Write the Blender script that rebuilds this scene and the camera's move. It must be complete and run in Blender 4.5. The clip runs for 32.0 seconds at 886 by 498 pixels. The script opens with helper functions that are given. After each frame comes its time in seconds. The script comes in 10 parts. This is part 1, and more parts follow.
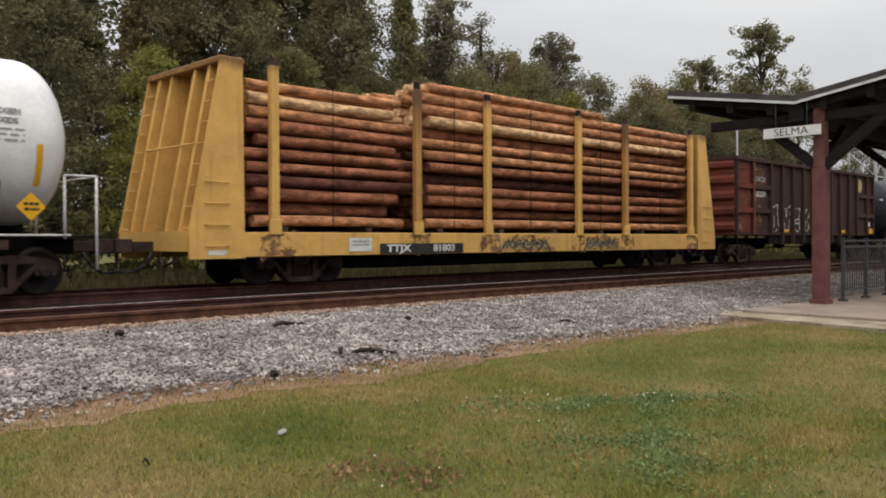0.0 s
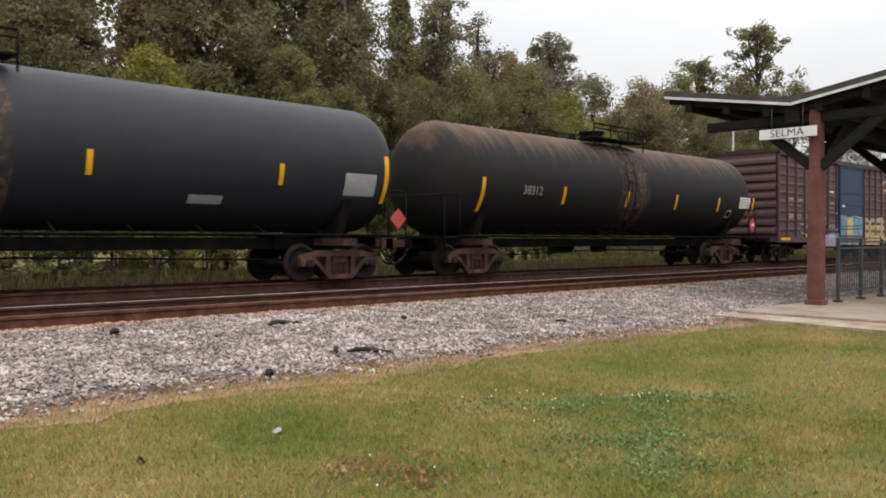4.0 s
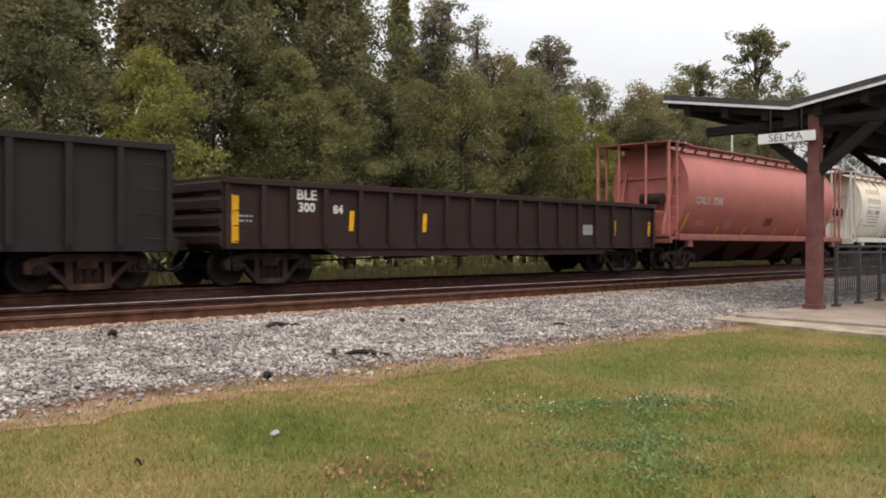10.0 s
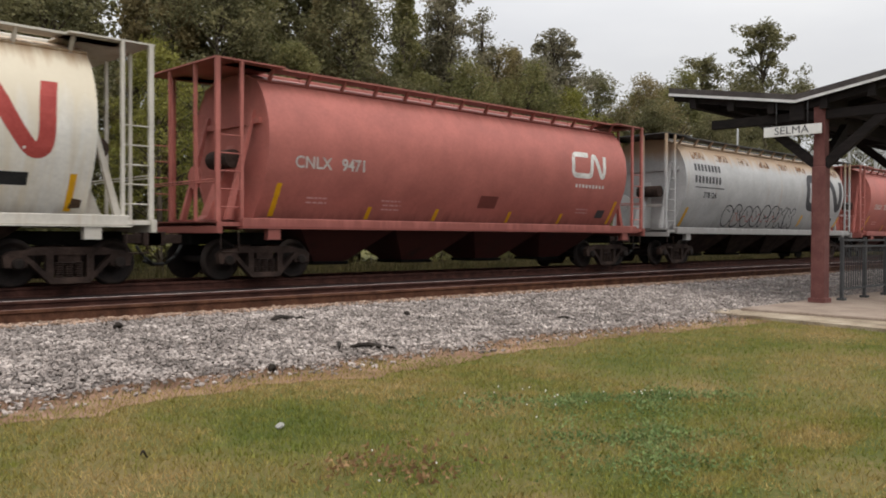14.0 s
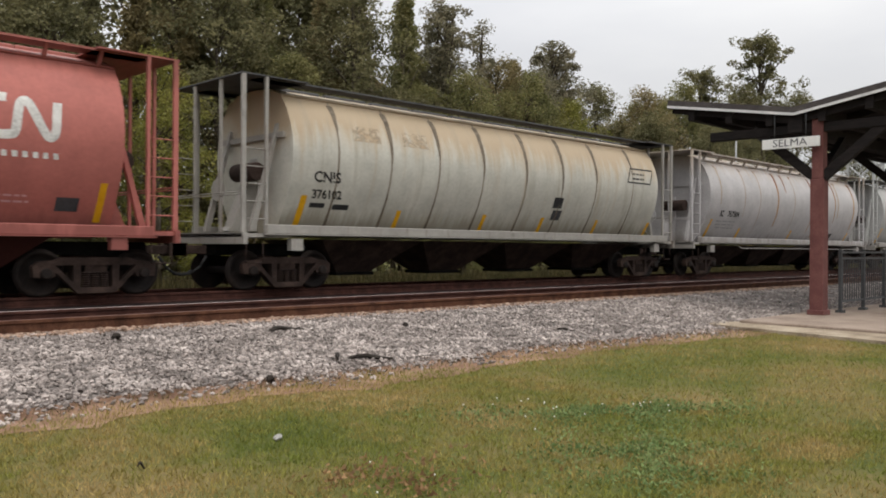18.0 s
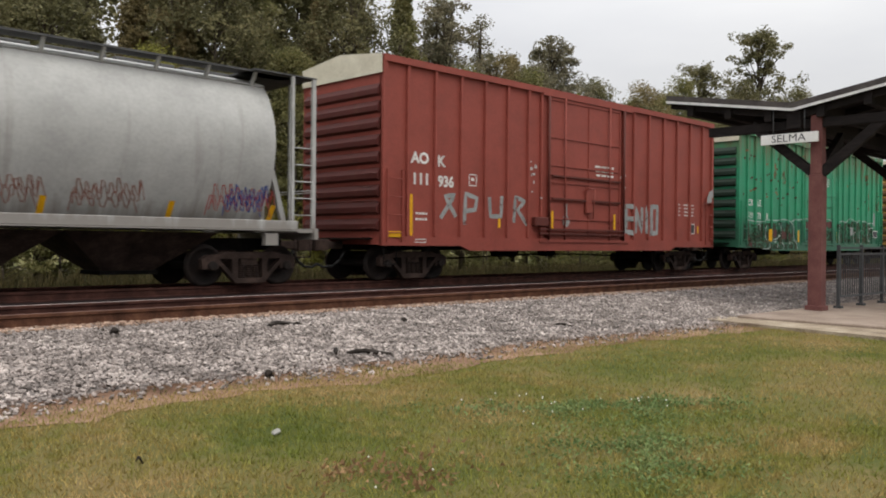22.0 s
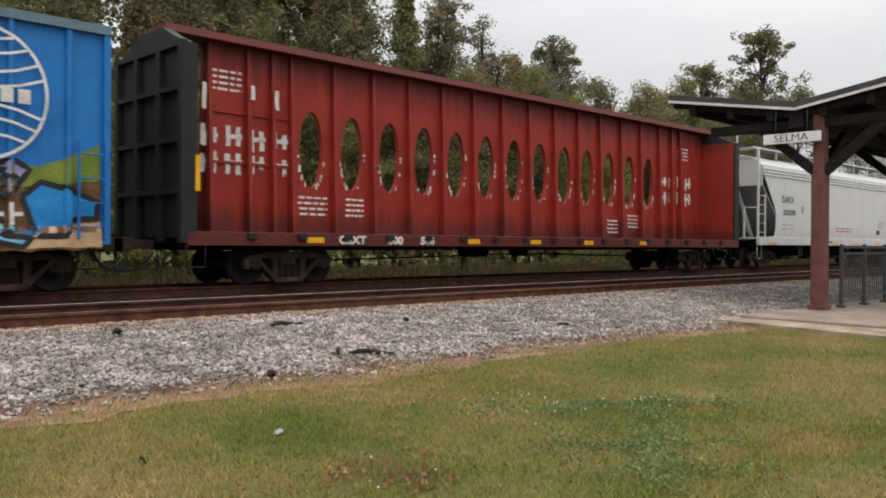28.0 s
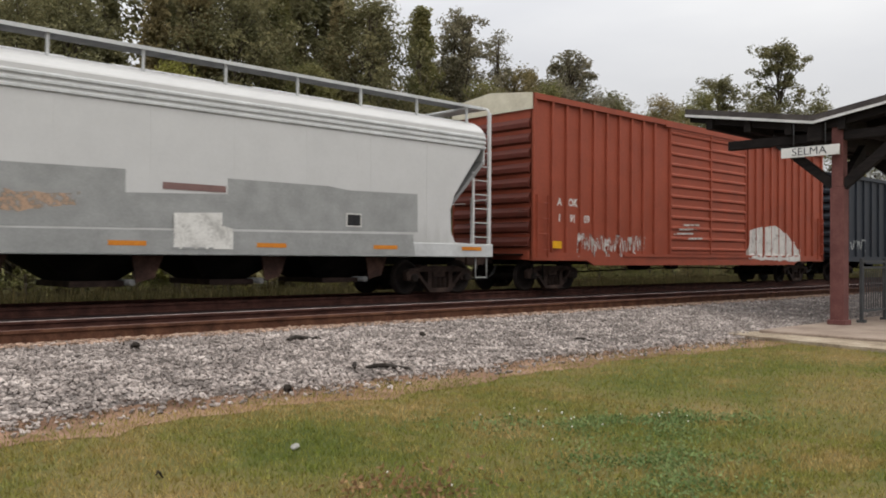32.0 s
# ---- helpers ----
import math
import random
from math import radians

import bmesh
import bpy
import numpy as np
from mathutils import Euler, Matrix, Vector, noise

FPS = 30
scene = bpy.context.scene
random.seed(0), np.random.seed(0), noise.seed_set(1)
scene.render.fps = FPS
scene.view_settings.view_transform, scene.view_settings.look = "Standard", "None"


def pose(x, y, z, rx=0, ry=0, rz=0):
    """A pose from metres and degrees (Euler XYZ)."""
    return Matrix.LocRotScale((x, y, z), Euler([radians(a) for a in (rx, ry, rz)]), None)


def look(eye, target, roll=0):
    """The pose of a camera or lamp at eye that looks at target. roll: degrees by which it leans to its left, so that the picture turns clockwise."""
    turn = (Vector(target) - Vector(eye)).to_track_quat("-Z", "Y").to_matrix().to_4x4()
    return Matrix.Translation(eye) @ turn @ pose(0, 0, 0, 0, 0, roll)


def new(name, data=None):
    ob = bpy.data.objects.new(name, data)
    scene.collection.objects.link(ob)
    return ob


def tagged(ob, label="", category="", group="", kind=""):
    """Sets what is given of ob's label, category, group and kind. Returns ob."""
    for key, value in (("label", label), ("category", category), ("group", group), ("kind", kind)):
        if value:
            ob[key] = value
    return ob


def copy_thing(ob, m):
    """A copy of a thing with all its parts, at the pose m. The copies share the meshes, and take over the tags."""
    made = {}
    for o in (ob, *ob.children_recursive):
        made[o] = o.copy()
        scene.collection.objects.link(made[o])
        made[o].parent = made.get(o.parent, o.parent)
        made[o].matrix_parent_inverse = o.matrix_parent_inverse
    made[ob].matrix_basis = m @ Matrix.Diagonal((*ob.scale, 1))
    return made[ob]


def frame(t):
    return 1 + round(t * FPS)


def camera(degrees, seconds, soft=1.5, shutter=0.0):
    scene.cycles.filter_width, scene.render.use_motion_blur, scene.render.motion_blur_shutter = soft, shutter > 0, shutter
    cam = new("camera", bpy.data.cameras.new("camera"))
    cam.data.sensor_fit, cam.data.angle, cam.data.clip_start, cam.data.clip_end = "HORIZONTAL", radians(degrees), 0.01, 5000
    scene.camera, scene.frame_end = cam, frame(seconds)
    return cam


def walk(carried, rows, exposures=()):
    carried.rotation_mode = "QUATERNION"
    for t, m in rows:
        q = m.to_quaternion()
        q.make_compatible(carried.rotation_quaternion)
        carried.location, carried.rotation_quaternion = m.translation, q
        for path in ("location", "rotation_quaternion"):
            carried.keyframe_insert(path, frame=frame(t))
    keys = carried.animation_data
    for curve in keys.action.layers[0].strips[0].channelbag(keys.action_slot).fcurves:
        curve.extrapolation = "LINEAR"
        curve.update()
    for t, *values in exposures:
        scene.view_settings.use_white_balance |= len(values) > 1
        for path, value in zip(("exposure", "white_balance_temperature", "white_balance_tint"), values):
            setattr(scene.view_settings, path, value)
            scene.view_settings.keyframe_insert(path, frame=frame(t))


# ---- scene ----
# The lens is a telephone's; the eye stands still and the hand sways a little.
EYE = (0.0, 0.0, 1.3)
cam = camera(55.18, 32.0, soft=1.85, shutter=0.1)


def aim(heading, pitch, roll):
    """A pose at the eye: heading from the line of the track, pitch up, roll."""
    return pose(*EYE, 0, 0, heading - 90) @ pose(0, 0, 0, 90 + pitch) @ pose(0, 0, 0, 0, 0, roll)


SWAY = (
    (0.0, 45.575, -0.493, -0.288),
    (0.5, 45.523, -0.389, -0.333),
    (1.0, 45.519, -0.364, -0.303),
    (1.5, 45.512, -0.394, -0.333),
    (2.0, 45.510, -0.475, -0.161),
    (2.5, 45.526, -0.457, -0.089),
    (3.0, 45.446, -0.517, -0.074),
    (3.5, 45.388, -0.518, -0.096),
    (5.5, 45.022, -0.575, 0.153),
    (6.0, 45.000, -0.573, 0.000),
    (6.5, 45.043, -0.554, -0.098),
    (7.0, 45.181, -0.605, -0.095),
    (7.5, 45.132, -0.616, 0.040),
    (8.0, 45.144, -0.599, 0.048),
    (8.5, 45.196, -0.505, 0.016),
    (9.0, 45.185, -0.504, 0.092),
    (9.5, 45.187, -0.448, 0.096),
    (10.0, 45.212, -0.346, 0.208),
    (10.5, 45.221, -0.265, 0.179),
    (11.0, 45.143, -0.323, 0.064),
    (11.5, 45.131, -0.376, -0.101),
    (12.0, 45.215, -0.563, -0.029),
    (12.5, 45.159, -0.646, 0.079),
    (13.0, 45.186, -0.688, 0.137),
    (13.5, 45.393, -0.672, 0.110),
    (14.0, 45.526, -0.796, 0.245),
    (14.5, 45.563, -0.909, 0.337),
    (16.5, 45.508, -0.701, 0.513),
    (17.0, 45.609, -0.457, 0.538),
    (17.5, 45.565, -0.237, 0.456),
    (18.0, 45.451, -0.033, 0.388),
    (18.5, 45.326, 0.092, 0.226),
    (19.0, 45.309, 0.075, 0.127),
    (19.5, 45.312, -0.077, 0.114),
    (20.0, 45.250, -0.236, 0.192),
    (20.5, 45.205, -0.437, 0.212),
    (21.0, 45.257, -0.613, 0.261),
    (21.5, 45.320, -0.501, 0.390),
    (22.0, 45.347, -0.364, 0.464),
    (22.5, 45.422, -0.212, 0.427),
    (23.0, 45.434, -0.167, 0.349),
    (23.5, 45.435, -0.127, 0.360),
    (24.0, 45.499, -0.136, 0.256),
    (24.5, 45.522, -0.180, 0.173),
    (25.0, 45.555, -0.175, 0.199),
    (25.5, 45.485, -0.060, 0.215),
    (27.5, 45.433, -0.330, 0.326),
    (28.0, 45.501, -0.371, 0.395),
    (28.5, 45.604, -0.455, 0.354),
    (29.0, 45.745, -0.386, 0.381),
    (29.5, 45.743, -0.305, 0.442),
    (30.0, 45.739, -0.258, 0.407),
    (30.5, 45.899, -0.267, 0.298),
    (31.0, 46.648, -0.080, 0.126),
    (31.5, 46.876, 0.266, 0.273),
    (32.0, 46.598, 0.600, 0.344),
)
# the lens opens up while the dark cars pass and closes again for the pale ones
STOPS = ((0, -0.05), (0.7, 0.2), (1.4, 0.42), (2, 0.53), (2.6, 0.48), (3.5, 0.36), (11.5, 0.36), (12.2, 0.29), (12.65, 0.2), (13, -0.04), (13.4, 0.0), (14, 0.1), (17, 0.13), (24, 0.13), (28, 0.12), (30, 0.15), (31, 0.17), (32, 0.06))
walk(cam, [(t, aim(h, p, r)) for t, h, p, r in SWAY], STOPS)

# ---- light: an even overcast sky, brightest high up ----
world = bpy.data.worlds.new("overcast")
scene.world = world
world.use_nodes = True
wn, wl = world.node_tree.nodes, world.node_tree.links
wn.clear()
w_out = wn.new("ShaderNodeOutputWorld")
w_bg = wn.new("ShaderNodeBackground")
w_sky = wn.new("ShaderNodeTexSky")
w_sky.sky_type = "NISHITA"
w_sky.sun_disc = False
w_sky.sun_elevation, w_sky.sun_rotation = radians(55), radians(200)
w_sky.dust_density, w_sky.air_density = 4.0, 1.0
w_coord = wn.new("ShaderNodeTexCoord")
w_map = wn.new("ShaderNodeMapping")
w_map.inputs["Scale"].default_value = (1.0, 1.0, 3.5)
w_noise = wn.new("ShaderNodeTexNoise")
w_noise.inputs["Scale"].default_value, w_noise.inputs["Detail"].default_value = 2.2, 5.0
w_ramp = wn.new("ShaderNodeValToRGB")
w_ramp.color_ramp.elements[0].position, w_ramp.color_ramp.elements[1].position = 0.3, 0.72
w_ramp.color_ramp.elements[0].color = (7.6, 7.65, 7.9, 1)
w_ramp.color_ramp.elements[1].color = (9.5, 9.45, 9.4, 1)
w_mix = wn.new("ShaderNodeMix")
w_mix.data_type = "RGBA"
w_mix.inputs["Factor"].default_value = 0.93
wl.new(w_coord.outputs["Generated"], w_map.inputs["Vector"])
wl.new(w_map.outputs["Vector"], w_noise.inputs["Vector"])
wl.new(w_noise.outputs["Fac"], w_ramp.inputs["Fac"])
wl.new(w_sky.outputs["Color"], w_mix.inputs["A"])
wl.new(w_ramp.outputs["Color"], w_mix.inputs["B"])
# an overcast sky is brighter overhead than at the horizon
w_sep = wn.new("ShaderNodeSeparateXYZ")
w_rise = wn.new("ShaderNodeMapRange")
w_rise.inputs["From Min"].default_value, w_rise.inputs["From Max"].default_value = 0.0, 1.0
w_rise.inputs["To Min"].default_value, w_rise.inputs["To Max"].default_value = 0.56, 2.3
w_mul = wn.new("ShaderNodeVectorMath")
w_mul.operation = "SCALE"
wl.new(w_coord.outputs["Generated"], w_sep.inputs["Vector"])
wl.new(w_sep.outputs["Z"], w_rise.inputs["Value"])
wl.new(w_mix.outputs["Result"], w_mul.inputs[0])
wl.new(w_rise.outputs["Result"], w_mul.inputs["Scale"])
wl.new(w_mul.outputs["Vector"], w_bg.inputs["Color"])
w_bg.inputs["Strength"].default_value = 0.1
wl.new(w_bg.outputs["Background"], w_out.inputs["Surface"])

sun = new("sun", bpy.data.lights.new("sun", "SUN"))
sun.data.energy, sun.data.angle, sun.data.color = 1.1, radians(60), (1.0, 0.93, 0.82)
sun.matrix_world = look((-25, -25, 90), (0, 10, 0))

# ---- materials ----
def socket(node, name):
    return node.inputs[name]


def surface(name, colors, rough=0.7, metal=0.0, scale=3.0, fine=40.0, bump=0.1, streak=0.0, streak_color=(0.12, 0.05, 0.025), stretch=(1, 1, 1),
            random_tint=0.0, island=False, dirt=0.0, dirt_color=(0.03, 0.025, 0.02), transmit=0.0, spec=0.2, runs=(), worn=0.0):
    """A painted, weathered or natural surface: broad and fine variation, streaks of rust, blotches of dirt and a little relief."""
    m = bpy.data.materials.new(name)
    m.use_nodes = True
    n, l = m.node_tree.nodes, m.node_tree.links
    b = n["Principled BSDF"]
    b.inputs["Metallic"].default_value, b.inputs["Specular IOR Level"].default_value = metal, spec
    co = n.new("ShaderNodeTexCoord")
    mp = n.new("ShaderNodeMapping")
    mp.inputs["Scale"].default_value = stretch
    l.new(co.outputs["Object"], mp.inputs["Vector"])
    broad = n.new("ShaderNodeTexNoise")
    broad.inputs["Scale"].default_value, broad.inputs["Detail"].default_value, broad.inputs["Roughness"].default_value = scale, 4.0, 0.6
    small = n.new("ShaderNodeTexNoise")
    small.inputs["Scale"].default_value, small.inputs["Detail"].default_value = fine, 3.0
    l.new(mp.outputs["Vector"], broad.inputs["Vector"])
    l.new(mp.outputs["Vector"], small.inputs["Vector"])
    add = n.new("ShaderNodeMath")
    add.operation = "MULTIPLY_ADD"
    add.inputs[1].default_value = 0.45
    l.new(small.outputs["Fac"], add.inputs[0])
    l.new(broad.outputs["Fac"], add.inputs[2])
    ramp = n.new("ShaderNodeValToRGB")
    lo, hi = 0.52, 0.92
    els = ramp.color_ramp.elements
    while len(els) < len(colors):
        els.new(0.5)
    for i, c in enumerate(colors):
        els[i].position = lo + (hi - lo) * i / max(1, len(colors) - 1)
        els[i].color = (*c, 1)
    l.new(add.outputs[0], ramp.inputs["Fac"])
    last = ramp.outputs["Color"]
    if random_tint:
        info = n.new("ShaderNodeNewGeometry" if island else "ShaderNodeObjectInfo")
        hsv = n.new("ShaderNodeHueSaturation")
        vary = n.new("ShaderNodeMapRange")
        vary.inputs["To Min"].default_value, vary.inputs["To Max"].default_value = 1 - random_tint, 1 + random_tint
        l.new(info.outputs["Random Per Island" if island else "Random"], vary.inputs["Value"])
        l.new(vary.outputs["Result"], hsv.inputs["Value"])
        l.new(last, hsv.inputs["Color"])
        last = hsv.outputs["Color"]
    for amount, color, sc, st in ((streak, streak_color, 1.0, (2.2, 2.2, 0.22)), (dirt, dirt_color, 0.8, (1, 1, 1))):
        if not amount:
            continue
        m2 = n.new("ShaderNodeMapping")
        m2.inputs["Scale"].default_value = st
        m2.inputs["Location"].default_value = (3.1, 1.7, 0.4)
        tex = n.new("ShaderNodeTexNoise")
        tex.inputs["Scale"].default_value, tex.inputs["Detail"].default_value, tex.inputs["Roughness"].default_value = sc * 1.6, 6.0, 0.68
        r2 = n.new("ShaderNodeMapRange")
        r2.inputs["From Min"].default_value, r2.inputs["From Max"].default_value = 0.68 - 0.28 * amount, 0.95 - 0.3 * amount
        l.new(co.outputs["Object"], m2.inputs["Vector"])
        l.new(m2.outputs["Vector"], tex.inputs["Vector"])
        l.new(tex.outputs["Fac"], r2.inputs["Value"])
        mix = n.new("ShaderNodeMix")
        mix.data_type = "RGBA"
        mix.inputs["B"].default_value = (*color, 1)
        l.new(r2.outputs["Result"], mix.inputs["Factor"])
        l.new(last, mix.inputs["A"])
        last = mix.outputs["Result"]
    for z_full, z_none, color, cover in runs:
        # long stains and painted underside shade, full at one height, fading towards another
        sep = n.new("ShaderNodeSeparateXYZ")
        l.new(co.outputs["Object"], sep.inputs["Vector"])
        fade = n.new("ShaderNodeMapRange")
        fade.inputs["From Min"].default_value, fade.inputs["From Max"].default_value = z_none, z_full
        l.new(sep.outputs["Z"], fade.inputs["Value"])
        m3 = n.new("ShaderNodeMapping")
        m3.inputs["Scale"].default_value, m3.inputs["Location"].default_value = (2.6, 0.5, 0.16), (1.3 * z_full, 0.0, 0.7)
        l.new(co.outputs["Object"], m3.inputs["Vector"])
        t3 = n.new("ShaderNodeTexNoise")
        t3.inputs["Scale"].default_value, t3.inputs["Detail"].default_value, t3.inputs["Roughness"].default_value = 1.5, 5.0, 0.66
        l.new(m3.outputs["Vector"], t3.inputs["Vector"])
        lift = n.new("ShaderNodeMath")
        lift.operation = "MULTIPLY_ADD"
        lift.inputs[1].default_value, lift.inputs[2].default_value = 0.55, cover - 0.75
        l.new(fade.outputs["Result"], lift.inputs[0])
        total = n.new("ShaderNodeMath")
        l.new(t3.outputs["Fac"], total.inputs[0])
        l.new(lift.outputs[0], total.inputs[1])
        f3 = n.new("ShaderNodeMapRange")
        f3.inputs["From Min"].default_value, f3.inputs["From Max"].default_value, f3.inputs["To Max"].default_value = 0.32, 0.62, 0.85
        l.new(total.outputs[0], f3.inputs["Value"])
        mix = n.new("ShaderNodeMix")
        mix.data_type = "RGBA"
        mix.inputs["B"].default_value = (*color, 1)
        l.new(f3.outputs["Result"], mix.inputs["Factor"])
        l.new(last, mix.inputs["A"])
        last = mix.outputs["Result"]
    l.new(last, b.inputs["Base Color"])
    if worn:
        wear = n.new("ShaderNodeTexNoise")
        wear.inputs["Scale"].default_value, wear.inputs["Detail"].default_value, wear.inputs["Roughness"].default_value = 5.0, 5.0, 0.7
        l.new(co.outputs["Object"], wear.inputs["Vector"])
        hole = n.new("ShaderNodeMapRange")
        hole.inputs["From Min"].default_value, hole.inputs["From Max"].default_value = 0.2 + 0.3 * worn, 0.32 + 0.34 * worn
        l.new(wear.outputs["Fac"], hole.inputs["Value"])
        l.new(hole.outputs["Result"], b.inputs["Alpha"])
    rr = n.new("ShaderNodeMapRange")
    rr.inputs["To Min"].default_value, rr.inputs["To Max"].default_value = max(0.05, rough - 0.12), min(1.0, rough + 0.12)
    l.new(broad.outputs["Fac"], rr.inputs["Value"])
    l.new(rr.outputs["Result"], b.inputs["Roughness"])
    if bump:
        bp = n.new("ShaderNodeBump")
        bp.inputs["Strength"].default_value, bp.inputs["Distance"].default_value = bump, 0.02
        l.new(small.outputs["Fac"], bp.inputs["Height"])
        l.new(bp.outputs["Normal"], b.inputs["Normal"])
    if transmit:
        tr = n.new("ShaderNodeBsdfTranslucent")
        l.new(last, tr.inputs["Color"])
        ms = n.new("ShaderNodeMixShader")
        ms.inputs["Fac"].default_value = transmit
        l.new(b.outputs["BSDF"], ms.inputs[1])
        l.new(tr.outputs["BSDF"], ms.inputs[2])
        l.new(ms.outputs["Shader"], n["Material Output"].inputs["Surface"])
    return m


def shades(c, spread=0.18):
    return [tuple(v * (1 - spread) for v in c), c, tuple(min(1, v * (1 + spread)) for v in c)]


def car_paint(name, c, streak=0.25, dirt=0.25, rough=0.55, streak_color=(0.1, 0.045, 0.025), dirt_color=(0.03, 0.025, 0.02), spec=0.25, runs=(), spread=0.14):
    return surface(name, shades(c, spread), rough=rough, scale=1.3, fine=14, bump=0.03, streak=streak, streak_color=streak_color, dirt=dirt, dirt_color=dirt_color, spec=spec, runs=runs)

# ---- building blocks ----
def box(bm, x0, x1, y0, y1, z0, z1):
    v = [bm.verts.new(p) for p in ((x0, y0, z0), (x1, y0, z0), (x1, y1, z0), (x0, y1, z0), (x0, y0, z1), (x1, y0, z1), (x1, y1, z1), (x0, y1, z1))]
    for f in ((3, 2, 1, 0), (4, 5, 6, 7), (0, 1, 5, 4), (1, 2, 6, 5), (2, 3, 7, 6), (3, 0, 4, 7)):
        bm.faces.new([v[i] for i in f])


def prism(bm, outline, axis, a, b, caps=True):
    """An outline of (p, q) drawn out along x, y or z from a to b."""
    def at(p, q, w):
        return (w, p, q) if axis == "x" else (p, w, q) if axis == "y" else (p, q, w)
    n = len(outline)
    va = [bm.verts.new(at(p, q, a)) for p, q in outline]
    vb = [bm.verts.new(at(p, q, b)) for p, q in outline]
    for i in range(n):
        bm.faces.new((va[i], va[(i + 1) % n], vb[(i + 1) % n], vb[i]))
    if caps:
        bm.faces.new(va[::-1])
        bm.faces.new(vb)


def rod(bm, p0, p1, r, n=8, r1=None):
    """A round bar from p0 to p1."""
    p0, p1 = Vector(p0), Vector(p1)
    d = (p1 - p0).normalized()
    a = d.orthogonal().normalized()
    b = d.cross(a)
    r1 = r if r1 is None else r1
    ring = [(math.cos(2 * math.pi * i / n), math.sin(2 * math.pi * i / n)) for i in range(n)]
    va = [bm.verts.new(p0 + (a * c + b * s) * r) for c, s in ring]
    vb = [bm.verts.new(p1 + (a * c + b * s) * r1) for c, s in ring]
    for i in range(n):
        f = bm.faces.new((va[i], va[(i + 1) % n], vb[(i + 1) % n], vb[i]))
        f.smooth = True
    bm.faces.new(va[::-1])
    bm.faces.new(vb)


def pipe(bm, points, r, n=6):
    for p, q in zip(points, points[1:]):
        rod(bm, p, q, r, n)


def lathe(bm, profile, axis="x", n=32, close=True):
    """Rings of (position along the axis, radius, height of the centre); smooth."""
    rings = []
    for pos, r, zc in profile:
        ring = []
        for i in range(n):
            c, s = math.cos(2 * math.pi * i / n), math.sin(2 * math.pi * i / n)
            ring.append(bm.verts.new((pos, r * c, zc + r * s) if axis == "x" else (r * c, pos, zc + r * s)))
        rings.append(ring)
    for a, b in zip(rings, rings[1:]):
        for i in range(n):
            f = bm.faces.new((a[i], a[(i + 1) % n], b[(i + 1) % n], b[i]))
            f.smooth = True
    if close:
        bm.faces.new(rings[0][::-1])
        bm.faces.new(rings[-1])


def link(name, bm, material, parent=None, label="", bevel=0.0):
    if bevel:
        bmesh.ops.bevel(bm, geom=list(bm.edges), offset=bevel, segments=1, affect="EDGES", clamp_overlap=True)
    bmesh.ops.recalc_face_normals(bm, faces=list(bm.faces))
    me = bpy.data.meshes.new(name)
    bm.to_mesh(me)
    bm.free()
    me.materials.append(material)
    ob = new(name, me)
    if parent is not None:
        ob.parent = parent
    if label:
        ob["label"] = label
    return ob


def part(name, bm, material, parent, label="", bevel=0.0):
    return link(name, bm, material, parent, label, bevel)


def boxes(name, material, parent, sizes, label="", bevel=0.0):
    bm = bmesh.new()
    for s in sizes:
        box(bm, *s)
    return part(name, bm, material, parent, label, bevel)


def mesh_from(name, verts, faces, material, smooth=False):
    me = bpy.data.meshes.new(name)
    me.from_pydata([tuple(v) for v in verts], [], [tuple(f) for f in faces])
    me.materials.append(material)
    if smooth:
        me.polygons.foreach_set("use_smooth", [True] * len(me.polygons))
    me.update()
    return me

# ---- the setting: lawn, ballast, two tracks, platform ----
RAIL = 0.385            # top of the rails
TRACK_NEAR, TRACK_FAR = 11.83, 16.56
GAUGE = 0.755           # from the centre of a track to the middle of a rail head

lawn_mat = surface("lawn", [(0.052, 0.066, 0.015), (0.08, 0.088, 0.024), (0.125, 0.108, 0.04), (0.17, 0.125, 0.056)], rough=0.95, scale=0.7, fine=30, bump=0.5, spec=0.1)
ballast_mat = surface("ballast bed", [(0.08, 0.07, 0.063), (0.15, 0.132, 0.121), (0.23, 0.205, 0.19)], rough=0.95, scale=1.5, fine=30, bump=0.8, spec=0.2)
stone_mat = surface("crushed granite", [(0.135, 0.115, 0.104), (0.268, 0.232, 0.212), (0.425, 0.375, 0.345)], rough=0.85, scale=2.2, fine=60, bump=0.3, random_tint=0.46, island=True, spec=0.2)
dark_bed_mat = surface("near-black ballast", [(0.007, 0.0035, 0.0035), (0.015, 0.0075, 0.007), (0.03, 0.016, 0.014)], rough=0.95, scale=2, fine=28, bump=0.8, spec=0.2)
soil_mat = surface("dry soil", [(0.1, 0.056, 0.036), (0.2, 0.12, 0.08), (0.33, 0.22, 0.155)], rough=0.98, scale=1.2, fine=26, bump=0.5, spec=0.1)
rail_mat = surface("rusted rail", [(0.046, 0.018, 0.0095), (0.092, 0.039, 0.022), (0.14, 0.065, 0.037)], rough=0.75, scale=4, fine=50, bump=0.15)
# pale and hardly metallic: the sky's gleam on the rail is in the colour
rail_top_mat = surface("worn rail head with painted gleam", [(0.5, 0.41, 0.39), (0.68, 0.58, 0.56)], rough=0.55, metal=0.1, scale=3, fine=40, bump=0.03)
# darker copy of the rail rust, with the train's shadow put into its colour
dark_rail_mat = surface("shaded brown rail", [(0.026, 0.0095, 0.007), (0.052, 0.02, 0.0145), (0.085, 0.036, 0.026)], rough=0.8, scale=4, fine=50, bump=0.15)
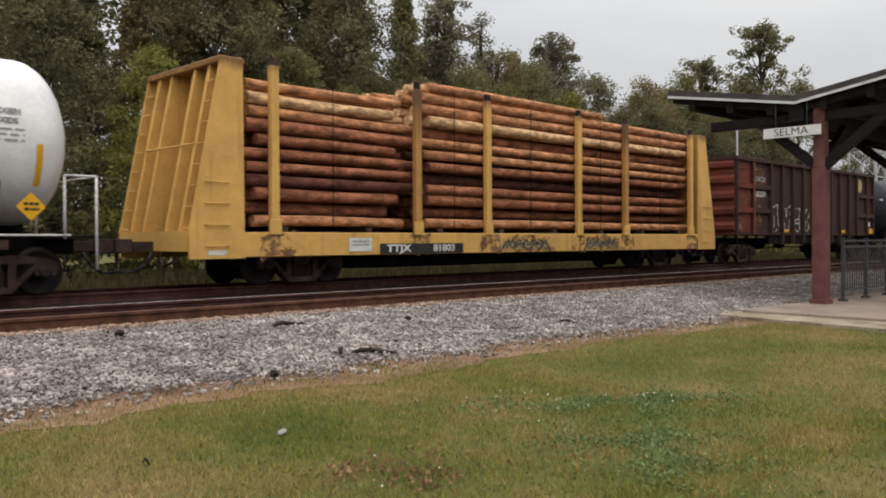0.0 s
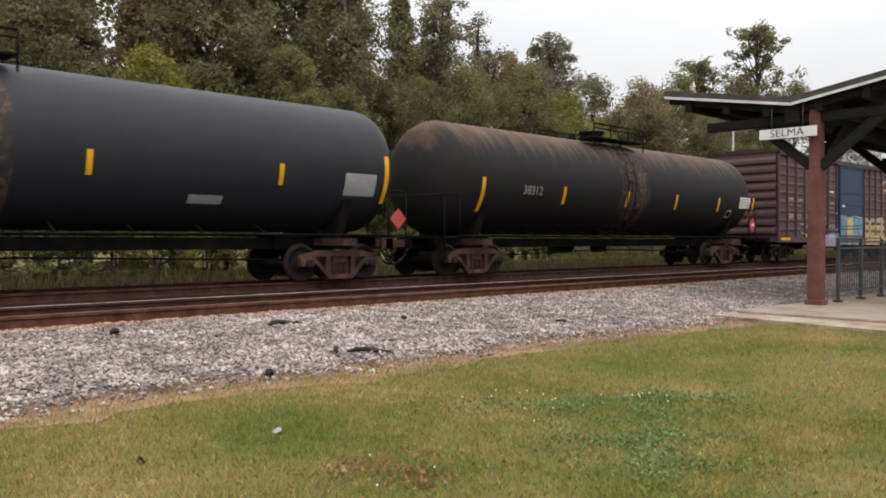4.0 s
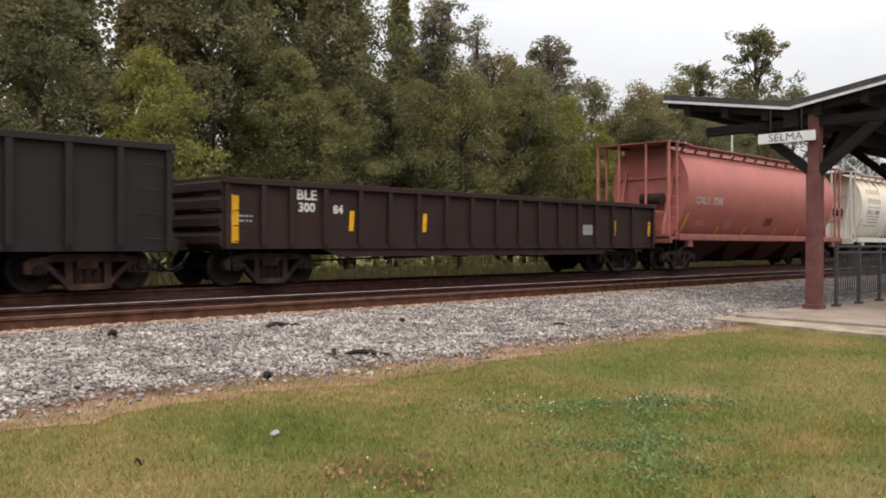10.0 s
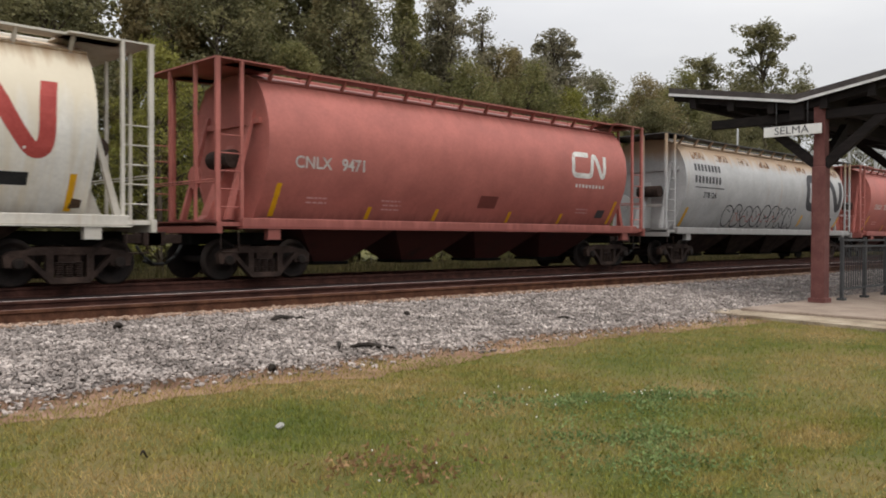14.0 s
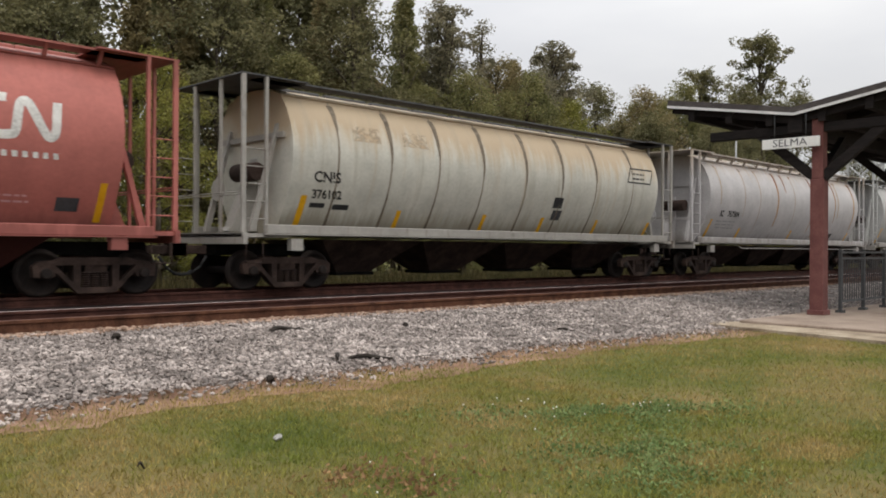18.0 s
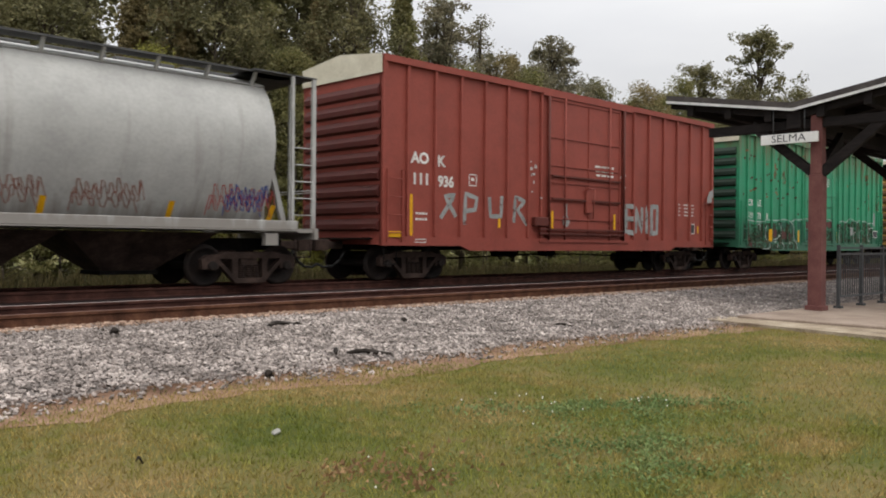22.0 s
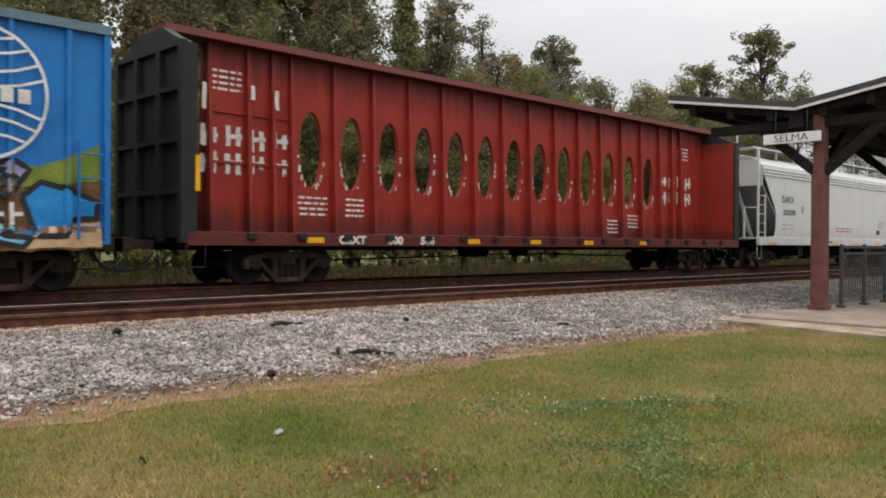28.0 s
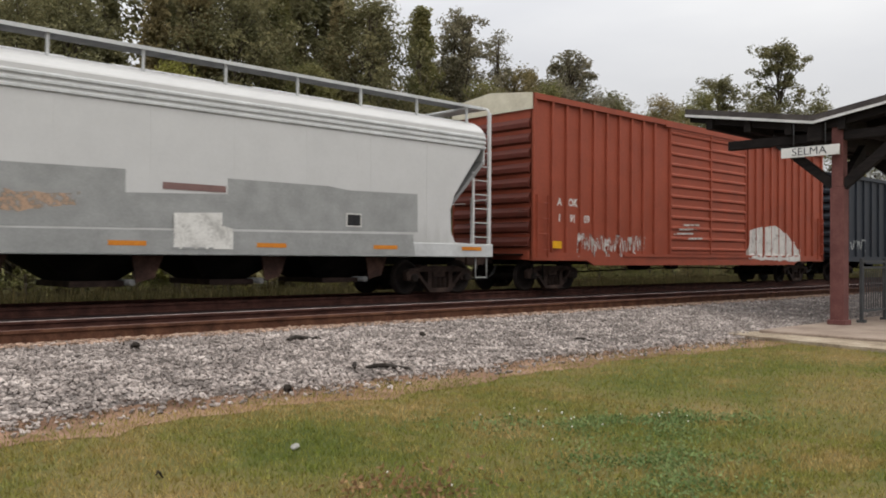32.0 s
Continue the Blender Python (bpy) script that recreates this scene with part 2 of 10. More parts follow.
dull_top_mat = surface("dull rusty rail head", [(0.125, 0.07, 0.056), (0.2, 0.125, 0.103)], rough=0.55, metal=0.2, scale=3, fine=40, bump=0.03)
tie_mat = surface("creosoted timber", [(0.016, 0.0085, 0.0062), (0.036, 0.02, 0.0145), (0.06, 0.037, 0.027)], rough=0.9, scale=5, fine=40, bump=0.5, stretch=(6, 1, 6), random_tint=0.25)
concrete_mat = surface("concrete", [(0.18, 0.135, 0.105), (0.25, 0.195, 0.155), (0.31, 0.25, 0.205)], rough=0.9, scale=1.5, fine=30, bump=0.15, spec=0.2)


rusty_stone_mat = surface("rust-browned granite", [(0.12, 0.075, 0.052), (0.26, 0.175, 0.128), (0.4, 0.295, 0.225)], rough=0.9, scale=4, fine=60, bump=0.3, random_tint=0.4, island=True, spec=0.15)


def edge_of_lawn(x):
    """Where the lawn ends and the gravel begins."""
    return 6.72 - 0.11 * max(0.0, x - 9.3) - 0.05 * math.sin(x * 1.3) - 0.04 * math.sin(x * 3.1 + 1)


def bed_height(y):
    """Height of the ballast across the two tracks."""
    pts = ((6.2, -0.03), (7.4, 0.05), (8.6, 0.11), (9.9, 0.17), (10.4, 0.195), (13.1, 0.195), (14.1, 0.17), (15.2, 0.195), (18.0, 0.195), (19.6, -0.05))
    for (a, za), (b, zb) in zip(pts, pts[1:]):
        if y <= b:
            return za + (zb - za) * max(0.0, (y - a)) / (b - a)
    return -0.05


def ground():
    bm = bmesh.new()
    xs = [-900, -200, -60] + [-20 + 2 * i for i in range(71)] + [180, 320, 900]
    ys = [-900, -150, -40, -10] + [0.5 * i - 4 for i in range(29)] + [12, 16, 20, 24, 30, 40, 60, 120, 300, 900]
    grid = [[bm.verts.new((x, y, 0)) for x in xs] for y in ys]
    for r0, r1 in zip(grid, grid[1:]):
        for i in range(len(xs) - 1):
            bm.faces.new((r0[i], r0[i + 1], r1[i + 1], r1[i]))
    ob = link("ground", bm, lawn_mat)
    tagged(ob, "mown lawn and rough grass beside the tracks", "lawn", kind="structure")
    for name, mat, lift, label in (("soil_strip", soil_mat, 0.006, "strip of dry bare soil along the gravel"),):
        bm = bmesh.new()
        rows = []
        for i in range(241):
            x = -22 + i * 0.25
            e = edge_of_lawn(x)
            j = 0.16 * noise.noise((x * 1.1, 3, 0)) + 0.1 * noise.noise((x * 3.7, 9, 0))
            j = 2.2 * j + 0.3 * noise.noise((x * 0.45, 5, 0))
            rows.append([bm.verts.new((x, y, lift)) for y in (e - 0.5 + j, e + 0.3, e + 0.9)])
        for a, b in zip(rows, rows[1:]):
            for k in range(2):
                bm.faces.new((a[k], b[k], b[k + 1], a[k + 1]))
        tagged(link(name, bm, mat), label, "soil", kind="structure")
    bm = bmesh.new()
    bx = [-480, -100, -30] + [0.5 * i - 20 for i in range(140)] + [60, 90, 150, 300, 650]
    rows = []
    for x in bx:
        e = edge_of_lawn(min(max(x, -20), 50))
        ys2 = [e + 0.32 + 0.14 * noise.noise((x * 1.9, 1, 0)), e + 0.6, 7.4, 7.9, 8.4, 9, 9.5, 9.9, 10.4, 11.7, 13.1, 14.1, 15.2, 16.5, 18.0, 19.0, 19.6]
        rows.append([bm.verts.new((x, y, -0.015 if k == 0 else bed_height(y) + (0.02 * noise.noise((x * 2, y * 2, 5)) if y < 11 else 0))) for k, y in enumerate(ys2)])
    for a, b in zip(rows, rows[1:]):
        for k in range(len(a) - 1):
            bm.faces.new((a[k], b[k], b[k + 1], a[k + 1]))
    tagged(link("ballast_bed", bm, ballast_mat), "bed of grey crushed stone under the tracks", "ballast", kind="structure")
    # strip over the tracks, much darker than the ballast of the shoulder
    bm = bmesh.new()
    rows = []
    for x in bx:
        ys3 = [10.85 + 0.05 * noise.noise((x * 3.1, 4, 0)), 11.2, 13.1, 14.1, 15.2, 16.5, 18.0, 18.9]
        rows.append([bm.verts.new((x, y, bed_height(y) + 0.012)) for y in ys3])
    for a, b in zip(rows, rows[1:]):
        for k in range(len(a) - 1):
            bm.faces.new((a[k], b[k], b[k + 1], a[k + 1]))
    tagged(link("fouled_bed", bm, dark_bed_mat), "near-black brown ballast between the rails", "ballast", kind="structure")


ground()


def stones():
    """Loose crushed stones over the shoulder of the bed, one mesh."""
    rng = np.random.default_rng(4)
    bm = bmesh.new()
    bmesh.ops.create_icosphere(bm, subdivisions=1, radius=1.0)
    base = np.array([v.co[:] for v in bm.verts])[:12] if len(bm.verts) == 12 else np.array([v.co[:] for v in bm.verts])
    tris = np.array([[v.index for v in f.verts] for f in bm.faces])
    bm.free()
    nb = len(base)
    zones = ((1.0, 9.0, 6.2, 10.8, 27000), (9.0, 17.0, 5.6, 10.8, 16500), (17.0, 30.0, 5.8, 10.8, 7500), (30.0, 45.0, 5.8, 10.8, 2000))
    verts, faces = [], []
    count = 0
    for x0, x1, y0, y1, n in zones:
        xs, ys = rng.uniform(x0, x1, n), rng.uniform(y0, y1, n)
        for x, y in zip(xs, ys):
            e = edge_of_lawn(x)
            inside = y - e
            inside += 0.34 * noise.noise((x * 0.9, 7.0, 0.0)) + 0.16 * noise.noise((x * 3.1, 2.0, 0.0))
            if inside < -0.25 or (inside < 0.5 and rng.random() > 0.1 + max(0, inside) ** 1.2 * 2.0):
                continue
            size = rng.uniform(0.011, 0.028)
            warp = base * rng.uniform(0.55, 1.35, (nb, 1)) * np.array([rng.uniform(0.85, 1.6), rng.uniform(0.6, 1.1), rng.uniform(0.5, 0.9)]) * size
            a = rng.uniform(0, 6.28)
            c, s = math.cos(a), math.sin(a)
            turned = warp @ np.array([[c, -s, 0], [s, c, 0], [0, 0, 1]])
            tilt = rng.uniform(-0.9, 0.9)
            c, s = math.cos(tilt), math.sin(tilt)
            turned = turned @ np.array([[1, 0, 0], [0, c, -s], [0, s, c]])
            verts.append(turned + np.array([x, y, max(bed_height(y), 0.0) + size * 0.35 + rng.uniform(0, 0.02)]))
            faces.append(tris + count * nb)
            count += 1
    me = mesh_from("ballast_stones", np.concatenate(verts), np.concatenate(faces), stone_mat)
    tagged(new("ballast_stones", me), "loose grey crushed stones of the ballast shoulder", "gravel", kind="stuff")
    # stones along the tie ends, browned by rust from the rails
    verts, faces = [], []
    n = 4200
    for k, (x, y) in enumerate(zip(2.0 + 26.0 * rng.random(n) ** 1.5, 10.93 - 0.42 * rng.random(n) ** 1.6)):
        size = rng.uniform(0.013, 0.032)
        lump = base * rng.uniform(0.6, 1.3, (nb, 1)) * np.array([rng.uniform(0.85, 1.5), rng.uniform(0.7, 1.1), rng.uniform(0.5, 0.9)]) * size
        verts.append(lump + np.array([x, y, bed_height(y) + size * 0.4 + rng.uniform(0.01, 0.03)]))
        faces.append(tris + k * nb)
    me = mesh_from("rusty_stones", np.concatenate(verts), np.concatenate(faces), rusty_stone_mat)
    tagged(new("rusty_stones", me), "rust-browned crushed stones along the ends of the ties", "gravel", kind="stuff")


stones()


def tracks():
    prof = [(-0.075, -0.18), (0.075, -0.18), (0.07, -0.165), (0.014, -0.15), (0.011, -0.055), (0.037, -0.04), (0.037, -0.006), (0.03, -0.0015), (-0.03, -0.0015), (-0.037, -0.006), (-0.037, -0.04), (-0.011, -0.055), (-0.014, -0.15), (-0.07, -0.165)]
    bm = bmesh.new()
    box(bm, -0.115, 0.115, -1.3, 1.3, -0.18, 0.0)
    bmesh.ops.bevel(bm, geom=list(bm.edges), offset=0.012, segments=1, affect="EDGES")
    tie_mesh = bpy.data.meshes.new("tie")
    bm.to_mesh(tie_mesh)
    bm.free()
    tie_mesh.materials.append(tie_mat)
    bm = bmesh.new()
    box(bm, -0.1, 0.1, -0.18, 0.18, 0.0, 0.012)
    plate_mesh = bpy.data.meshes.new("tie_plate")
    bm.to_mesh(plate_mesh)
    bm.free()
    plate_mesh.materials.append(rail_mat)
    for cy in (TRACK_NEAR, TRACK_FAR):
        base = tagged(new("railway_track"), "straight track of rusty steel rails on dark timber ties", "track", kind="structure")
        base.location = (0, cy, 0)
        for side in (-1, 1):
            bm = bmesh.new()
            prism(bm, [(side * GAUGE + p, RAIL + q) for p, q in prof], "x", -470, 650)
            rail = part("rail", bm, rail_mat if side < 0 and cy == TRACK_NEAR else dark_rail_mat, base)
            bm = bmesh.new()
            inner = -0.006 * side
            band = 0.017 if side > 0 else 0.026
            box(bm, -470, 650, side * GAUGE - band + inner, side * GAUGE + band + inner, RAIL - 0.003, RAIL + 0.0012)
            part("worn_running_band", bm, (rail_top_mat if side > 0 else dull_top_mat) if cy == TRACK_NEAR else dark_rail_mat, rail, "worn top of the rail")
        for i in range(105):
            x = -6 + i * 0.5 + 0.03 * math.sin(i * 7.7)
            tie = new("tie", tie_mesh)
            tie.parent = base
            tie.matrix_local = pose(x, 0.03 * math.sin(i * 3.3), RAIL - 0.192, 0, 0, 1.2 * math.sin(i * 5.1))
            for side in (-1, 1) if cy == TRACK_NEAR else ():
                p = new("tie_plate", plate_mesh)
                p.parent = base
                p.location = (x, side * GAUGE, RAIL - 0.191)


tracks()

# ---- the station shelter, its platform, railing and sign ----
brick_red = surface("weathered red paint", [(0.095, 0.036, 0.033), (0.125, 0.05, 0.045), (0.16, 0.07, 0.062)], rough=0.75, scale=3, fine=40, bump=0.15)
dark_wood = surface("dark stained timber", [(0.006, 0.005, 0.005), (0.012, 0.0095, 0.009), (0.02, 0.016, 0.015)], rough=0.9, scale=4, fine=30, bump=0.2, stretch=(1, 1, 5))
fascia_mat = surface("pale metal edge", [(0.5, 0.5, 0.5), (0.66, 0.66, 0.65)], rough=0.5, scale=4, fine=30, bump=0.03)
roof_mat = surface("dark roof felt", [(0.008, 0.007, 0.008), (0.016, 0.014, 0.015)], rough=0.9, scale=2, fine=30, bump=0.2)
fence_mat = surface("grey-blue painted steel", [(0.04, 0.041, 0.043), (0.068, 0.07, 0.072)], rough=0.6, scale=4, fine=40, bump=0.05)
sign_mat = surface("white enamel board", [(0.6, 0.6, 0.58), (0.72, 0.72, 0.7)], rough=0.5, scale=3, fine=40, bump=0.02)
ink_mat = surface("grey-black lettering", [(0.05, 0.05, 0.055), (0.09, 0.09, 0.1)], rough=0.6, scale=8, fine=60, bump=0.0)
fascia_dark = surface("weathered grey-brown fascia", [(0.035, 0.03, 0.029), (0.06, 0.052, 0.05), (0.085, 0.075, 0.07)], rough=0.7, scale=3, fine=30, bump=0.05)
POST_X, POST_Y, SLAB = 16.29, 6.43, 0.1
VALLEY = 0.39


def lettering(name, text, size, material, parent, m, label="", stretch=1.0, bold=0.0):
    """A word in the built-in font as a thin mesh under its thing."""
    cu = bpy.data.curves.new(name, "FONT")
    cu.body, cu.size, cu.align_x, cu.align_y, cu.extrude, cu.offset = text, size, "CENTER", "CENTER", 0.0015, bold
    cu.resolution_u = 3
    tmp = bpy.data.objects.new(name, cu)
    me = bpy.data.meshes.new_from_object(tmp)
    bpy.data.objects.remove(tmp)
    bpy.data.curves.remove(cu)
    for v in me.vertices:
        v.co.x *= stretch
    me.materials.clear()
    me.materials.append(material)
    ob = new(name, me)
    ob.parent = parent
    ob.matrix_local = m
    if label:
        ob["label"] = label
    return ob


def platform():
    base = tagged(new("platform"), "low concrete station platform with a raised edge", "platform", kind="structure")
    for i in range(12):
        x0 = 13.95 + i * 4.0
        bm = bmesh.new()
        prism(bm, [(x0 + (0.0 if i else 0.0), 6.85), (x0 + 3.99, 6.85), (x0 + 3.99, -1.5), (x0 - (0.75 if i == 0 else 0.0), -1.5)], "z", -0.1, SLAB)
        part("slab", bm, concrete_mat, base, bevel=0.015)
    bm = bmesh.new()
    prism(bm, [(13.3, 7.1), (14.2, 7.3), (14.1, 6.6), (13.2, -1.5), (12.2, -1.5), (12.6, 4.0)], "z", -0.05, 0.055)
    tagged(link("gravel_apron", bm, surface("pale pea gravel", [(0.17, 0.13, 0.09), (0.29, 0.235, 0.17), (0.4, 0.34, 0.26)], rough=0.95, scale=2, fine=45, bump=0.8)), "pale trodden gravel in front of the platform", "gravel", kind="structure")


platform()


def shelter():
    base = tagged(new("station_shelter"), "open station shelter with red posts and a dark butterfly roof", "shelter")
    base.location = (POST_X, POST_Y, SLAB)
    length, count = 22.0, 5
    ridge_z, tip_z, wing = 3.785, 4.228, 2.67
    for side in (1, -1):
        # roof wing with thickness, drawn from the valley out to the eave
        bm = bmesh.new()
        prism(bm, [(VALLEY, ridge_z), (VALLEY + side * wing, tip_z), (VALLEY + side * wing, tip_z + 0.15), (VALLEY, ridge_z + 0.15)], "x", -0.25, length)
        part("roof_wing", bm, roof_mat, base, "dark roof wing that rises from the valley")
        bm = bmesh.new()
        prism(bm, [(VALLEY, ridge_z - 0.012), (VALLEY + side * (wing + 0.02), tip_z - 0.012), (VALLEY + side * (wing + 0.02), tip_z + 0.038), (VALLEY, ridge_z + 0.038)], "x", -0.275, -0.252)
        part("fascia_edge", bm, fascia_mat, base, "pale metal edge strip")
        bm = bmesh.new()
        prism(bm, [(VALLEY, ridge_z - 0.01), (VALLEY + side * wing, tip_z - 0.01), (VALLEY + side * wing, tip_z + 0.15), (VALLEY, ridge_z + 0.15)], "x", -0.268, -0.252)
        part("fascia_board", bm, fascia_dark, base, "dull grey-brown fascia above the pale strip")
        bm = bmesh.new()
        y = VALLEY + side * (wing + 0.012)
        box(bm, -0.25, length, min(y - 0.012, y + 0.012), max(y - 0.012, y + 0.012), tip_z - 0.03, tip_z + 0.15)
        part("eave_board", bm, fascia_dark, base)
        for j in range(3):
            f = (j + 0.6) / 3.2
            yy, zz = VALLEY + side * wing * f, ridge_z + (tip_z - ridge_z) * f
            boxes("purlin", dark_wood, base, [(-0.2, length - 0.1, yy - 0.07, yy + 0.07, zz - 0.24, zz - 0.004)])
        for j in range(23):
            x = -0.12 + j
            bm = bmesh.new()
            prism(bm, [(VALLEY + side * 0.06, ridge_z - 0.15), (VALLEY + side * (wing - 0.03), tip_z - 0.12), (VALLEY + side * (wing - 0.03), tip_z - 0.003), (VALLEY + side * 0.06, ridge_z - 0.003)], "x", x - 0.03, x + 0.03)
            part("rafter", bm, dark_wood, base)
    boxes("valley_beam", dark_wood, base, [(-0.2, length - 0.1, 0.25, 0.53, ridge_z - 0.34, ridge_z - 0.004)], bevel=0.01)
    for i in range(count):
        x = i * 5.2
        boxes("post", brick_red, base, [(x - 0.125, x + 0.125, -0.125, 0.125, 0.0, 2.56)], bevel=0.012)
        boxes("post_foot", brick_red, base, [(x - 0.16, x + 0.16, -0.16, 0.16, 0.0, 0.09)], bevel=0.01)
        boxes("post_head", brick_red, base, [(x - 0.105, x + 0.105, -0.105, 0.105, 2.56, ridge_z - 0.1)], bevel=0.01)
        for dx, dy in ((0, 1), (0, -1), (1, 0), (-1, 0)):
            reach = 1.05 if dy else 1.1
            bm = bmesh.new()
            top = 3.36 if dx else 3.5
            if dx and i == 0 and dx < 0:
                continue
            w = 0.065
            if dy:
                prism(bm, [(dy * 0.1, 2.5), (dy * 0.1, 2.72), (dy * (reach + 0.2), top + 0.18), (dy * (reach + 0.2), top - 0.04)], "x", x - w, x + w)
            else:
                prism(bm, [(x + dx * 0.1, 2.5), (x + dx * 0.1, 2.72), (x + dx * reach, top + 0.1), (x + dx * reach, top - 0.12)], "y", -w, w)
            part("knee_brace", bm, dark_wood, base)
        boxes("cross_beam", dark_wood, base, [(x - 0.08, x + 0.08, -1.5, 2.2, 3.44, 3.62)], bevel=0.01)
    sign = tagged(new("station_sign"), "white station name board hung under the roof end", "sign")
    sign.location = (16.07, 6.9, 3.36)
    boxes("board", sign_mat, sign, [(-0.02, 0.02, -0.56, 0.54, -0.095, 0.095)], bevel=0.004)
    rot = Matrix(((0, 0, -1, -0.022), (-1, 0, 0, 0.0), (0, 1, 0, 0.0), (0, 0, 0, 1)))
    lettering("name_lettering", "SELMA", 0.2, ink_mat, sign, rot, "grey serif station name", stretch=1.15)
    for y in (-0.3, 0.3):
        bm = bmesh.new()
        rod(bm, (0, y, 0.09), (0, y, 0.62), 0.011, 6)
        part("hanger", bm, fence_mat, sign)


shelter()


def railing():
    fence = tagged(new("platform_railing"), "grey painted steel railing along the platform edge", "railing")
    x0, y, step, n = 17.15, POST_Y - 0.08, 1.22, 14
    for i in range(n + 1):
        x = x0 + i * step
        boxes("fence_post", fence_mat, fence, [(x - 0.03, x + 0.03, y - 0.03, y + 0.03, SLAB, SLAB + 1.24)], bevel=0.004)
        bm = bmesh.new()
        box(bm, x - 0.07, x + 0.07, y - 0.07, y + 0.07, SLAB, SLAB + 0.05)
        part("post_shoe", bm, fence_mat, fence)
        if i == n:
            break
        for z in (0.2, 1.04, 1.16):
            boxes("rail", fence_mat, fence, [(x + 0.03, x + step - 0.03, y - 0.02, y + 0.02, SLAB + z, SLAB + z + 0.04)])
        if i < 8:
            for k in range(9):
                xx = x + step * (k + 1) / 10
                boxes("baluster", fence_mat, fence, [(xx - 0.008, xx + 0.008, y - 0.008, y + 0.008, SLAB + 0.24, SLAB + 1.04)])


railing()

# ---- woods behind the tracks ----
bark_mat = surface("grey-brown bark", [(0.03, 0.024, 0.018), (0.075, 0.06, 0.045), (0.12, 0.1, 0.08)], rough=0.95, scale=3, fine=25, bump=0.6, stretch=(3, 3, 0.6))
LEAF = {
    "dark": surface("dark green leaves", [(0.1, 0.1, 0.048), (0.152, 0.143, 0.069), (0.21, 0.188, 0.094)], rough=0.6, scale=0.6, fine=6, bump=0, random_tint=0.35, island=True, transmit=0.4),
    "mid": surface("green leaves", [(0.118, 0.124, 0.048), (0.176, 0.17, 0.067), (0.235, 0.212, 0.09)], rough=0.6, scale=0.6, fine=6, bump=0, random_tint=0.35, island=True, transmit=0.42),
    "light": surface("yellow-green leaves", [(0.155, 0.162, 0.036), (0.215, 0.21, 0.05), (0.275, 0.255, 0.07)], rough=0.6, scale=0.6, fine=6, bump=0, random_tint=0.3, island=True, transmit=0.35),
    "brown": surface("olive-brown autumn leaves", [(0.15, 0.13, 0.064), (0.215, 0.176, 0.086), (0.265, 0.21, 0.104)], rough=0.65, scale=0.6, fine=6, bump=0, random_tint=0.35, island=True, transmit=0.4),
    "grey": surface("grey-green thin leaves", [(0.138, 0.13, 0.08), (0.195, 0.178, 0.114), (0.24, 0.21, 0.142)], rough=0.65, scale=0.6, fine=6, bump=0, random_tint=0.35, island=True, transmit=0.42),
}


def leaf_mesh(name, centres, radii, per, size, rng, material):
    """Clumps of small leaves, each a bent pair of triangles."""
    n = len(centres) * per
    c = np.repeat(centres, per, axis=0)
    d = rng.normal(size=(n, 3))
    d /= np.linalg.norm(d, axis=1)[:, None]
    pos = c + d * (rng.random((n, 1)) ** 0.5) * np.repeat(radii, per)[:, None] * np.array([1, 1, 0.75])
    a = rng.normal(size=(n, 3))
    a[:, 2] *= 0.6
    a /= np.linalg.norm(a, axis=1)[:, None]
    b = np.cross(a, rng.normal(size=(n, 3)))
    b /= np.linalg.norm(b, axis=1)[:, None]
    s = size * rng.uniform(0.6, 1.4, (n, 1))
    v = np.stack([pos - a * s, pos - b * s * 0.5, pos + a * s, pos + b * s * 0.5 + np.cross(a, b) * s * 0.2], axis=1).reshape(-1, 3)
    i = np.arange(n)[:, None] * 4
    return mesh_from(name, v, np.concatenate([np.concatenate([i, i + 1, i + 2], 1), np.concatenate([i, i + 2, i + 3], 1)]), material)


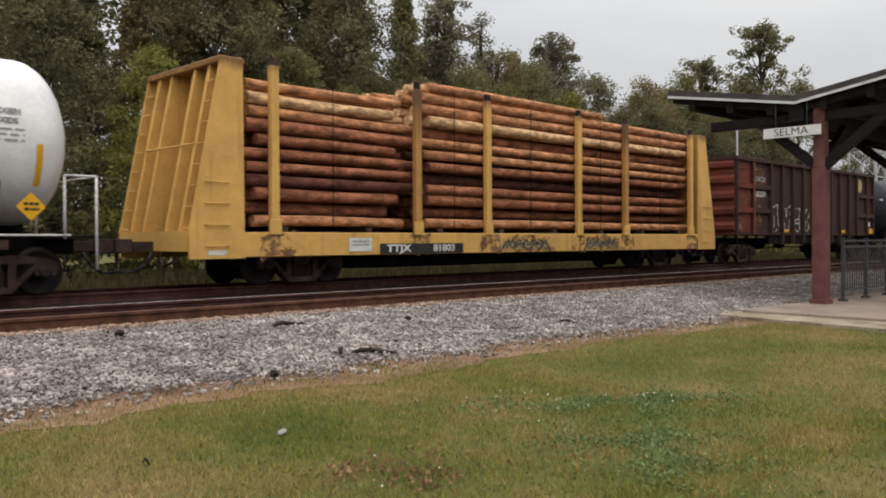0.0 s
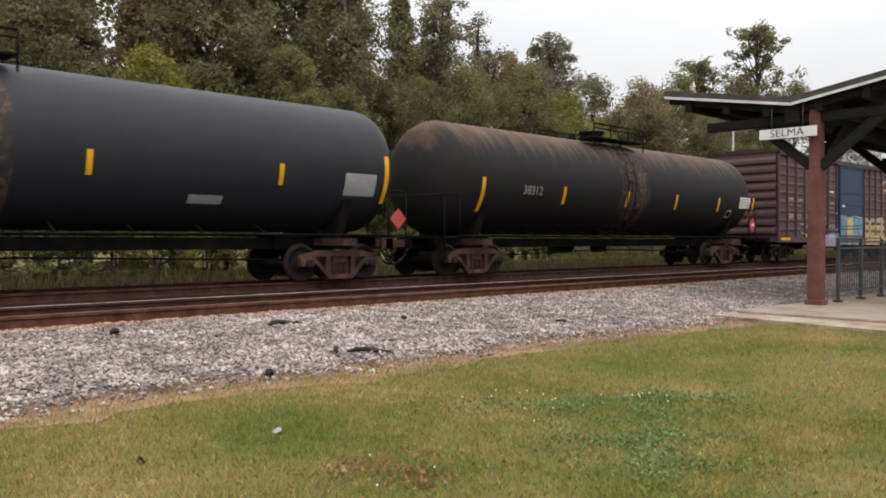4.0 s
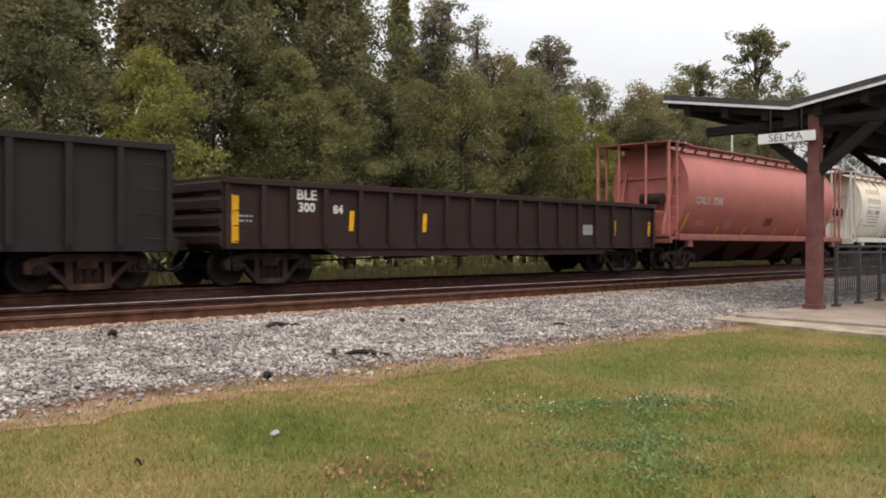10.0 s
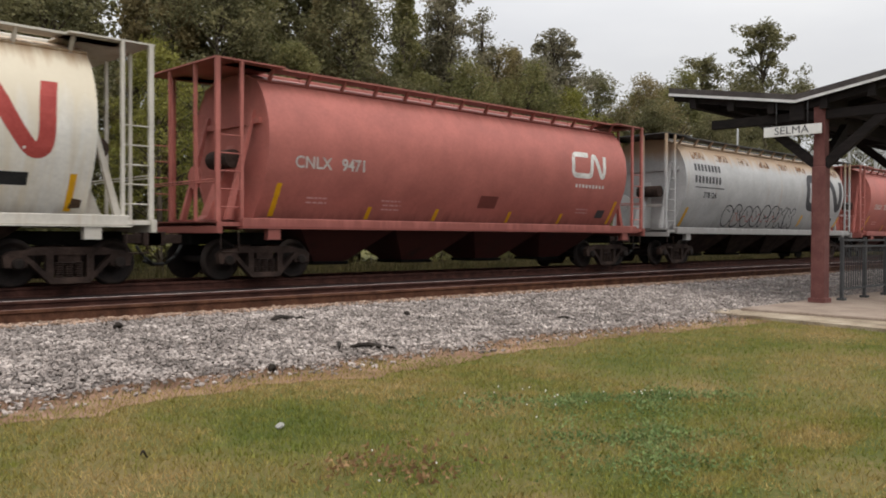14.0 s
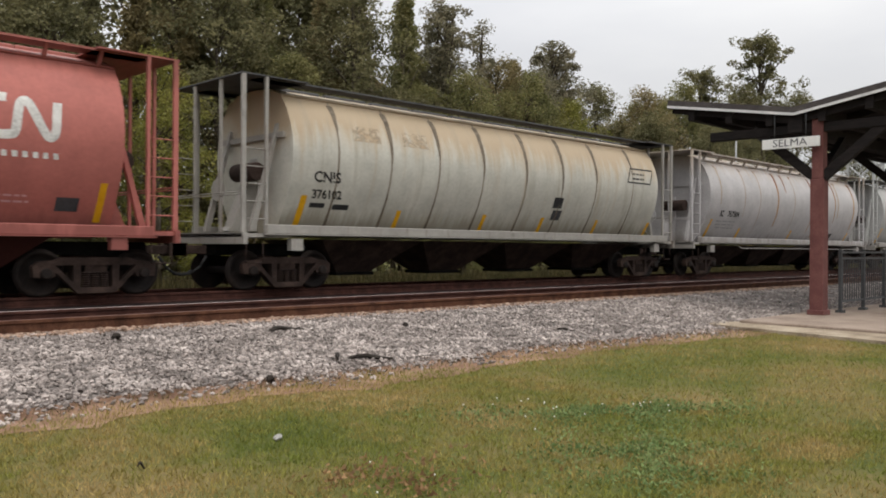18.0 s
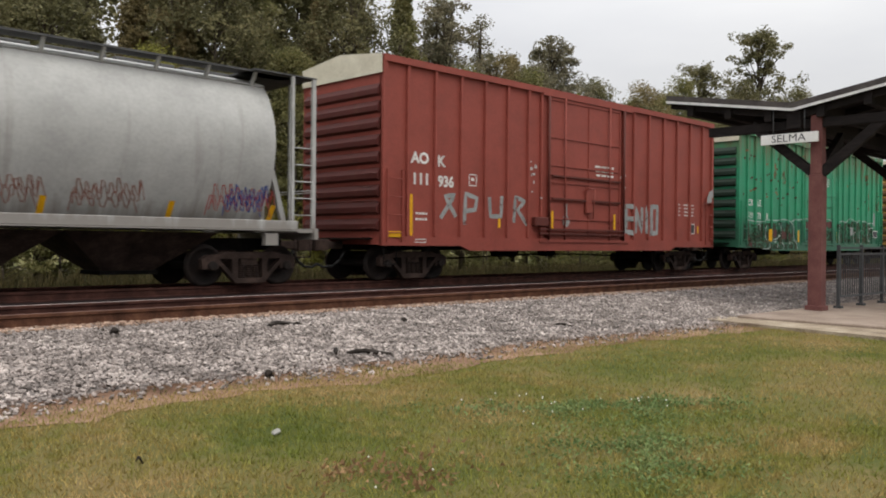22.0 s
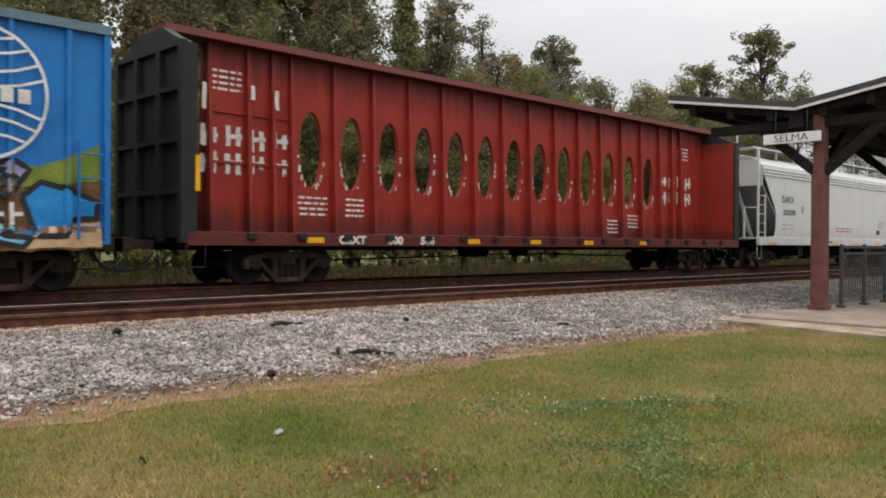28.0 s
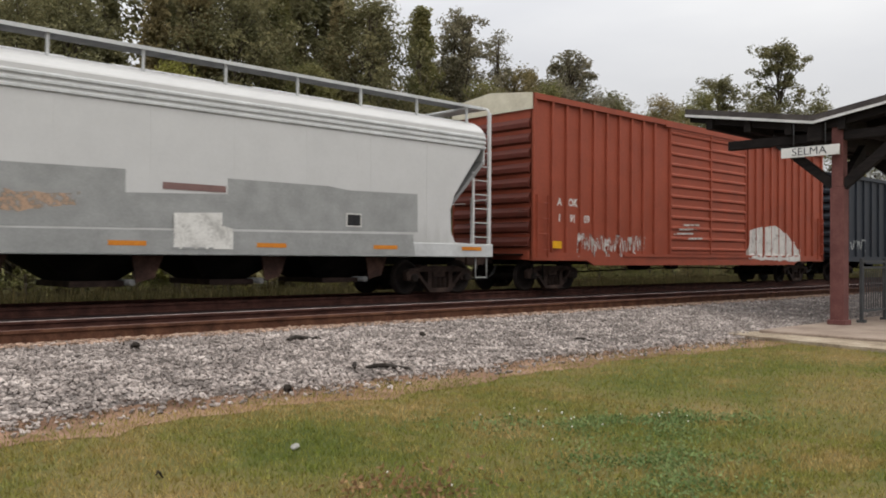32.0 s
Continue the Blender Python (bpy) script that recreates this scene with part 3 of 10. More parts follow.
def make_tree(kind, leaf, seed, height=10.0):
    """A tapered trunk with limbs and a loose crown; ten metres tall, scaled by its mesh only."""
    rng = np.random.default_rng(seed)
    tree = new("tree")
    bm = bmesh.new()
    bend = rng.uniform(-0.3, 0.3, 2)
    spine = [Vector((bend[0] * f * f * 1.5, bend[1] * f * f * 1.5, height * f * 0.96)) for f in (0, 0.2, 0.4, 0.6, 0.8, 1.0)]
    for i, (p, q) in enumerate(zip(spine, spine[1:])):
        rod(bm, p, q, 0.02 * height * (1 - i * 0.18) * 0.8, 7, 0.02 * height * (1 - (i + 1) * 0.18) * 0.8)
    centres, radii = [], []
    lo = {"round": 0.12, "slim": 0.12, "open": 0.3, "shrub": 0.05, "back": 0.05, "wisp": 0.2}[kind]
    count = {"round": 150, "slim": 130, "open": 130, "shrub": 70, "back": 110, "wisp": 110}[kind]
    for k in range(count):
        ang = rng.uniform(0, 2 * math.pi)
        f = lo + (1 - lo) * (rng.random() ** (0.85 if kind != "open" else 0.6))
        g = (f - lo) / (1 - lo)
        if kind == "slim":
            spread = 0.14 * height * (1 - g) ** 0.95 * (0.5 + 0.5 * min(1, g * 4)) + 0.012 * height
        elif kind == "wisp":
            spread = 0.1 * height * (1 - g) ** 0.7 + 0.02 * height
        elif kind == "back":
            spread = 0.24 * height * (1 - g) ** 0.6 * (0.7 + 0.3 * min(1, g * 4)) + 0.015 * height
        elif kind == "round":
            spread = 0.26 * height * math.sin(math.pi * min(1, 0.22 + 0.76 * g)) ** 0.75
        elif kind == "open":
            spread = 0.23 * height * math.sin(math.pi * min(1, 0.08 + 0.84 * g)) ** 0.8 * (0.7 + 0.3 * math.sin(ang * 3 + g * 9))
        else:
            spread = 0.42 * height * math.sin(math.pi * min(1, 0.3 + 0.66 * g)) ** 0.6
        rad = spread * math.sqrt(rng.uniform(0.15, 1.0)) * rng.uniform(0.75, 1.2)
        s = spine[min(5, int(f * 5))]
        p = Vector((s.x + rad * math.cos(ang), s.y + rad * math.sin(ang), height * f))
        centres.append(p[:])
        radii.append(height * rng.uniform(0.035, 0.075) * {"slim": 0.8 - 0.35 * g, "open": 0.55, "wisp": 0.6}.get(kind, 1.1))
        if k % 3 == 0:
            root = Vector((s.x, s.y, height * max(0.08, f - 0.1 - 0.2 * rad / height)))
            rod(bm, root, p, 0.004 * height, 5, 0.0012 * height)
    part("trunk", bm, bark_mat, tree, "bare grey-brown trunk and limbs")
    crown = new("crown", leaf_mesh("crown", np.array(centres), np.array(radii), {"round": 130, "slim": 120, "open": 74, "shrub": 46, "back": 66, "wisp": 40}[kind], height * {"shrub": 0.0165, "back": 0.0098, "wisp": 0.0058}.get(kind, 0.0062), rng, LEAF[leaf]))
    crown.parent = tree
    return tree


WORDS = {"dark": "dark green", "mid": "green", "light": "bright yellow-green", "brown": "olive-brown autumn", "grey": "thin grey-green"}
SHAPES = {"round": "broad leafy tree", "slim": "tall slender tree", "open": "tree with an open ragged crown", "shrub": "leafy shrub", "back": "tall leafy tree", "wisp": "thin wispy tree"}
protos = {}


def plant(kind, leaf, x, y, height, turn, group):
    """One tree of the woods; alike trees share their meshes."""
    key = (kind, leaf, round(height * 0.4) % 2)
    if key not in protos:
        protos[key] = make_tree(kind, leaf, len(protos) + 11)
        made = protos[key]
        made.name = "tree" if kind != "shrub" else "shrub"
        tagged(made, f"{WORDS[leaf]} {SHAPES[kind]} in the woods", "tree" if kind != "shrub" else "shrub", group)
        made.location, made.scale, made.rotation_euler = (x, y, -0.05), (height / 10,) * 3, (0, 0, turn)
        return
    s = height / 10
    src = protos[key]
    keep = src.scale.copy()
    src.scale = (s, s, s)
    copy_thing(src, Matrix.Translation((x, y, -0.05)) @ Matrix.Rotation(turn, 4, "Z"))
    src.scale = keep


TREES = (
    ("round", "dark", 8.7, 29.0, 9.6),
    ("slim", "mid", 10.4, 30.0, 10.6),
    ("slim", "dark", 12.5, 31.0, 11.7),
    ("slim", "brown", 13.8, 30.0, 10.8),
    ("round", "light", 12.0, 24.6, 7.2),
    ("slim", "dark", 16.5, 31.0, 12.0),
    ("round", "dark", 17.6, 30.0, 11.8),
    ("slim", "mid", 18.1, 29.0, 10.1),
    ("slim", "dark", 20.4, 31.0, 13.1),
    ("round", "mid", 18.8, 27.0, 8.4),
    ("slim", "brown", 22.8, 31.0, 12.9),
    ("slim", "brown", 25.6, 32.0, 13.3),
    ("round", "mid", 21.0, 27.0, 7.4),
    ("slim", "mid", 27.7, 31.0, 13.2),
    ("round", "dark", 24.5, 28.0, 8.2),
    ("open", "grey", 31.4, 32.0, 14.0),
    ("wisp", "brown", 29.8, 33.0, 13.2),
    ("wisp", "grey", 30.6, 32.0, 14.3),
    ("wisp", "grey", 31.0, 31.5, 13.9),
    ("slim", "brown", 36.6, 31.5, 11.9),
    ("wisp", "brown", 38.4, 33.0, 12.6),
    ("slim", "brown", 15.2, 29.5, 12.4),
    ("slim", "mid", 19.3, 30.0, 12.8),
    ("wisp", "grey", 24.2, 30.5, 13.0),
    ("slim", "mid", 27.2, 30.0, 13.4),
    ("wisp", "grey", 34.2, 32.0, 13.7),
    ("round", "mid", 28.4, 27.5, 9.4),
    ("round", "brown", 35.0, 31.0, 11.7),
    ("open", "grey", 40.7, 32.0, 13.7),
    ("round", "mid", 34.2, 28.5, 10.4),
    ("round", "dark", 51.6, 36.5, 13.2),
    ("round", "light", 38.0, 28.5, 9.3),
    ("round", "brown", 53.0, 33.0, 12.6),
    ("round", "mid", 58.0, 33.5, 14.0),
    ("open", "dark", 62.4, 33.5, 15.6),
    ("open", "dark", 69.6, 32.0, 19.4),
    ("round", "dark", 67.9, 33.0, 15.0),
    ("round", "dark", 78.1, 33.0, 15.9),
    ("round", "dark", 92.1, 33.0, 14.8),
    ("round", "dark", 52.7, 28.0, 9.6),
    ("round", "light", 39.4, 27.6, 7.4),
    ("round", "grey", 37.0, 30.0, 11.0),
    ("open", "grey", 42.3, 33.0, 13.4),
    ("round", "dark", 57.0, 30.0, 10.4),
    ("round", "dark", 50.6, 31.5, 10.6),
    ("round", "dark", 61.5, 31.0, 11.6),
    ("round", "mid", 54.4, 35.0, 12.0),
    ("round", "dark", 59.8, 35.5, 13.2),
    ("round", "dark", 66.5, 35.5, 14.0),
    ("round", "mid", 73.5, 35.0, 14.0),
    ("round", "dark", 9.5, 27.0, 9.6),
    ("round", "mid", 26.4, 28.5, 8.6),
    ("round", "dark", 23.4, 29.5, 12.6),
    ("round", "dark", 16.2, 28.5, 11.4),
    ("round", "mid", 18.4, 27.0, 8.5),
)


def woods():
    rng = random.Random(8)
    # the edge of the woods, as it stands out against the sky and the dark trees behind
    for kind, leaf, x, y, h in TREES:
        plant(kind, leaf, x, y, h, rng.uniform(0, 6.28), "woods")
    # deeper rows close the view
    x = -8.0
    while x < 150:
        lo, hi = (13.5, 16.5) if x < 27.5 else (9.5, 11.5) if x < 32 else (11.4, 12.8) if x < 48 else (10.0, 11.0) if x < 56 else (9.0, 11.0)
        plant("back", rng.choice(("dark", "dark", "mid", "brown")), x, 37 + rng.uniform(-1.5, 1.5), rng.uniform(lo, hi), rng.uniform(0, 6.28), "woods")
        x += rng.uniform(2.2, 3.2)
    # a thicket under the trees
    x = 0.0
    while x < 120:
        plant("shrub", rng.choice(("dark", "brown", "dark", "mid")), x, rng.uniform(27.5, 30.5), rng.uniform(3.0, 4.6), rng.uniform(0, 6.28), "undergrowth")
        x += rng.uniform(1.2, 2.0)
    # brambles and shrubs along the far side of the bed
    x = 2.0
    while x < 85:
        plant("shrub", rng.choice(("mid", "light", "brown", "mid")), x, rng.uniform(23.4, 26.0), rng.uniform(1.2, 3.2), rng.uniform(0, 6.28), "undergrowth")
        x += rng.uniform(1.0, 1.9)


woods()


# ---- lawn blades, weeds and litter ----
blade_mat = surface("lawn blades", [(0.122, 0.15, 0.024), (0.19, 0.19, 0.04), (0.28, 0.215, 0.068), (0.39, 0.275, 0.122)], rough=0.7, scale=0.75, fine=5, bump=0, random_tint=0.35, island=True, transmit=0.25)
clover_mat = surface("clover leaves", [(0.088, 0.14, 0.042), (0.135, 0.188, 0.064), (0.18, 0.225, 0.084)], rough=0.6, scale=2, fine=9, bump=0, random_tint=0.35, island=True, transmit=0.2)
weed_mat = surface("dry weeds", [(0.04, 0.037, 0.015), (0.075, 0.064, 0.026), (0.13, 0.1, 0.045)], rough=0.8, scale=0.9, fine=6, bump=0, random_tint=0.45, island=True, transmit=0.25)
dead_leaf_mat = surface("dead brown leaves", [(0.17, 0.095, 0.045), (0.3, 0.185, 0.095)], transmit=0.3, rough=0.85, scale=4, fine=20, bump=0.1, random_tint=0.4, island=True)
flower_mat = surface("white clover heads", [(0.6, 0.58, 0.52), (0.75, 0.73, 0.68)], rough=0.7, scale=8, fine=30, bump=0)


def blades(name, xs, ys, zs, length, width, lean, material, rng, label, category):
    n = len(xs)
    a = rng.uniform(0, 2 * math.pi, n)
    ln = length * rng.uniform(0.55, 1.3, n)
    tilt = rng.uniform(-lean, lean, (n, 2))
    w = width * rng.uniform(0.7, 1.3, n)
    base = np.stack([xs, ys, zs], 1)
    side = np.stack([np.cos(a) * w / 2, np.sin(a) * w / 2, np.zeros(n)], 1)
    tip = base + np.stack([tilt[:, 0] * ln, tilt[:, 1] * ln, ln * np.sqrt(np.clip(1 - (tilt ** 2).sum(1), 0.1, 1))], 1)
    v = np.stack([base - side, base + side, tip], 1).reshape(-1, 3)
    me = mesh_from(name, v, np.arange(3 * n).reshape(-1, 3), material)
    return tagged(new(name, me), label, category, kind="stuff")


def lawn_cover():
    rng = np.random.default_rng(21)
    xs, ys = [], []
    for x0, x1, y0, y1, n in ((0.5, 6.5, 2.0, 6.95, 70000), (6.5, 15.0, 2.5, 6.95, 45000), (3.0, 9.0, 0.8, 2.5, 16000), (9.0, 16.0, 1.5, 2.6, 6000)):
        xs.append(rng.uniform(x0, x1, n))
        ys.append(rng.uniform(y0, y1, n))
    xs, ys = np.concatenate(xs), np.concatenate(ys)
    edge = np.array([edge_of_lawn(x) for x in xs])
    wave = np.array([0.3 * noise.noise((x * 0.8, 3, 0)) + 0.14 * noise.noise((x * 2.6, 9, 0)) for x in xs])
    keep = (ys < edge + wave + np.abs(rng.normal(0, 0.2, len(xs))) - 0.26) & ~((xs > 12.1) & (ys < 6.6) & (xs > 12.6 + 0.09 * ys))
    xs, ys = xs[keep], ys[keep]
    blades("grass", xs, ys, np.zeros(len(xs)), 0.042, 0.008, 0.75, blade_mat, rng, "short mown grass, green with straw-coloured patches", "grass")
    # low patches of clover with white heads
    xs, ys = [], []
    for cx, cy, along, across, turn, m in ((5.35, 4.0, 0.62, 0.2, -42, 2600), (6.1, 3.62, 0.4, 0.22, -30, 2200), (4.75, 3.0, 0.34, 0.2, -38, 1900), (4.3, 2.62, 0.28, 0.3, -30, 2000), (5.2, 3.3, 0.5, 0.35, -40, 900)):
        u, v = rng.normal(0, along, m), rng.normal(0, across, m)
        v = v + 0.08 * np.sin(u * 9)
        c, q = math.cos(radians(turn)), math.sin(radians(turn))
        xs.append(cx + c * u - q * v)
        ys.append(cy + q * u + c * v)
    xs, ys = np.concatenate(xs), np.concatenate(ys)
    open_spot = np.sin(xs * 5.3 + 1) * np.sin(ys * 8.1) < rng.uniform(-0.3, 0.9, len(xs))
    xs, ys = xs[open_spot], ys[open_spot]
    n = len(xs)
    blades("clover", xs, ys, rng.uniform(0.005, 0.035, n), 0.024, 0.02, 0.95, clover_mat, rng, "low dark green patches of clover in the lawn", "clover")
    for cx, cy, sx, sy, n in ((3.02, 3.7, 0.2, 0.12, 130), (3.1, 3.35, 0.18, 0.12, 110), (3.4, 3.5, 0.3, 0.3, 60)):
        xs, ys = rng.normal(cx, sx, n), rng.normal(cy, sy, n)
        blades("fallen_leaves", xs, ys, rng.uniform(0.015, 0.04, n), 0.035, 0.03, 0.97, dead_leaf_mat, rng, "scatter of dead brown leaves on the lawn", "leaves")
    # weeds beyond the far track
    n = 26000
    xs, ys = rng.uniform(3, 90, n), 19.2 + 4.6 * rng.random(n) ** 0.8
    blades("weeds", xs, ys, np.zeros(n), 0.55, 0.035, 0.5, weed_mat, rng, "tall dry weeds along the far side of the tracks", "weeds")
    n = 1700
    xs = rng.uniform(1.5, 14, n)
    ys = np.array([edge_of_lawn(x) for x in xs]) + rng.normal(0.05, 0.13, n)
    blades("edge_grass", xs, ys, np.zeros(n), 0.075, 0.008, 0.7, weed_mat, rng, "straggling dry grass at the gravel's edge", "grass")
    head = bmesh.new()
    bmesh.ops.create_icosphere(head, subdivisions=1, radius=0.007)
    head_me = bpy.data.meshes.new("clover_flower")
    head.to_mesh(head_me)
    head.free()
    head_me.materials.append(flower_mat)
    for k in range(24):
        if k < 10:
            x, y = rng.normal(5.25, 0.3), rng.normal(4.3, 0.35)
        elif k < 18:
            x, y = rng.normal(6.0, 0.25), rng.normal(3.7, 0.15)
        else:
            x, y = rng.uniform(2.2, 9), rng.uniform(3.2, 5.8)
        fl = tagged(new("clover_flower", head_me), "small white clover head in the grass", "flower", "clover heads")
        fl.location = (x, y, 0.045)


def litter():
    dark = surface("weathered dark wood", [(0.015, 0.012, 0.01), (0.04, 0.032, 0.026)], rough=0.9, scale=6, fine=40, bump=0.4)
    pale = surface("pale paper scrap", [(0.2, 0.195, 0.175), (0.34, 0.33, 0.3)], rough=0.8, scale=6, fine=40, bump=0.2)
    rng = random.Random(17)
    for x, y, ln, w, h, turn, word in ((6.5, 9.66, 0.52, 0.13, 0.06, 15, "piece"), (6.72, 9.58, 0.16, 0.07, 0.04, -30, "splinter"), (5.75, 7.5, 0.42, 0.05, 0.07, 55, "stick"), (6.05, 7.28, 0.5, 0.08, 0.06, -28, "stick"), (4.45, 6.82, 0.09, 0.08, 0.08, 20, "block"), (4.32, 9.9, 0.13, 0.1, 0.08, 10, "block"), (10.2, 7.75, 0.3, 0.05, 0.04, -35, "stick"), (2.22, 4.75, 0.045, 0.035, 0.02, 0, "clod"), (8.3, 9.2, 0.12, 0.09, 0.06, 30, "block")):
        bm = bmesh.new()
        n = 6
        rings = []
        for i in range(n):
            f = i / (n - 1)
            s = 1 - 0.5 * abs(2 * f - 1) ** 2
            rings.append([bm.verts.new((ln * (f - 0.5), (w / 2) * s * math.cos(a * 1.047) * rng.uniform(0.75, 1.2), (h / 2) * s * math.sin(a * 1.047) * rng.uniform(0.75, 1.2) + h / 2 + 0.02 * math.sin(f * 5))) for a in range(6)])
        for a, b in zip(rings, rings[1:]):
            for i in range(6):
                bm.faces.new((a[i], a[(i + 1) % 6], b[(i + 1) % 6], b[i]))
        bm.faces.new(rings[0][::-1])
        bm.faces.new(rings[-1])
        ob = link("wood_" + word if word in ("piece", "splinter", "stick") else "dark_" + word, bm, dark)
        ob.matrix_world = pose(x, y, (bed_height(y) if y > 6.9 else 0.0) + 0.012, 0, 0, turn)
        tagged(ob, f"dark weathered {word} lying on the gravel" if y > 6 else "dark clod lying in the grass", "debris", "litter by the track")
    bm = bmesh.new()
    pts = [(0.07 * math.cos(k * 0.7) * rng.uniform(0.6, 1.2), 0.03 * math.sin(k * 0.7) * rng.uniform(0.6, 1.2)) for k in range(9)]
    prism(bm, pts, "z", 0.018, 0.032)
    ob = link("paper_scrap", bm, pale, bevel=0.006)
    ob.matrix_world = pose(3.21, 4.84, 0.0, 6, -5, 40)
    tagged(ob, "pale crumpled scrap lying in the grass", "litter", "litter by the track")


def far_things():
    steel = surface("galvanised steel", [(0.26, 0.27, 0.27), (0.36, 0.36, 0.36)], rough=0.6, metal=0.1, scale=3, fine=20, bump=0.02)
    white = surface("white tower paint", [(0.4, 0.41, 0.42), (0.5, 0.5, 0.5)], rough=0.6, scale=2, fine=20, bump=0.02)
    pole = tagged(new("pole"), "slim pale steel pole beyond the tracks", "pole")
    pole.location = (48.3, 24.0, 0)
    bm = bmesh.new()
    rod(bm, (0, 0, 0), (0, 0, 7.9), 0.07, 10, 0.05)
    part("shaft", bm, steel, pole)
    bm = bmesh.new()
    rod(bm, (0, 0, 0), (0, 0, 0.12), 0.18, 10)
    part("foot", bm, steel, pole)
    tower = tagged(new("lattice_tower"), "white steel lattice tower standing beyond the trees", "tower")
    tower.location = (90.0, 31.0, 0)
    half, top = 1.25, 12.5
    for sx in (-1, 1):
        for sy in (-1, 1):
            boxes("leg", white, tower, [(sx * half - 0.12, sx * half + 0.12, sy * half - 0.12, sy * half + 0.12, 0, top)])
    levels = [0, 2.5, 5, 7.5, 10, 12.4]
    for sy in (-1, 1):
        for a, b in zip(levels, levels[1:]):
            for p, q in (((-half, sy * half, a), (half, sy * half, b)), ((half, sy * half, a), (-half, sy * half, b)), ((-half, sy * half, b), (half, sy * half, b))):
                bm = bmesh.new()
                rod(bm, p, q, 0.07, 6)
                part("brace", bm, white, tower)
            for p, q in (((sy * half, -half, a), (sy * half, half, b)), ((sy * half, half, a), (sy * half, -half, b)), ((sy * half, -half, b), (sy * half, half, b))):
                bm = bmesh.new()
                rod(bm, p, q, 0.07, 6)
                part("brace", bm, white, tower)


lawn_cover()
litter()
far_things()

# ---- the train: common parts ----
iron_mat = surface("truck iron", [(0.017, 0.0108, 0.009), (0.038, 0.0245, 0.02), (0.072, 0.047, 0.038)], rough=0.85, scale=3, fine=30, bump=0.3)
rusty_iron = surface("rusty truck iron", [(0.028, 0.016, 0.013), (0.062, 0.034, 0.027), (0.11, 0.062, 0.047)], rough=0.88, scale=3, fine=30, bump=0.3)
wheel_mat = surface("wheel steel", [(0.008, 0.006, 0.005), (0.015, 0.011, 0.01), (0.028, 0.02, 0.016)], rough=0.7, scale=3, fine=30, bump=0.1)
tread_mat = surface("bright wheel tread", [(0.25, 0.24, 0.23), (0.4, 0.39, 0.38)], rough=0.35, metal=0.9, scale=6, fine=40, bump=0.02)
# near-black, darker than the car paints
black_mat = surface("near-black underframe", [(0.003, 0.003, 0.003), (0.007, 0.0065, 0.006), (0.015, 0.013, 0.012)], rough=0.9, scale=2, fine=25, bump=0.15, spec=0.1)
hose_mat = surface("black rubber", [(0.012, 0.012, 0.012), (0.025, 0.025, 0.025)], rough=0.6, scale=6, fine=40, bump=0.05)
W_WHITE = surface("white stencil paint", [(0.42, 0.41, 0.39), (0.62, 0.61, 0.58), (0.72, 0.71, 0.68)], rough=0.6, scale=3, fine=24, bump=0)
W_CREAM = surface("faded cream stencil", [(0.36, 0.28, 0.12), (0.52, 0.42, 0.2)], rough=0.6, scale=3, fine=24, bump=0, worn=0.22)
W_CHIP = surface("worn white paint", [(0.35, 0.33, 0.31), (0.6, 0.58, 0.55)], rough=0.6, scale=3, fine=24, bump=0, worn=0.6)
W_FLAKE = surface("flaking white paint", [(0.45, 0.43, 0.41), (0.66, 0.64, 0.61)], rough=0.6, scale=3, fine=24, bump=0, worn=0.3)
W_BLACK = surface("black stencil paint", [(0.015, 0.015, 0.016), (0.035, 0.035, 0.036)], rough=0.6, scale=3, fine=24, bump=0)
W_YELLOW = surface("yellow reflector tape", [(0.62, 0.31, 0.01), (0.75, 0.4, 0.015)], rough=0.4, scale=5, fine=30, bump=0)
W_ORANGE = surface("orange stencil", [(0.5, 0.16, 0.02), (0.62, 0.24, 0.03)], rough=0.55, scale=4, fine=24, bump=0)
W_RED = surface("faded red emblem paint", [(0.34, 0.055, 0.05), (0.45, 0.09, 0.075)], rough=0.6, scale=3, fine=24, bump=0)
W_GREY = surface("grey patch paint", [(0.24, 0.245, 0.24), (0.33, 0.335, 0.33)], rough=0.6, scale=2, fine=24, bump=0)
W_SILVER = surface("silver spray paint", [(0.2, 0.215, 0.21), (0.34, 0.355, 0.35)], rough=0.5, scale=3, fine=24, bump=0, worn=0.4)
W_RUST = surface("ragged rust", [(0.1, 0.045, 0.02), (0.2, 0.1, 0.05), (0.3, 0.19, 0.11)], rough=0.9, scale=3, fine=22, bump=0, worn=0.8)
W_SOOT = surface("sooty rust", [(0.05, 0.032, 0.022), (0.11, 0.07, 0.045)], rough=0.9, scale=4, fine=22, bump=0, worn=0.35)
W_DUST = surface("thin brown dust", [(0.05, 0.04, 0.034), (0.085, 0.07, 0.058)], rough=0.9, scale=1.5, fine=16, bump=0, worn=0.75)
W_FADED = surface("faded brown lettering", [(0.34, 0.22, 0.16), (0.46, 0.32, 0.24)], rough=0.65, scale=3, fine=24, bump=0, worn=0.15)
W_MAROON = surface("faded brown-red lettering", [(0.2, 0.075, 0.055), (0.3, 0.13, 0.1)], rough=0.65, scale=3, fine=24, bump=0)
W_GLOW = surface("thin black-green overspray", [(0.02, 0.03, 0.018), (0.06, 0.07, 0.04)], rough=0.7, scale=3, fine=24, bump=0, worn=0.68)
W_TEAL = surface("chalky teal undercoat", [(0.05, 0.13, 0.15), (0.12, 0.24, 0.26)], rough=0.7, scale=3, fine=24, bump=0, worn=0.6)
W_BLUE = surface("blue emblem paint", [(0.015, 0.05, 0.28), (0.03, 0.09, 0.4)], rough=0.5, scale=3, fine=24, bump=0)
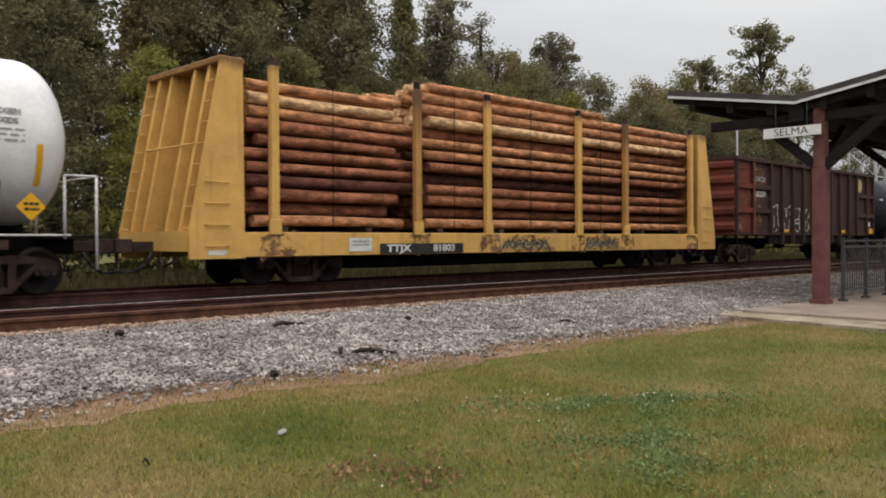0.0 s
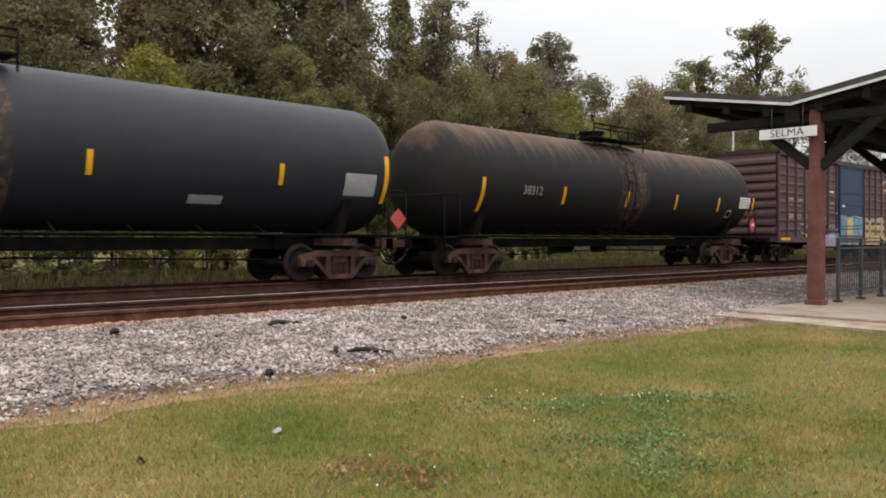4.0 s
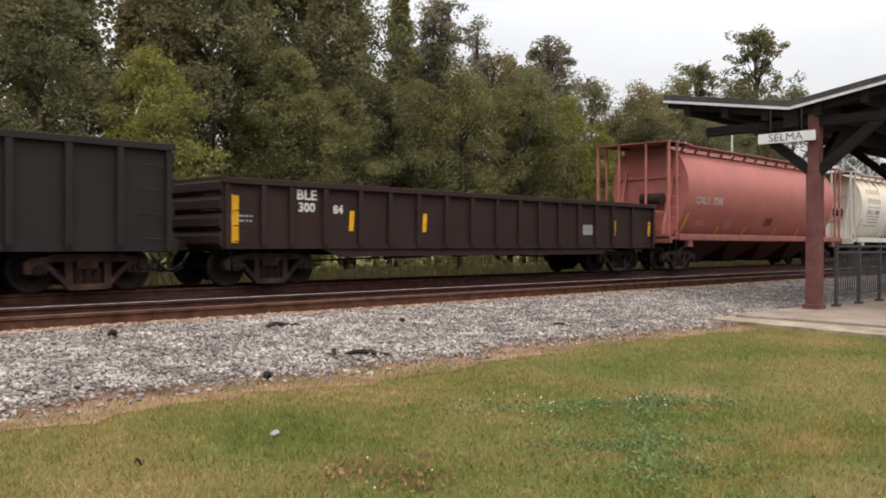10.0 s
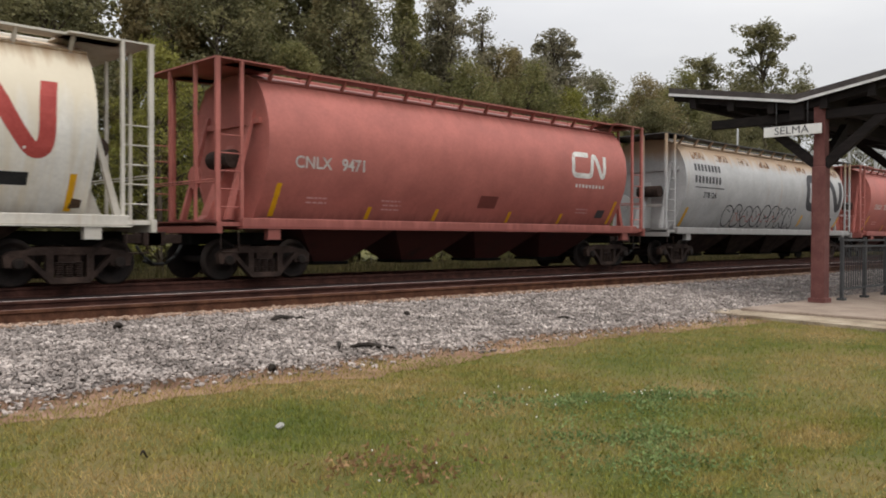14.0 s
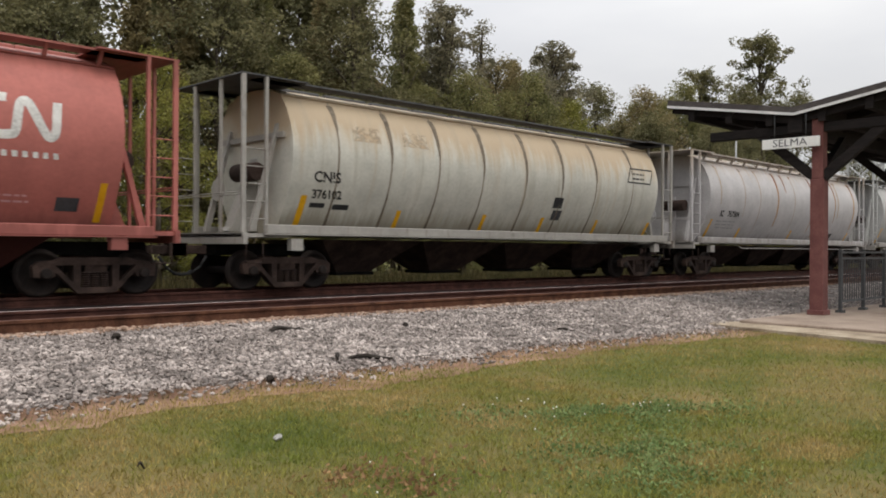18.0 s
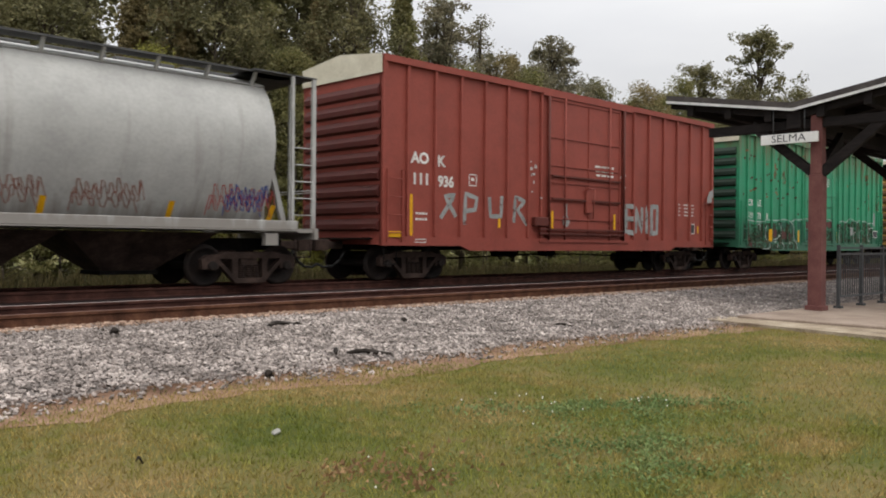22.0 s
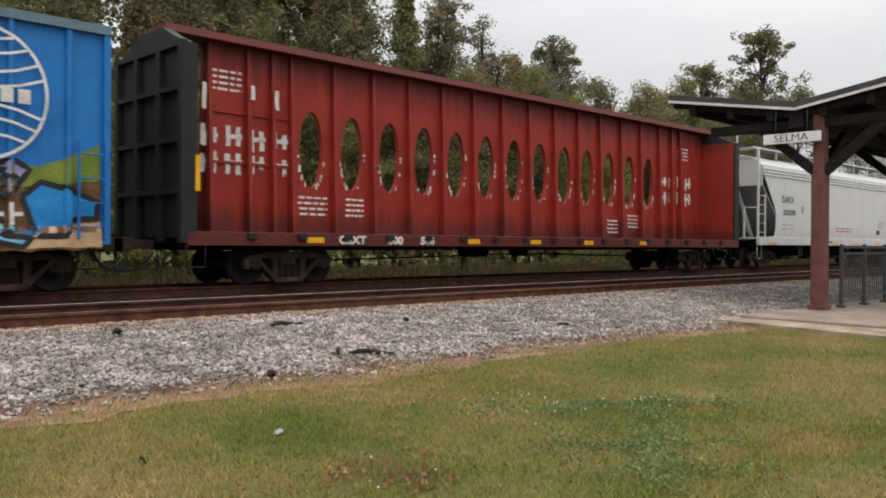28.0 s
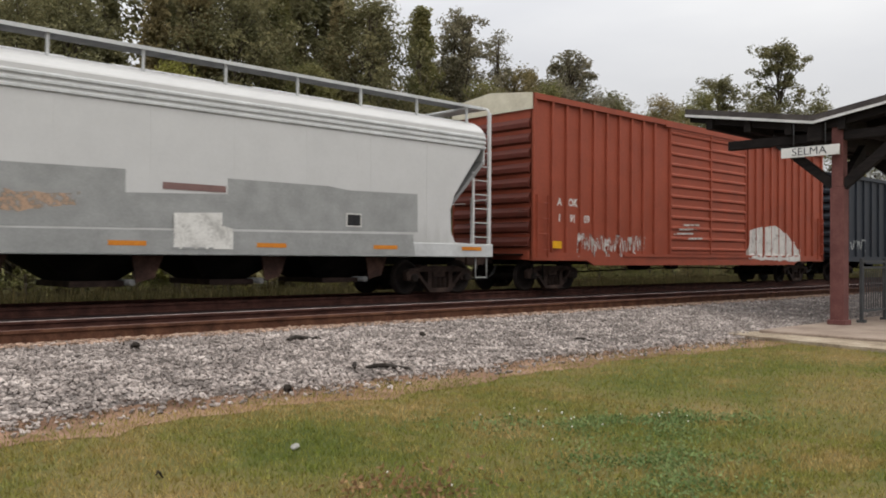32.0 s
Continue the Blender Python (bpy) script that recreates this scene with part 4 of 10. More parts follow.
W_DARK = surface("dark grey emblem", [(0.035, 0.035, 0.038), (0.07, 0.07, 0.075)], rough=0.6, scale=3, fine=24, bump=0)
W_PINK = surface("pink spray paint", [(0.5, 0.27, 0.27), (0.66, 0.42, 0.4)], rough=0.6, scale=2, fine=24, bump=0)
W_LILAC = surface("lilac spray paint", [(0.24, 0.2, 0.4), (0.42, 0.38, 0.58)], rough=0.6, scale=2, fine=24, bump=0)
W_SKY = surface("light blue spray paint", [(0.1, 0.34, 0.5), (0.3, 0.58, 0.7)], rough=0.6, scale=1.5, fine=24, bump=0)
W_OLIVE = surface("olive spray paint", [(0.08, 0.13, 0.015), (0.22, 0.28, 0.05)], rough=0.6, scale=2, fine=24, bump=0)
W_TAN = surface("tan spray paint", [(0.32, 0.18, 0.09), (0.55, 0.4, 0.24)], rough=0.6, scale=2, fine=24, bump=0)
W_GREEN = surface("green emblem paint", [(0.05, 0.25, 0.13), (0.1, 0.34, 0.2)], rough=0.6, scale=3, fine=24, bump=0)


def plate_with_holes(bm, outer, holes, y0, y1):
    """A cast plate in the x-z plane with openings through it, from y0 to y1."""
    edges = []
    for loop in (outer, *holes):
        vs = [bm.verts.new((x, y0, z)) for x, z in loop]
        edges += [bm.edges.new((vs[i], vs[(i + 1) % len(vs)])) for i in range(len(vs))]
    bmesh.ops.triangle_fill(bm, use_beauty=True, use_dissolve=False, edges=edges)
    out = bmesh.ops.extrude_face_region(bm, geom=list(bm.faces))
    bmesh.ops.translate(bm, vec=(0, y1 - y0, 0), verts=[v for v in out["geom"] if isinstance(v, bmesh.types.BMVert)])
    bmesh.ops.recalc_face_normals(bm, faces=list(bm.faces))


def gear_meshes():
    made = {}
    for tone, mat in (("dark", iron_mat), ("rusty", rusty_iron)):
        for side in (-1, 1):
            bm = bmesh.new()
            y0, y1 = side * 0.95, side * 1.1
            outer = [(-1.1, 0.36), (-1.12, 0.56), (-1.0, 0.64), (-0.75, 0.66), (-0.6, 0.71), (0.6, 0.71), (0.75, 0.66), (1.0, 0.64), (1.12, 0.56), (1.1, 0.36), (0.74, 0.36), (0.72, 0.44), (0.34, 0.06), (-0.34, 0.06), (-0.72, 0.44), (-0.74, 0.36)]
            holes = ([(-0.74, 0.57), (-0.42, 0.57), (-0.42, 0.27)], [(0.74, 0.57), (0.42, 0.27), (0.42, 0.57)], [(-0.29, 0.57), (0.29, 0.57), (0.29, 0.17), (-0.29, 0.17)])
            plate_with_holes(bm, outer, holes, y0, y1)
            bmesh.ops.recalc_face_normals(bm, faces=list(bm.faces))
            me = bpy.data.meshes.new("sideframe")
            bm.to_mesh(me)
            bm.free()
            me.materials.append(mat)
            made[tone, "sideframe", side] = me
        bm = bmesh.new()
        box(bm, -0.2, 0.2, -1.06, 1.06, 0.42, 0.62)
        rod(bm, (0, 0, 0.6), (0, 0, 0.78), 0.25, 16)
        for x in (-0.5, 0.5):
            box(bm, x - 0.04, x + 0.04, -0.8, 0.8, 0.3, 0.42)
        me = bpy.data.meshes.new("truck")
        bm.to_mesh(me)
        bm.free()
        me.materials.append(mat)
        made[tone, "bolster"] = me
        bm = bmesh.new()
        rings = []
        for k in range(15):
            r = 0.095 if k % 2 else 0.066
            rings.append([bm.verts.new((r * math.cos(math.pi * j / 5), r * math.sin(math.pi * j / 5), 0.17 + 0.28 * k / 14)) for j in range(10)])
        for p, q in zip(rings, rings[1:]):
            for j in range(10):
                bm.faces.new((p[j], p[(j + 1) % 10], q[(j + 1) % 10], q[j]))
        me = bpy.data.meshes.new("spring")
        bm.to_mesh(me)
        bm.free()
        me.materials.append(mat)
        made[tone, "spring"] = me
    bm = bmesh.new()
    for s in (-1, 1):
        y = s * 0.755
        lathe(bm, [(y - s * 0.03 - 0.0, 0.44, 0), (y - s * 0.02, 0.445, 0), (y - s * 0.015, 0.422, 0), (y + s * 0.055, 0.418, 0), (y + s * 0.06, 0.35, 0), (y + s * 0.02, 0.33, 0), (y + s * 0.015, 0.17, 0), (y + s * 0.07, 0.14, 0), (y + s * 0.075, 0.09, 0)], "y", 28)
        for k in range(4):
            c, q = math.cos(k * math.pi / 2), math.sin(k * math.pi / 2)
            rod(bm, (0.25 * c, y + s * 0.012, 0.25 * q), (0.25 * c, y + s * 0.03, 0.25 * q), 0.03, 6)
    lathe(bm, [(-1.17, 0.07, 0), (-1.16, 0.1, 0), (-1.0, 0.105, 0), (-0.98, 0.08, 0), (0.98, 0.08, 0), (1.0, 0.105, 0), (1.16, 0.1, 0), (1.17, 0.07, 0)], "y", 14)
    bmesh.ops.recalc_face_normals(bm, faces=list(bm.faces))
    me = bpy.data.meshes.new("wheelset")
    bm.to_mesh(me)
    bm.free()
    me.materials.append(wheel_mat)
    made["wheelset"] = me
    bm = bmesh.new()
    for s in (-1, 1):
        y = s * 0.755
        lathe(bm, [(y - s * 0.012, 0.4215, 0), (y + s * 0.056, 0.4195, 0), (y + s * 0.0585, 0.395, 0), (y - s * 0.0, 0.39, 0)], "y", 28, close=False)
    me = bpy.data.meshes.new("tread")
    bm.to_mesh(me)
    bm.free()
    me.materials.append(tread_mat)
    made["tread"] = me
    return made


deck_mat = surface("galvanised grating", [(0.09, 0.09, 0.092), (0.17, 0.17, 0.17)], rough=0.8, scale=3, fine=30, bump=0.1)
GEAR = gear_meshes()
WHEEL_R = 0.42
train = []      # (thing, its left end along the train)
rolling = []    # (wheelset, place in its truck, place along the train)


def child(name, me, parent, m=None, label=""):
    ob = new(name, me)
    ob.parent = parent
    if m is not None:
        ob.matrix_local = m
    if label:
        ob["label"] = label
    return ob


def freight_car(name, label, left, length):
    ob = tagged(new(name), label, "freight car", "cars of the freight train")
    train.append((ob, left))
    return ob


def running_gear(car, left, length, inset=1.4, tone="dark", sill=(0.62, 0.9), reach=0.75, hoses=True, through_sill=True):
    """Two trucks, the centre sill, couplers and brake gear under a car."""
    for x in (inset, length - inset):
        truck = child("truck", GEAR[tone, "bolster"], car, pose(x, 0, 0), "cast iron truck under the car")
        for s in (-1, 1):
            child("sideframe", GEAR[tone, "sideframe", s], truck)
            for sx in (-0.17, 0.0, 0.17):
                child("spring", GEAR[tone, "spring"], truck, pose(sx, s * 1.02, 0))
        for dx in (-0.89, 0.89):
            w = child("wheelset", GEAR["wheelset"], truck, pose(dx, 0, WHEEL_R))
            rolling.append((w, dx, left + x + dx))
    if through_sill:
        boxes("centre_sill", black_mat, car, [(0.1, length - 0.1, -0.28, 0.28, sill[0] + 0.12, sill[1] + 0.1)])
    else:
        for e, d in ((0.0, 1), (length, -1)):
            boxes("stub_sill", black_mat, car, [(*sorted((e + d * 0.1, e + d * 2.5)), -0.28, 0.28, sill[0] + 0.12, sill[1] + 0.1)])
    for end, d in ((0.0, -1), (length, 1)):
        bm = bmesh.new()
        xs = sorted((end, end + d * reach))
        box(bm, xs[0], xs[1], -0.09, 0.09, 0.76, 0.95)
        box(bm, *sorted((end + d * (reach - 0.28), end + d * (reach + 0.12))), -0.16, 0.14, 0.72, 1.0)
        box(bm, *sorted((end + d * reach, end + d * (reach + 0.2))), 0.06, 0.17, 0.74, 0.98)
        part("coupler", bm, rusty_iron if tone == "rusty" else iron_mat, car, bevel=0.015)
        if hoses:
            bm = bmesh.new()
            pipe(bm, [(end + d * 0.15, -0.35, 0.72), (end + d * 0.3, -0.36, 0.5), (end + d * 0.5, -0.33, 0.36), (end + d * 0.75, -0.3, 0.34), (end + d * 0.92, -0.25, 0.42)], 0.03, 6)
            part("brake_hose", bm, hose_mat, car)
    if not through_sill:
        return
    bm = bmesh.new()
    mid = length * 0.5
    rod(bm, (mid - 1.6, 0.55, 0.72), (mid - 0.7, 0.55, 0.72), 0.2, 12)
    part("air_reservoir", bm, black_mat, car)
    bm = bmesh.new()
    rod(bm, (mid + 0.4, 0.35, 0.7), (mid + 0.9, 0.35, 0.7), 0.16, 12)
    part("brake_cylinder", bm, black_mat, car)
    bm = bmesh.new()
    pipe(bm, [(inset + 0.9, -0.5, 0.5), (mid - 1, -0.4, 0.62), (mid + 1.2, -0.4, 0.62), (length - inset - 0.9, -0.5, 0.5)], 0.022, 5)
    part("brake_rod", bm, black_mat, car)


def flat_face(y=1.58, ribs=(), depth=0.0, width=0.12):
    """The near side as a height: how far out the surface stands at (x, z)."""
    def face(x, z):
        for r in ribs:
            if abs(x - r) < width / 2 + 0.004:
                return y
        return y - depth
    return face


def decal(car, name, cells, face, material, label="", lift=0.005):
    """Thin paint on the near side from quads or triangles in (x, z)."""
    verts, faces = [], []
    fine = []
    for poly in cells:
        tall = max(p[1] for p in poly) - min(p[1] for p in poly)
        if len(poly) != 4 or tall < 0.14:
            fine.append(poly)
            continue
        (ax, az), (bx, bz), (cx, cz), (dx, dz) = poly
        n = int(tall / 0.1) + 1
        for i in range(n):
            u, v = i / n, (i + 1) / n
            fine.append([(ax + (dx - ax) * u, az + (dz - az) * u), (bx + (cx - bx) * u, bz + (cz - bz) * u), (bx + (cx - bx) * v, bz + (cz - bz) * v), (ax + (dx - ax) * v, az + (dz - az) * v)])
    for poly in fine:
        k = len(verts)
        verts += [(x + lean_in(face, z), -face(x, z) - lift, z) for x, z in poly]
        faces.append(tuple(range(k, k + len(poly))))
    return child(name, mesh_from(name, verts, faces, material), car, None, label)


def plate(car, x, z, w, h, surface_at, material, name="stencil_bar", lift=0.005, slant=0.0, label=""):
    x = x + lean_in(surface_at, z)

    def face(px, pz):
        return surface_at(x, pz)
    return decal(car, name, [[(x - w / 2, z - h / 2), (x + w / 2, z - h / 2), (x + w / 2 + slant, z), (x + w / 2 + 2 * slant, z + h / 2), (x - w / 2 + 2 * slant, z + h / 2), (x - w / 2 + slant, z)]] if slant else
                 [[(x - w / 2, z - h / 2), (x + w / 2, z - h / 2), (x + w / 2, z + h / 2), (x - w / 2, z + h / 2)]], face, material, label, lift)


def small_print(car, x, z, w, rows, face, material, h=0.05, gap=0.1, seed=1):
    """Lines of print too small to read: plain bars."""
    rng = random.Random(seed)
    cells = []
    for r in range(rows):
        x0 = x - w / 2 + rng.uniform(0, 0.1) * w
        x1 = x0
        while x1 < x + w / 2:
            step = rng.uniform(0.12, 0.3) * w
            cells.append([(x1, z - r * gap), (min(x1 + step, x + w / 2), z - r * gap), (min(x1 + step, x + w / 2), z - r * gap + h), (x1, z - r * gap + h)])
            x1 += step + 0.06 * w
    return decal(car, "small_print", cells, face, material)


def stroke_cells(points, width, step=0.12):
    """A painted line through points, as short quads."""
    pts = [Vector(p) for p in points]
    fine = [pts[0]]
    for p, q in zip(pts, pts[1:]):
        n = max(1, int((q - p).length / step))
        fine += [p.lerp(q, (i + 1) / n) for i in range(n)]
    left, right = [], []
    for i, p in enumerate(fine):
        a, b = fine[max(0, i - 1)], fine[min(len(fine) - 1, i + 1)]
        d = (b - a).normalized() if (b - a).length > 1e-6 else Vector((1, 0))
        n = Vector((-d.y, d.x)) * width / 2
        left.append(p + n)
        right.append(p - n)
    return [[tuple(left[i]), tuple(left[i + 1]), tuple(right[i + 1]), tuple(right[i])] for i in range(len(fine) - 1)]


def round_line(points, times=2):
    """Rounds the corners of a line by cutting them."""
    pts = [Vector(p) for p in points]
    for _ in range(times):
        out = [pts[0]]
        for p, q in zip(pts, pts[1:]):
            out += [p.lerp(q, 0.25), p.lerp(q, 0.75)]
        out.append(pts[-1])
        pts = out
    return [tuple(p) for p in pts]


def stroke(car, points, width, face, material, name="painted_line", label="", rounded=0, lift=0.005):
    return decal(car, name, stroke_cells(round_line(points, rounded) if rounded else points, width), face, material, label, lift)


def patch(car, poly, face, material, name="painted_patch", label="", lift=0.005, ragged=0.0):
    """A filled area of paint in thin upright slices that follow the posts of the side."""
    if ragged:
        rough = []
        for p, q in zip(poly, poly[1:] + poly[:1]):
            n = max(1, int(math.dist(p, q) / 0.08))
            for i in range(n):
                x, z = p[0] + (q[0] - p[0]) * i / n, p[1] + (q[1] - p[1]) * i / n
                j, k = noise.noise((x * 4, z * 4, 2.0)), noise.noise((x * 4, z * 4, 8.0))
                rough.append((x + ragged * 0.45 * j, z + ragged * 0.45 * k))
        poly = rough
    edges = list(zip(poly, poly[1:] + poly[:1]))
    lo, hi = min(p[0] for p in poly), max(p[0] for p in poly)
    cuts = sorted({round(p[0], 4) for p in poly} | {lo + (hi - lo) * i / max(1, int((hi - lo) / 0.06)) for i in range(int((hi - lo) / 0.06) + 1)})
    cells = []
    for a, b in zip(cuts, cuts[1:]):
        if b - a < 0.002:
            continue
        m = (a + b) / 2
        spans = []
        for (x0, z0), (x1, z1) in edges:
            if (x0 > m) != (x1 > m):
                at = lambda x: z0 + (z1 - z0) * (x - x0) / (x1 - x0)
                spans.append((at(m), at(a), at(b)))
        spans.sort()
        for low, top in zip(spans[::2], spans[1::2]):
            cells.append([(a, low[1]), (b, low[2]), (b, top[2]), (a, top[1])])
    return decal(car, name, cells, face, material, label, lift)


def outlined(car, poly, face, fill, edge, width=0.06, lift=0.011, name="sprayed_shape", rounded=1):
    """A filled shape of spray paint with a line round it."""
    soft = round_line(poly + poly[:2], rounded)[1:-1] if rounded else poly
    if fill:
        patch(car, soft, face, fill, name, lift=lift)
    decal(car, "sprayed_outline", stroke_cells(soft + soft[:1], width, 0.08), face, edge, lift=lift + 0.003)


def sketch(car, face, x, z, w, h, lines, width, material, name="sprayed_line", lift=0.012):
    """Free lines of paint, given in shares of a box w wide and h high."""
    for pts in lines:
        stroke(car, [(x + w * a, z + h * b) for a, b in pts], width, face, material, name, rounded=2, lift=lift)


def letter_bars(car, x, z, w, h, count, face, material, fill=0.62):
    """A name that is not spelled out: one plain bar for each of its letters."""
    pitch = w / count
    for k in range(count):
        a, b = x - w / 2 + pitch * k, x - w / 2 + pitch * (k + fill)
        decal(car, "letter_bar", [[(a, z - h / 2), (b, z - h / 2), (b, z + h / 2), (a, z + h / 2)]], face, material)


def words(car, text, x, z, size, face, material, stretch=1.0, name="lettering", bold=0.008, label=""):
    """Lettering on the near side, middle at (x, z)."""
    ob = lettering(name, text, size, material, car, Matrix(), label, stretch, bold)
    me = ob.data
    for v in me.vertices:
        v.co = (x + v.co.x + lean_in(face, z + v.co.y), -face(x, z + v.co.y) - 0.006, z + v.co.y)
    return ob


def ladder(car, x, z0, z1, face_y, mat, w=0.4, rungs=7, name="ladder", stiles=True):
    for i in range(rungs):
        bm = bmesh.new()
        z = z0 + (z1 - z0) * (i + 0.5) / rungs
        pipe(bm, [(x - w / 2, face_y + 0.05, z), (x - w / 2, face_y - 0.05, z), (x + w / 2, face_y - 0.05, z), (x + w / 2, face_y + 0.05, z)], 0.012, 5)
        part(name + "_rung", bm, mat, car)
    if stiles:
        bm = bmesh.new()
        for dx in (-w / 2, w / 2):
            box(bm, x + dx - 0.015, x + dx + 0.015, face_y - 0.06, face_y + 0.0, z0, z1)
        part(name, bm, mat, car)


def end_ladder(car, end_x, y, z0, z1, d, mat, w=0.4, rungs=7):
    bm = bmesh.new()
    for i in range(rungs):
        z = z0 + (z1 - z0) * (i + 0.5) / rungs
        pipe(bm, [(end_x, y - w / 2, z), (end_x + d * 0.08, y - w / 2, z), (end_x + d * 0.08, y + w / 2, z), (end_x, y + w / 2, z)], 0.012, 5)
    part("end_ladder", bm, mat, car)


def step_iron(car, x, mat, z0=0.42, z1=0.95):
    bm = bmesh.new()
    pipe(bm, [(x - 0.2, -1.45, z1), (x - 0.2, -1.45, z0), (x + 0.2, -1.45, z0), (x + 0.2, -1.45, z1)], 0.016, 5)
    part("sill_step", bm, mat, car)


# ---- boxcars ----
def boxcar(label, left, length, eave, paint, roof_paint, ribs, door, end_band=None, beads=0, door_paint=None, low=(2.6, 0.74), inset=1.45, sill_ends=0.88, rib_w=0.09, door_style="plug", tone="dark", ladders=True, end_dark=None, hatch=None):
    car = freight_car("boxcar", label, left, length)
    running_gear(car, left, length, inset, tone)
    wall_y, out_y = 1.5, 1.58
    d0, d1 = door
    for s in (-1, 1):
        a, b = sorted((s * wall_y, s * (wall_y - 0.06)))
        boxes("side_wall", paint, car, [(0.03, length - 0.03, a, b, sill_ends, eave - 0.02)])
        bm = bmesh.new()
        o0, o1 = sorted((s * (out_y - 0.01), s * (wall_y - 0.02)))
        prism(bm, [(0.02, sill_ends - 0.02), (low[0], sill_ends - 0.02), (low[0] + 0.35, low[1]), (length - low[0] - 0.35, low[1]), (length - low[0], sill_ends - 0.02), (length - 0.02, sill_ends - 0.02), (length - 0.02, sill_ends + 0.2), (0.02, sill_ends + 0.2)], "y", o0, o1)
        part("side_sill", bm, paint, car)
        boxes("top_chord", roof_paint, car, [(0.0, length, *sorted((s * (out_y + 0.02), s * (wall_y - 0.05))), eave - 0.16, eave)])
        for x in ribs:
            part_box = [(x - rib_w / 2, x + rib_w / 2, *sorted((s * out_y, s * (wall_y - 0.01))), sill_ends + 0.2, eave - 0.16)]
            boxes("side_post", paint, car, part_box, bevel=0.012 if s < 0 else 0)
        for x in (0.06, length - 0.06):
            boxes("corner_post", paint, car, [(x - 0.06, x + 0.06, *sorted((s * out_y, s * (wall_y - 0.05))), sill_ends - 0.02, eave - 0.16)])
        if beads and s < 0:
            edges = [0.12] + [r for r in ribs if r < d0] + [d0 - 0.1]
            edges2 = [d1 + 0.1] + [r for r in ribs if r > d1] + [length - 0.12]
            for group in (edges, edges2):
                for a2, b2 in zip(group, group[1:]):
                    if b2 - a2 < 0.3:
                        continue
                    bm = bmesh.new()
                    sheet = [(-wall_y + 0.02, sill_ends + 0.3)]
                    for k in range(beads):
                        z = sill_ends + 0.35 + (eave - sill_ends - 0.7) * (k + 0.5) / beads
                        sheet += [(-wall_y - 0.004, z - 0.1), (-wall_y - 0.034, z - 0.05), (-wall_y - 0.034, z + 0.01), (-wall_y - 0.004, z + 0.06)]
                    sheet.append((-wall_y + 0.02, eave - 0.3))
                    prism(bm, sheet, "x", a2 + rib_w / 2 + 0.05, b2 - rib_w / 2 - 0.05)
                    part("side_panel", bm, paint, car)
        # door with frame, bars and lock rods
        dm = door_paint or paint
        dy = wall_y + 0.05
        q0, q1 = sorted((s * dy, s * (wall_y - 0.01)))
        leaf = boxes("door", dm, car, [(d0, d1, q0, q1, sill_ends + 0.22, eave - 0.22)])
        if s < 0:
            def bar(x0, x1, z0, z1, out=0.04, name="door_bar"):
                boxes(name, dm, leaf, [(x0, x1, -dy - out, -dy + 0.002, z0, z1)])
            zb, zt = sill_ends + 0.22, eave - 0.22
            for x in (d0 + 0.03, d1 - 0.09):
                bar(x, x + 0.06, zb, zt, 0.03, "door_edge")
            bar(d0 + 0.09, d1 - 0.09, zb, zb + 0.08, 0.03, "door_edge")
            bar(d0 + 0.09, d1 - 0.09, zt - 0.08, zt, 0.03, "door_edge")
            if door_style == "plug":
                for f in (0.14, 0.27, 0.4, 0.52, 0.72):
                    z = zb + (zt - zb) * f
                    bar(d0 + 0.1, d1 - 0.1, z - 0.025, z + 0.025, 0.03)
                for f in (0.2, 0.82):
                    x = d0 + (d1 - d0) * f
                    bm = bmesh.new()
                    rod(bm, (x, -dy - 0.06, zb - 0.05), (x, -dy - 0.06, zt + 0.05), 0.025, 8)
                    part("lock_rod", bm, dm, leaf)
                x = d0 + (d1 - d0) * 0.53
                bar(x - 0.015, x + 0.015, zb, zt, 0.03)
                boxes("lock_box", dm, leaf, [(x - 0.18, x + 0.1, -dy - 0.09, -dy, zb + 0.75, zb + 1.45)], bevel=0.02)
                bm = bmesh.new()
                pipe(bm, [(x - 0.3, -dy - 0.11, zb + 1.5), (x + 0.2, -dy - 0.11, zb + 1.48), (x + 0.12, -dy - 0.11, zb + 0.6)], 0.02, 6)
                part("door_handle", bm, dm, leaf)
            elif door_style == "slide":
                n = 12
                for k in range(n):
                    z = zb + 0.15 + (zt - zb - 0.3) * k / (n - 1)
                    bm = bmesh.new()
                    prism(bm, [(-dy - 0.045, z - 0.025), (-dy - 0.045, z + 0.025), (-dy + 0.002, z + 0.07), (-dy + 0.002, z - 0.07)], "x", d0 + 0.1, d1 - 0.1)
                    part("door_corrugation", bm, dm, leaf)
                bar((d0 + d1) / 2 - 0.03, (d0 + d1) / 2 + 0.03, zb, zt, 0.06)
            else:
                for f in (0.32, 0.47, 0.64):
                    z = zb + (zt - zb) * f
                    bar(d0 + 0.1, d1 - 0.1, z - 0.04, z + 0.04, 0.03)
                bar(d0 + 0.05, d0 + 0.13, zb, zt, 0.05)
            boxes("door_track", paint, car, [(d0 - (d1 - d0) * 0.5 if door_style == "slide" else d0 - 0.4, d1 + 0.4, -out_y - 0.02, -wall_y, sill_ends + 0.1, sill_ends + 0.19)])
            boxes("door_guide", roof_paint, car, [(d0 - 0.3, d1 + 0.6, -out_y - 0.035, -out_y + 0.02, eave - 0.21, eave - 0.12)])
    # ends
    # end_dark puts grime and the dimness between cars into the end paint
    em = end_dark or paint
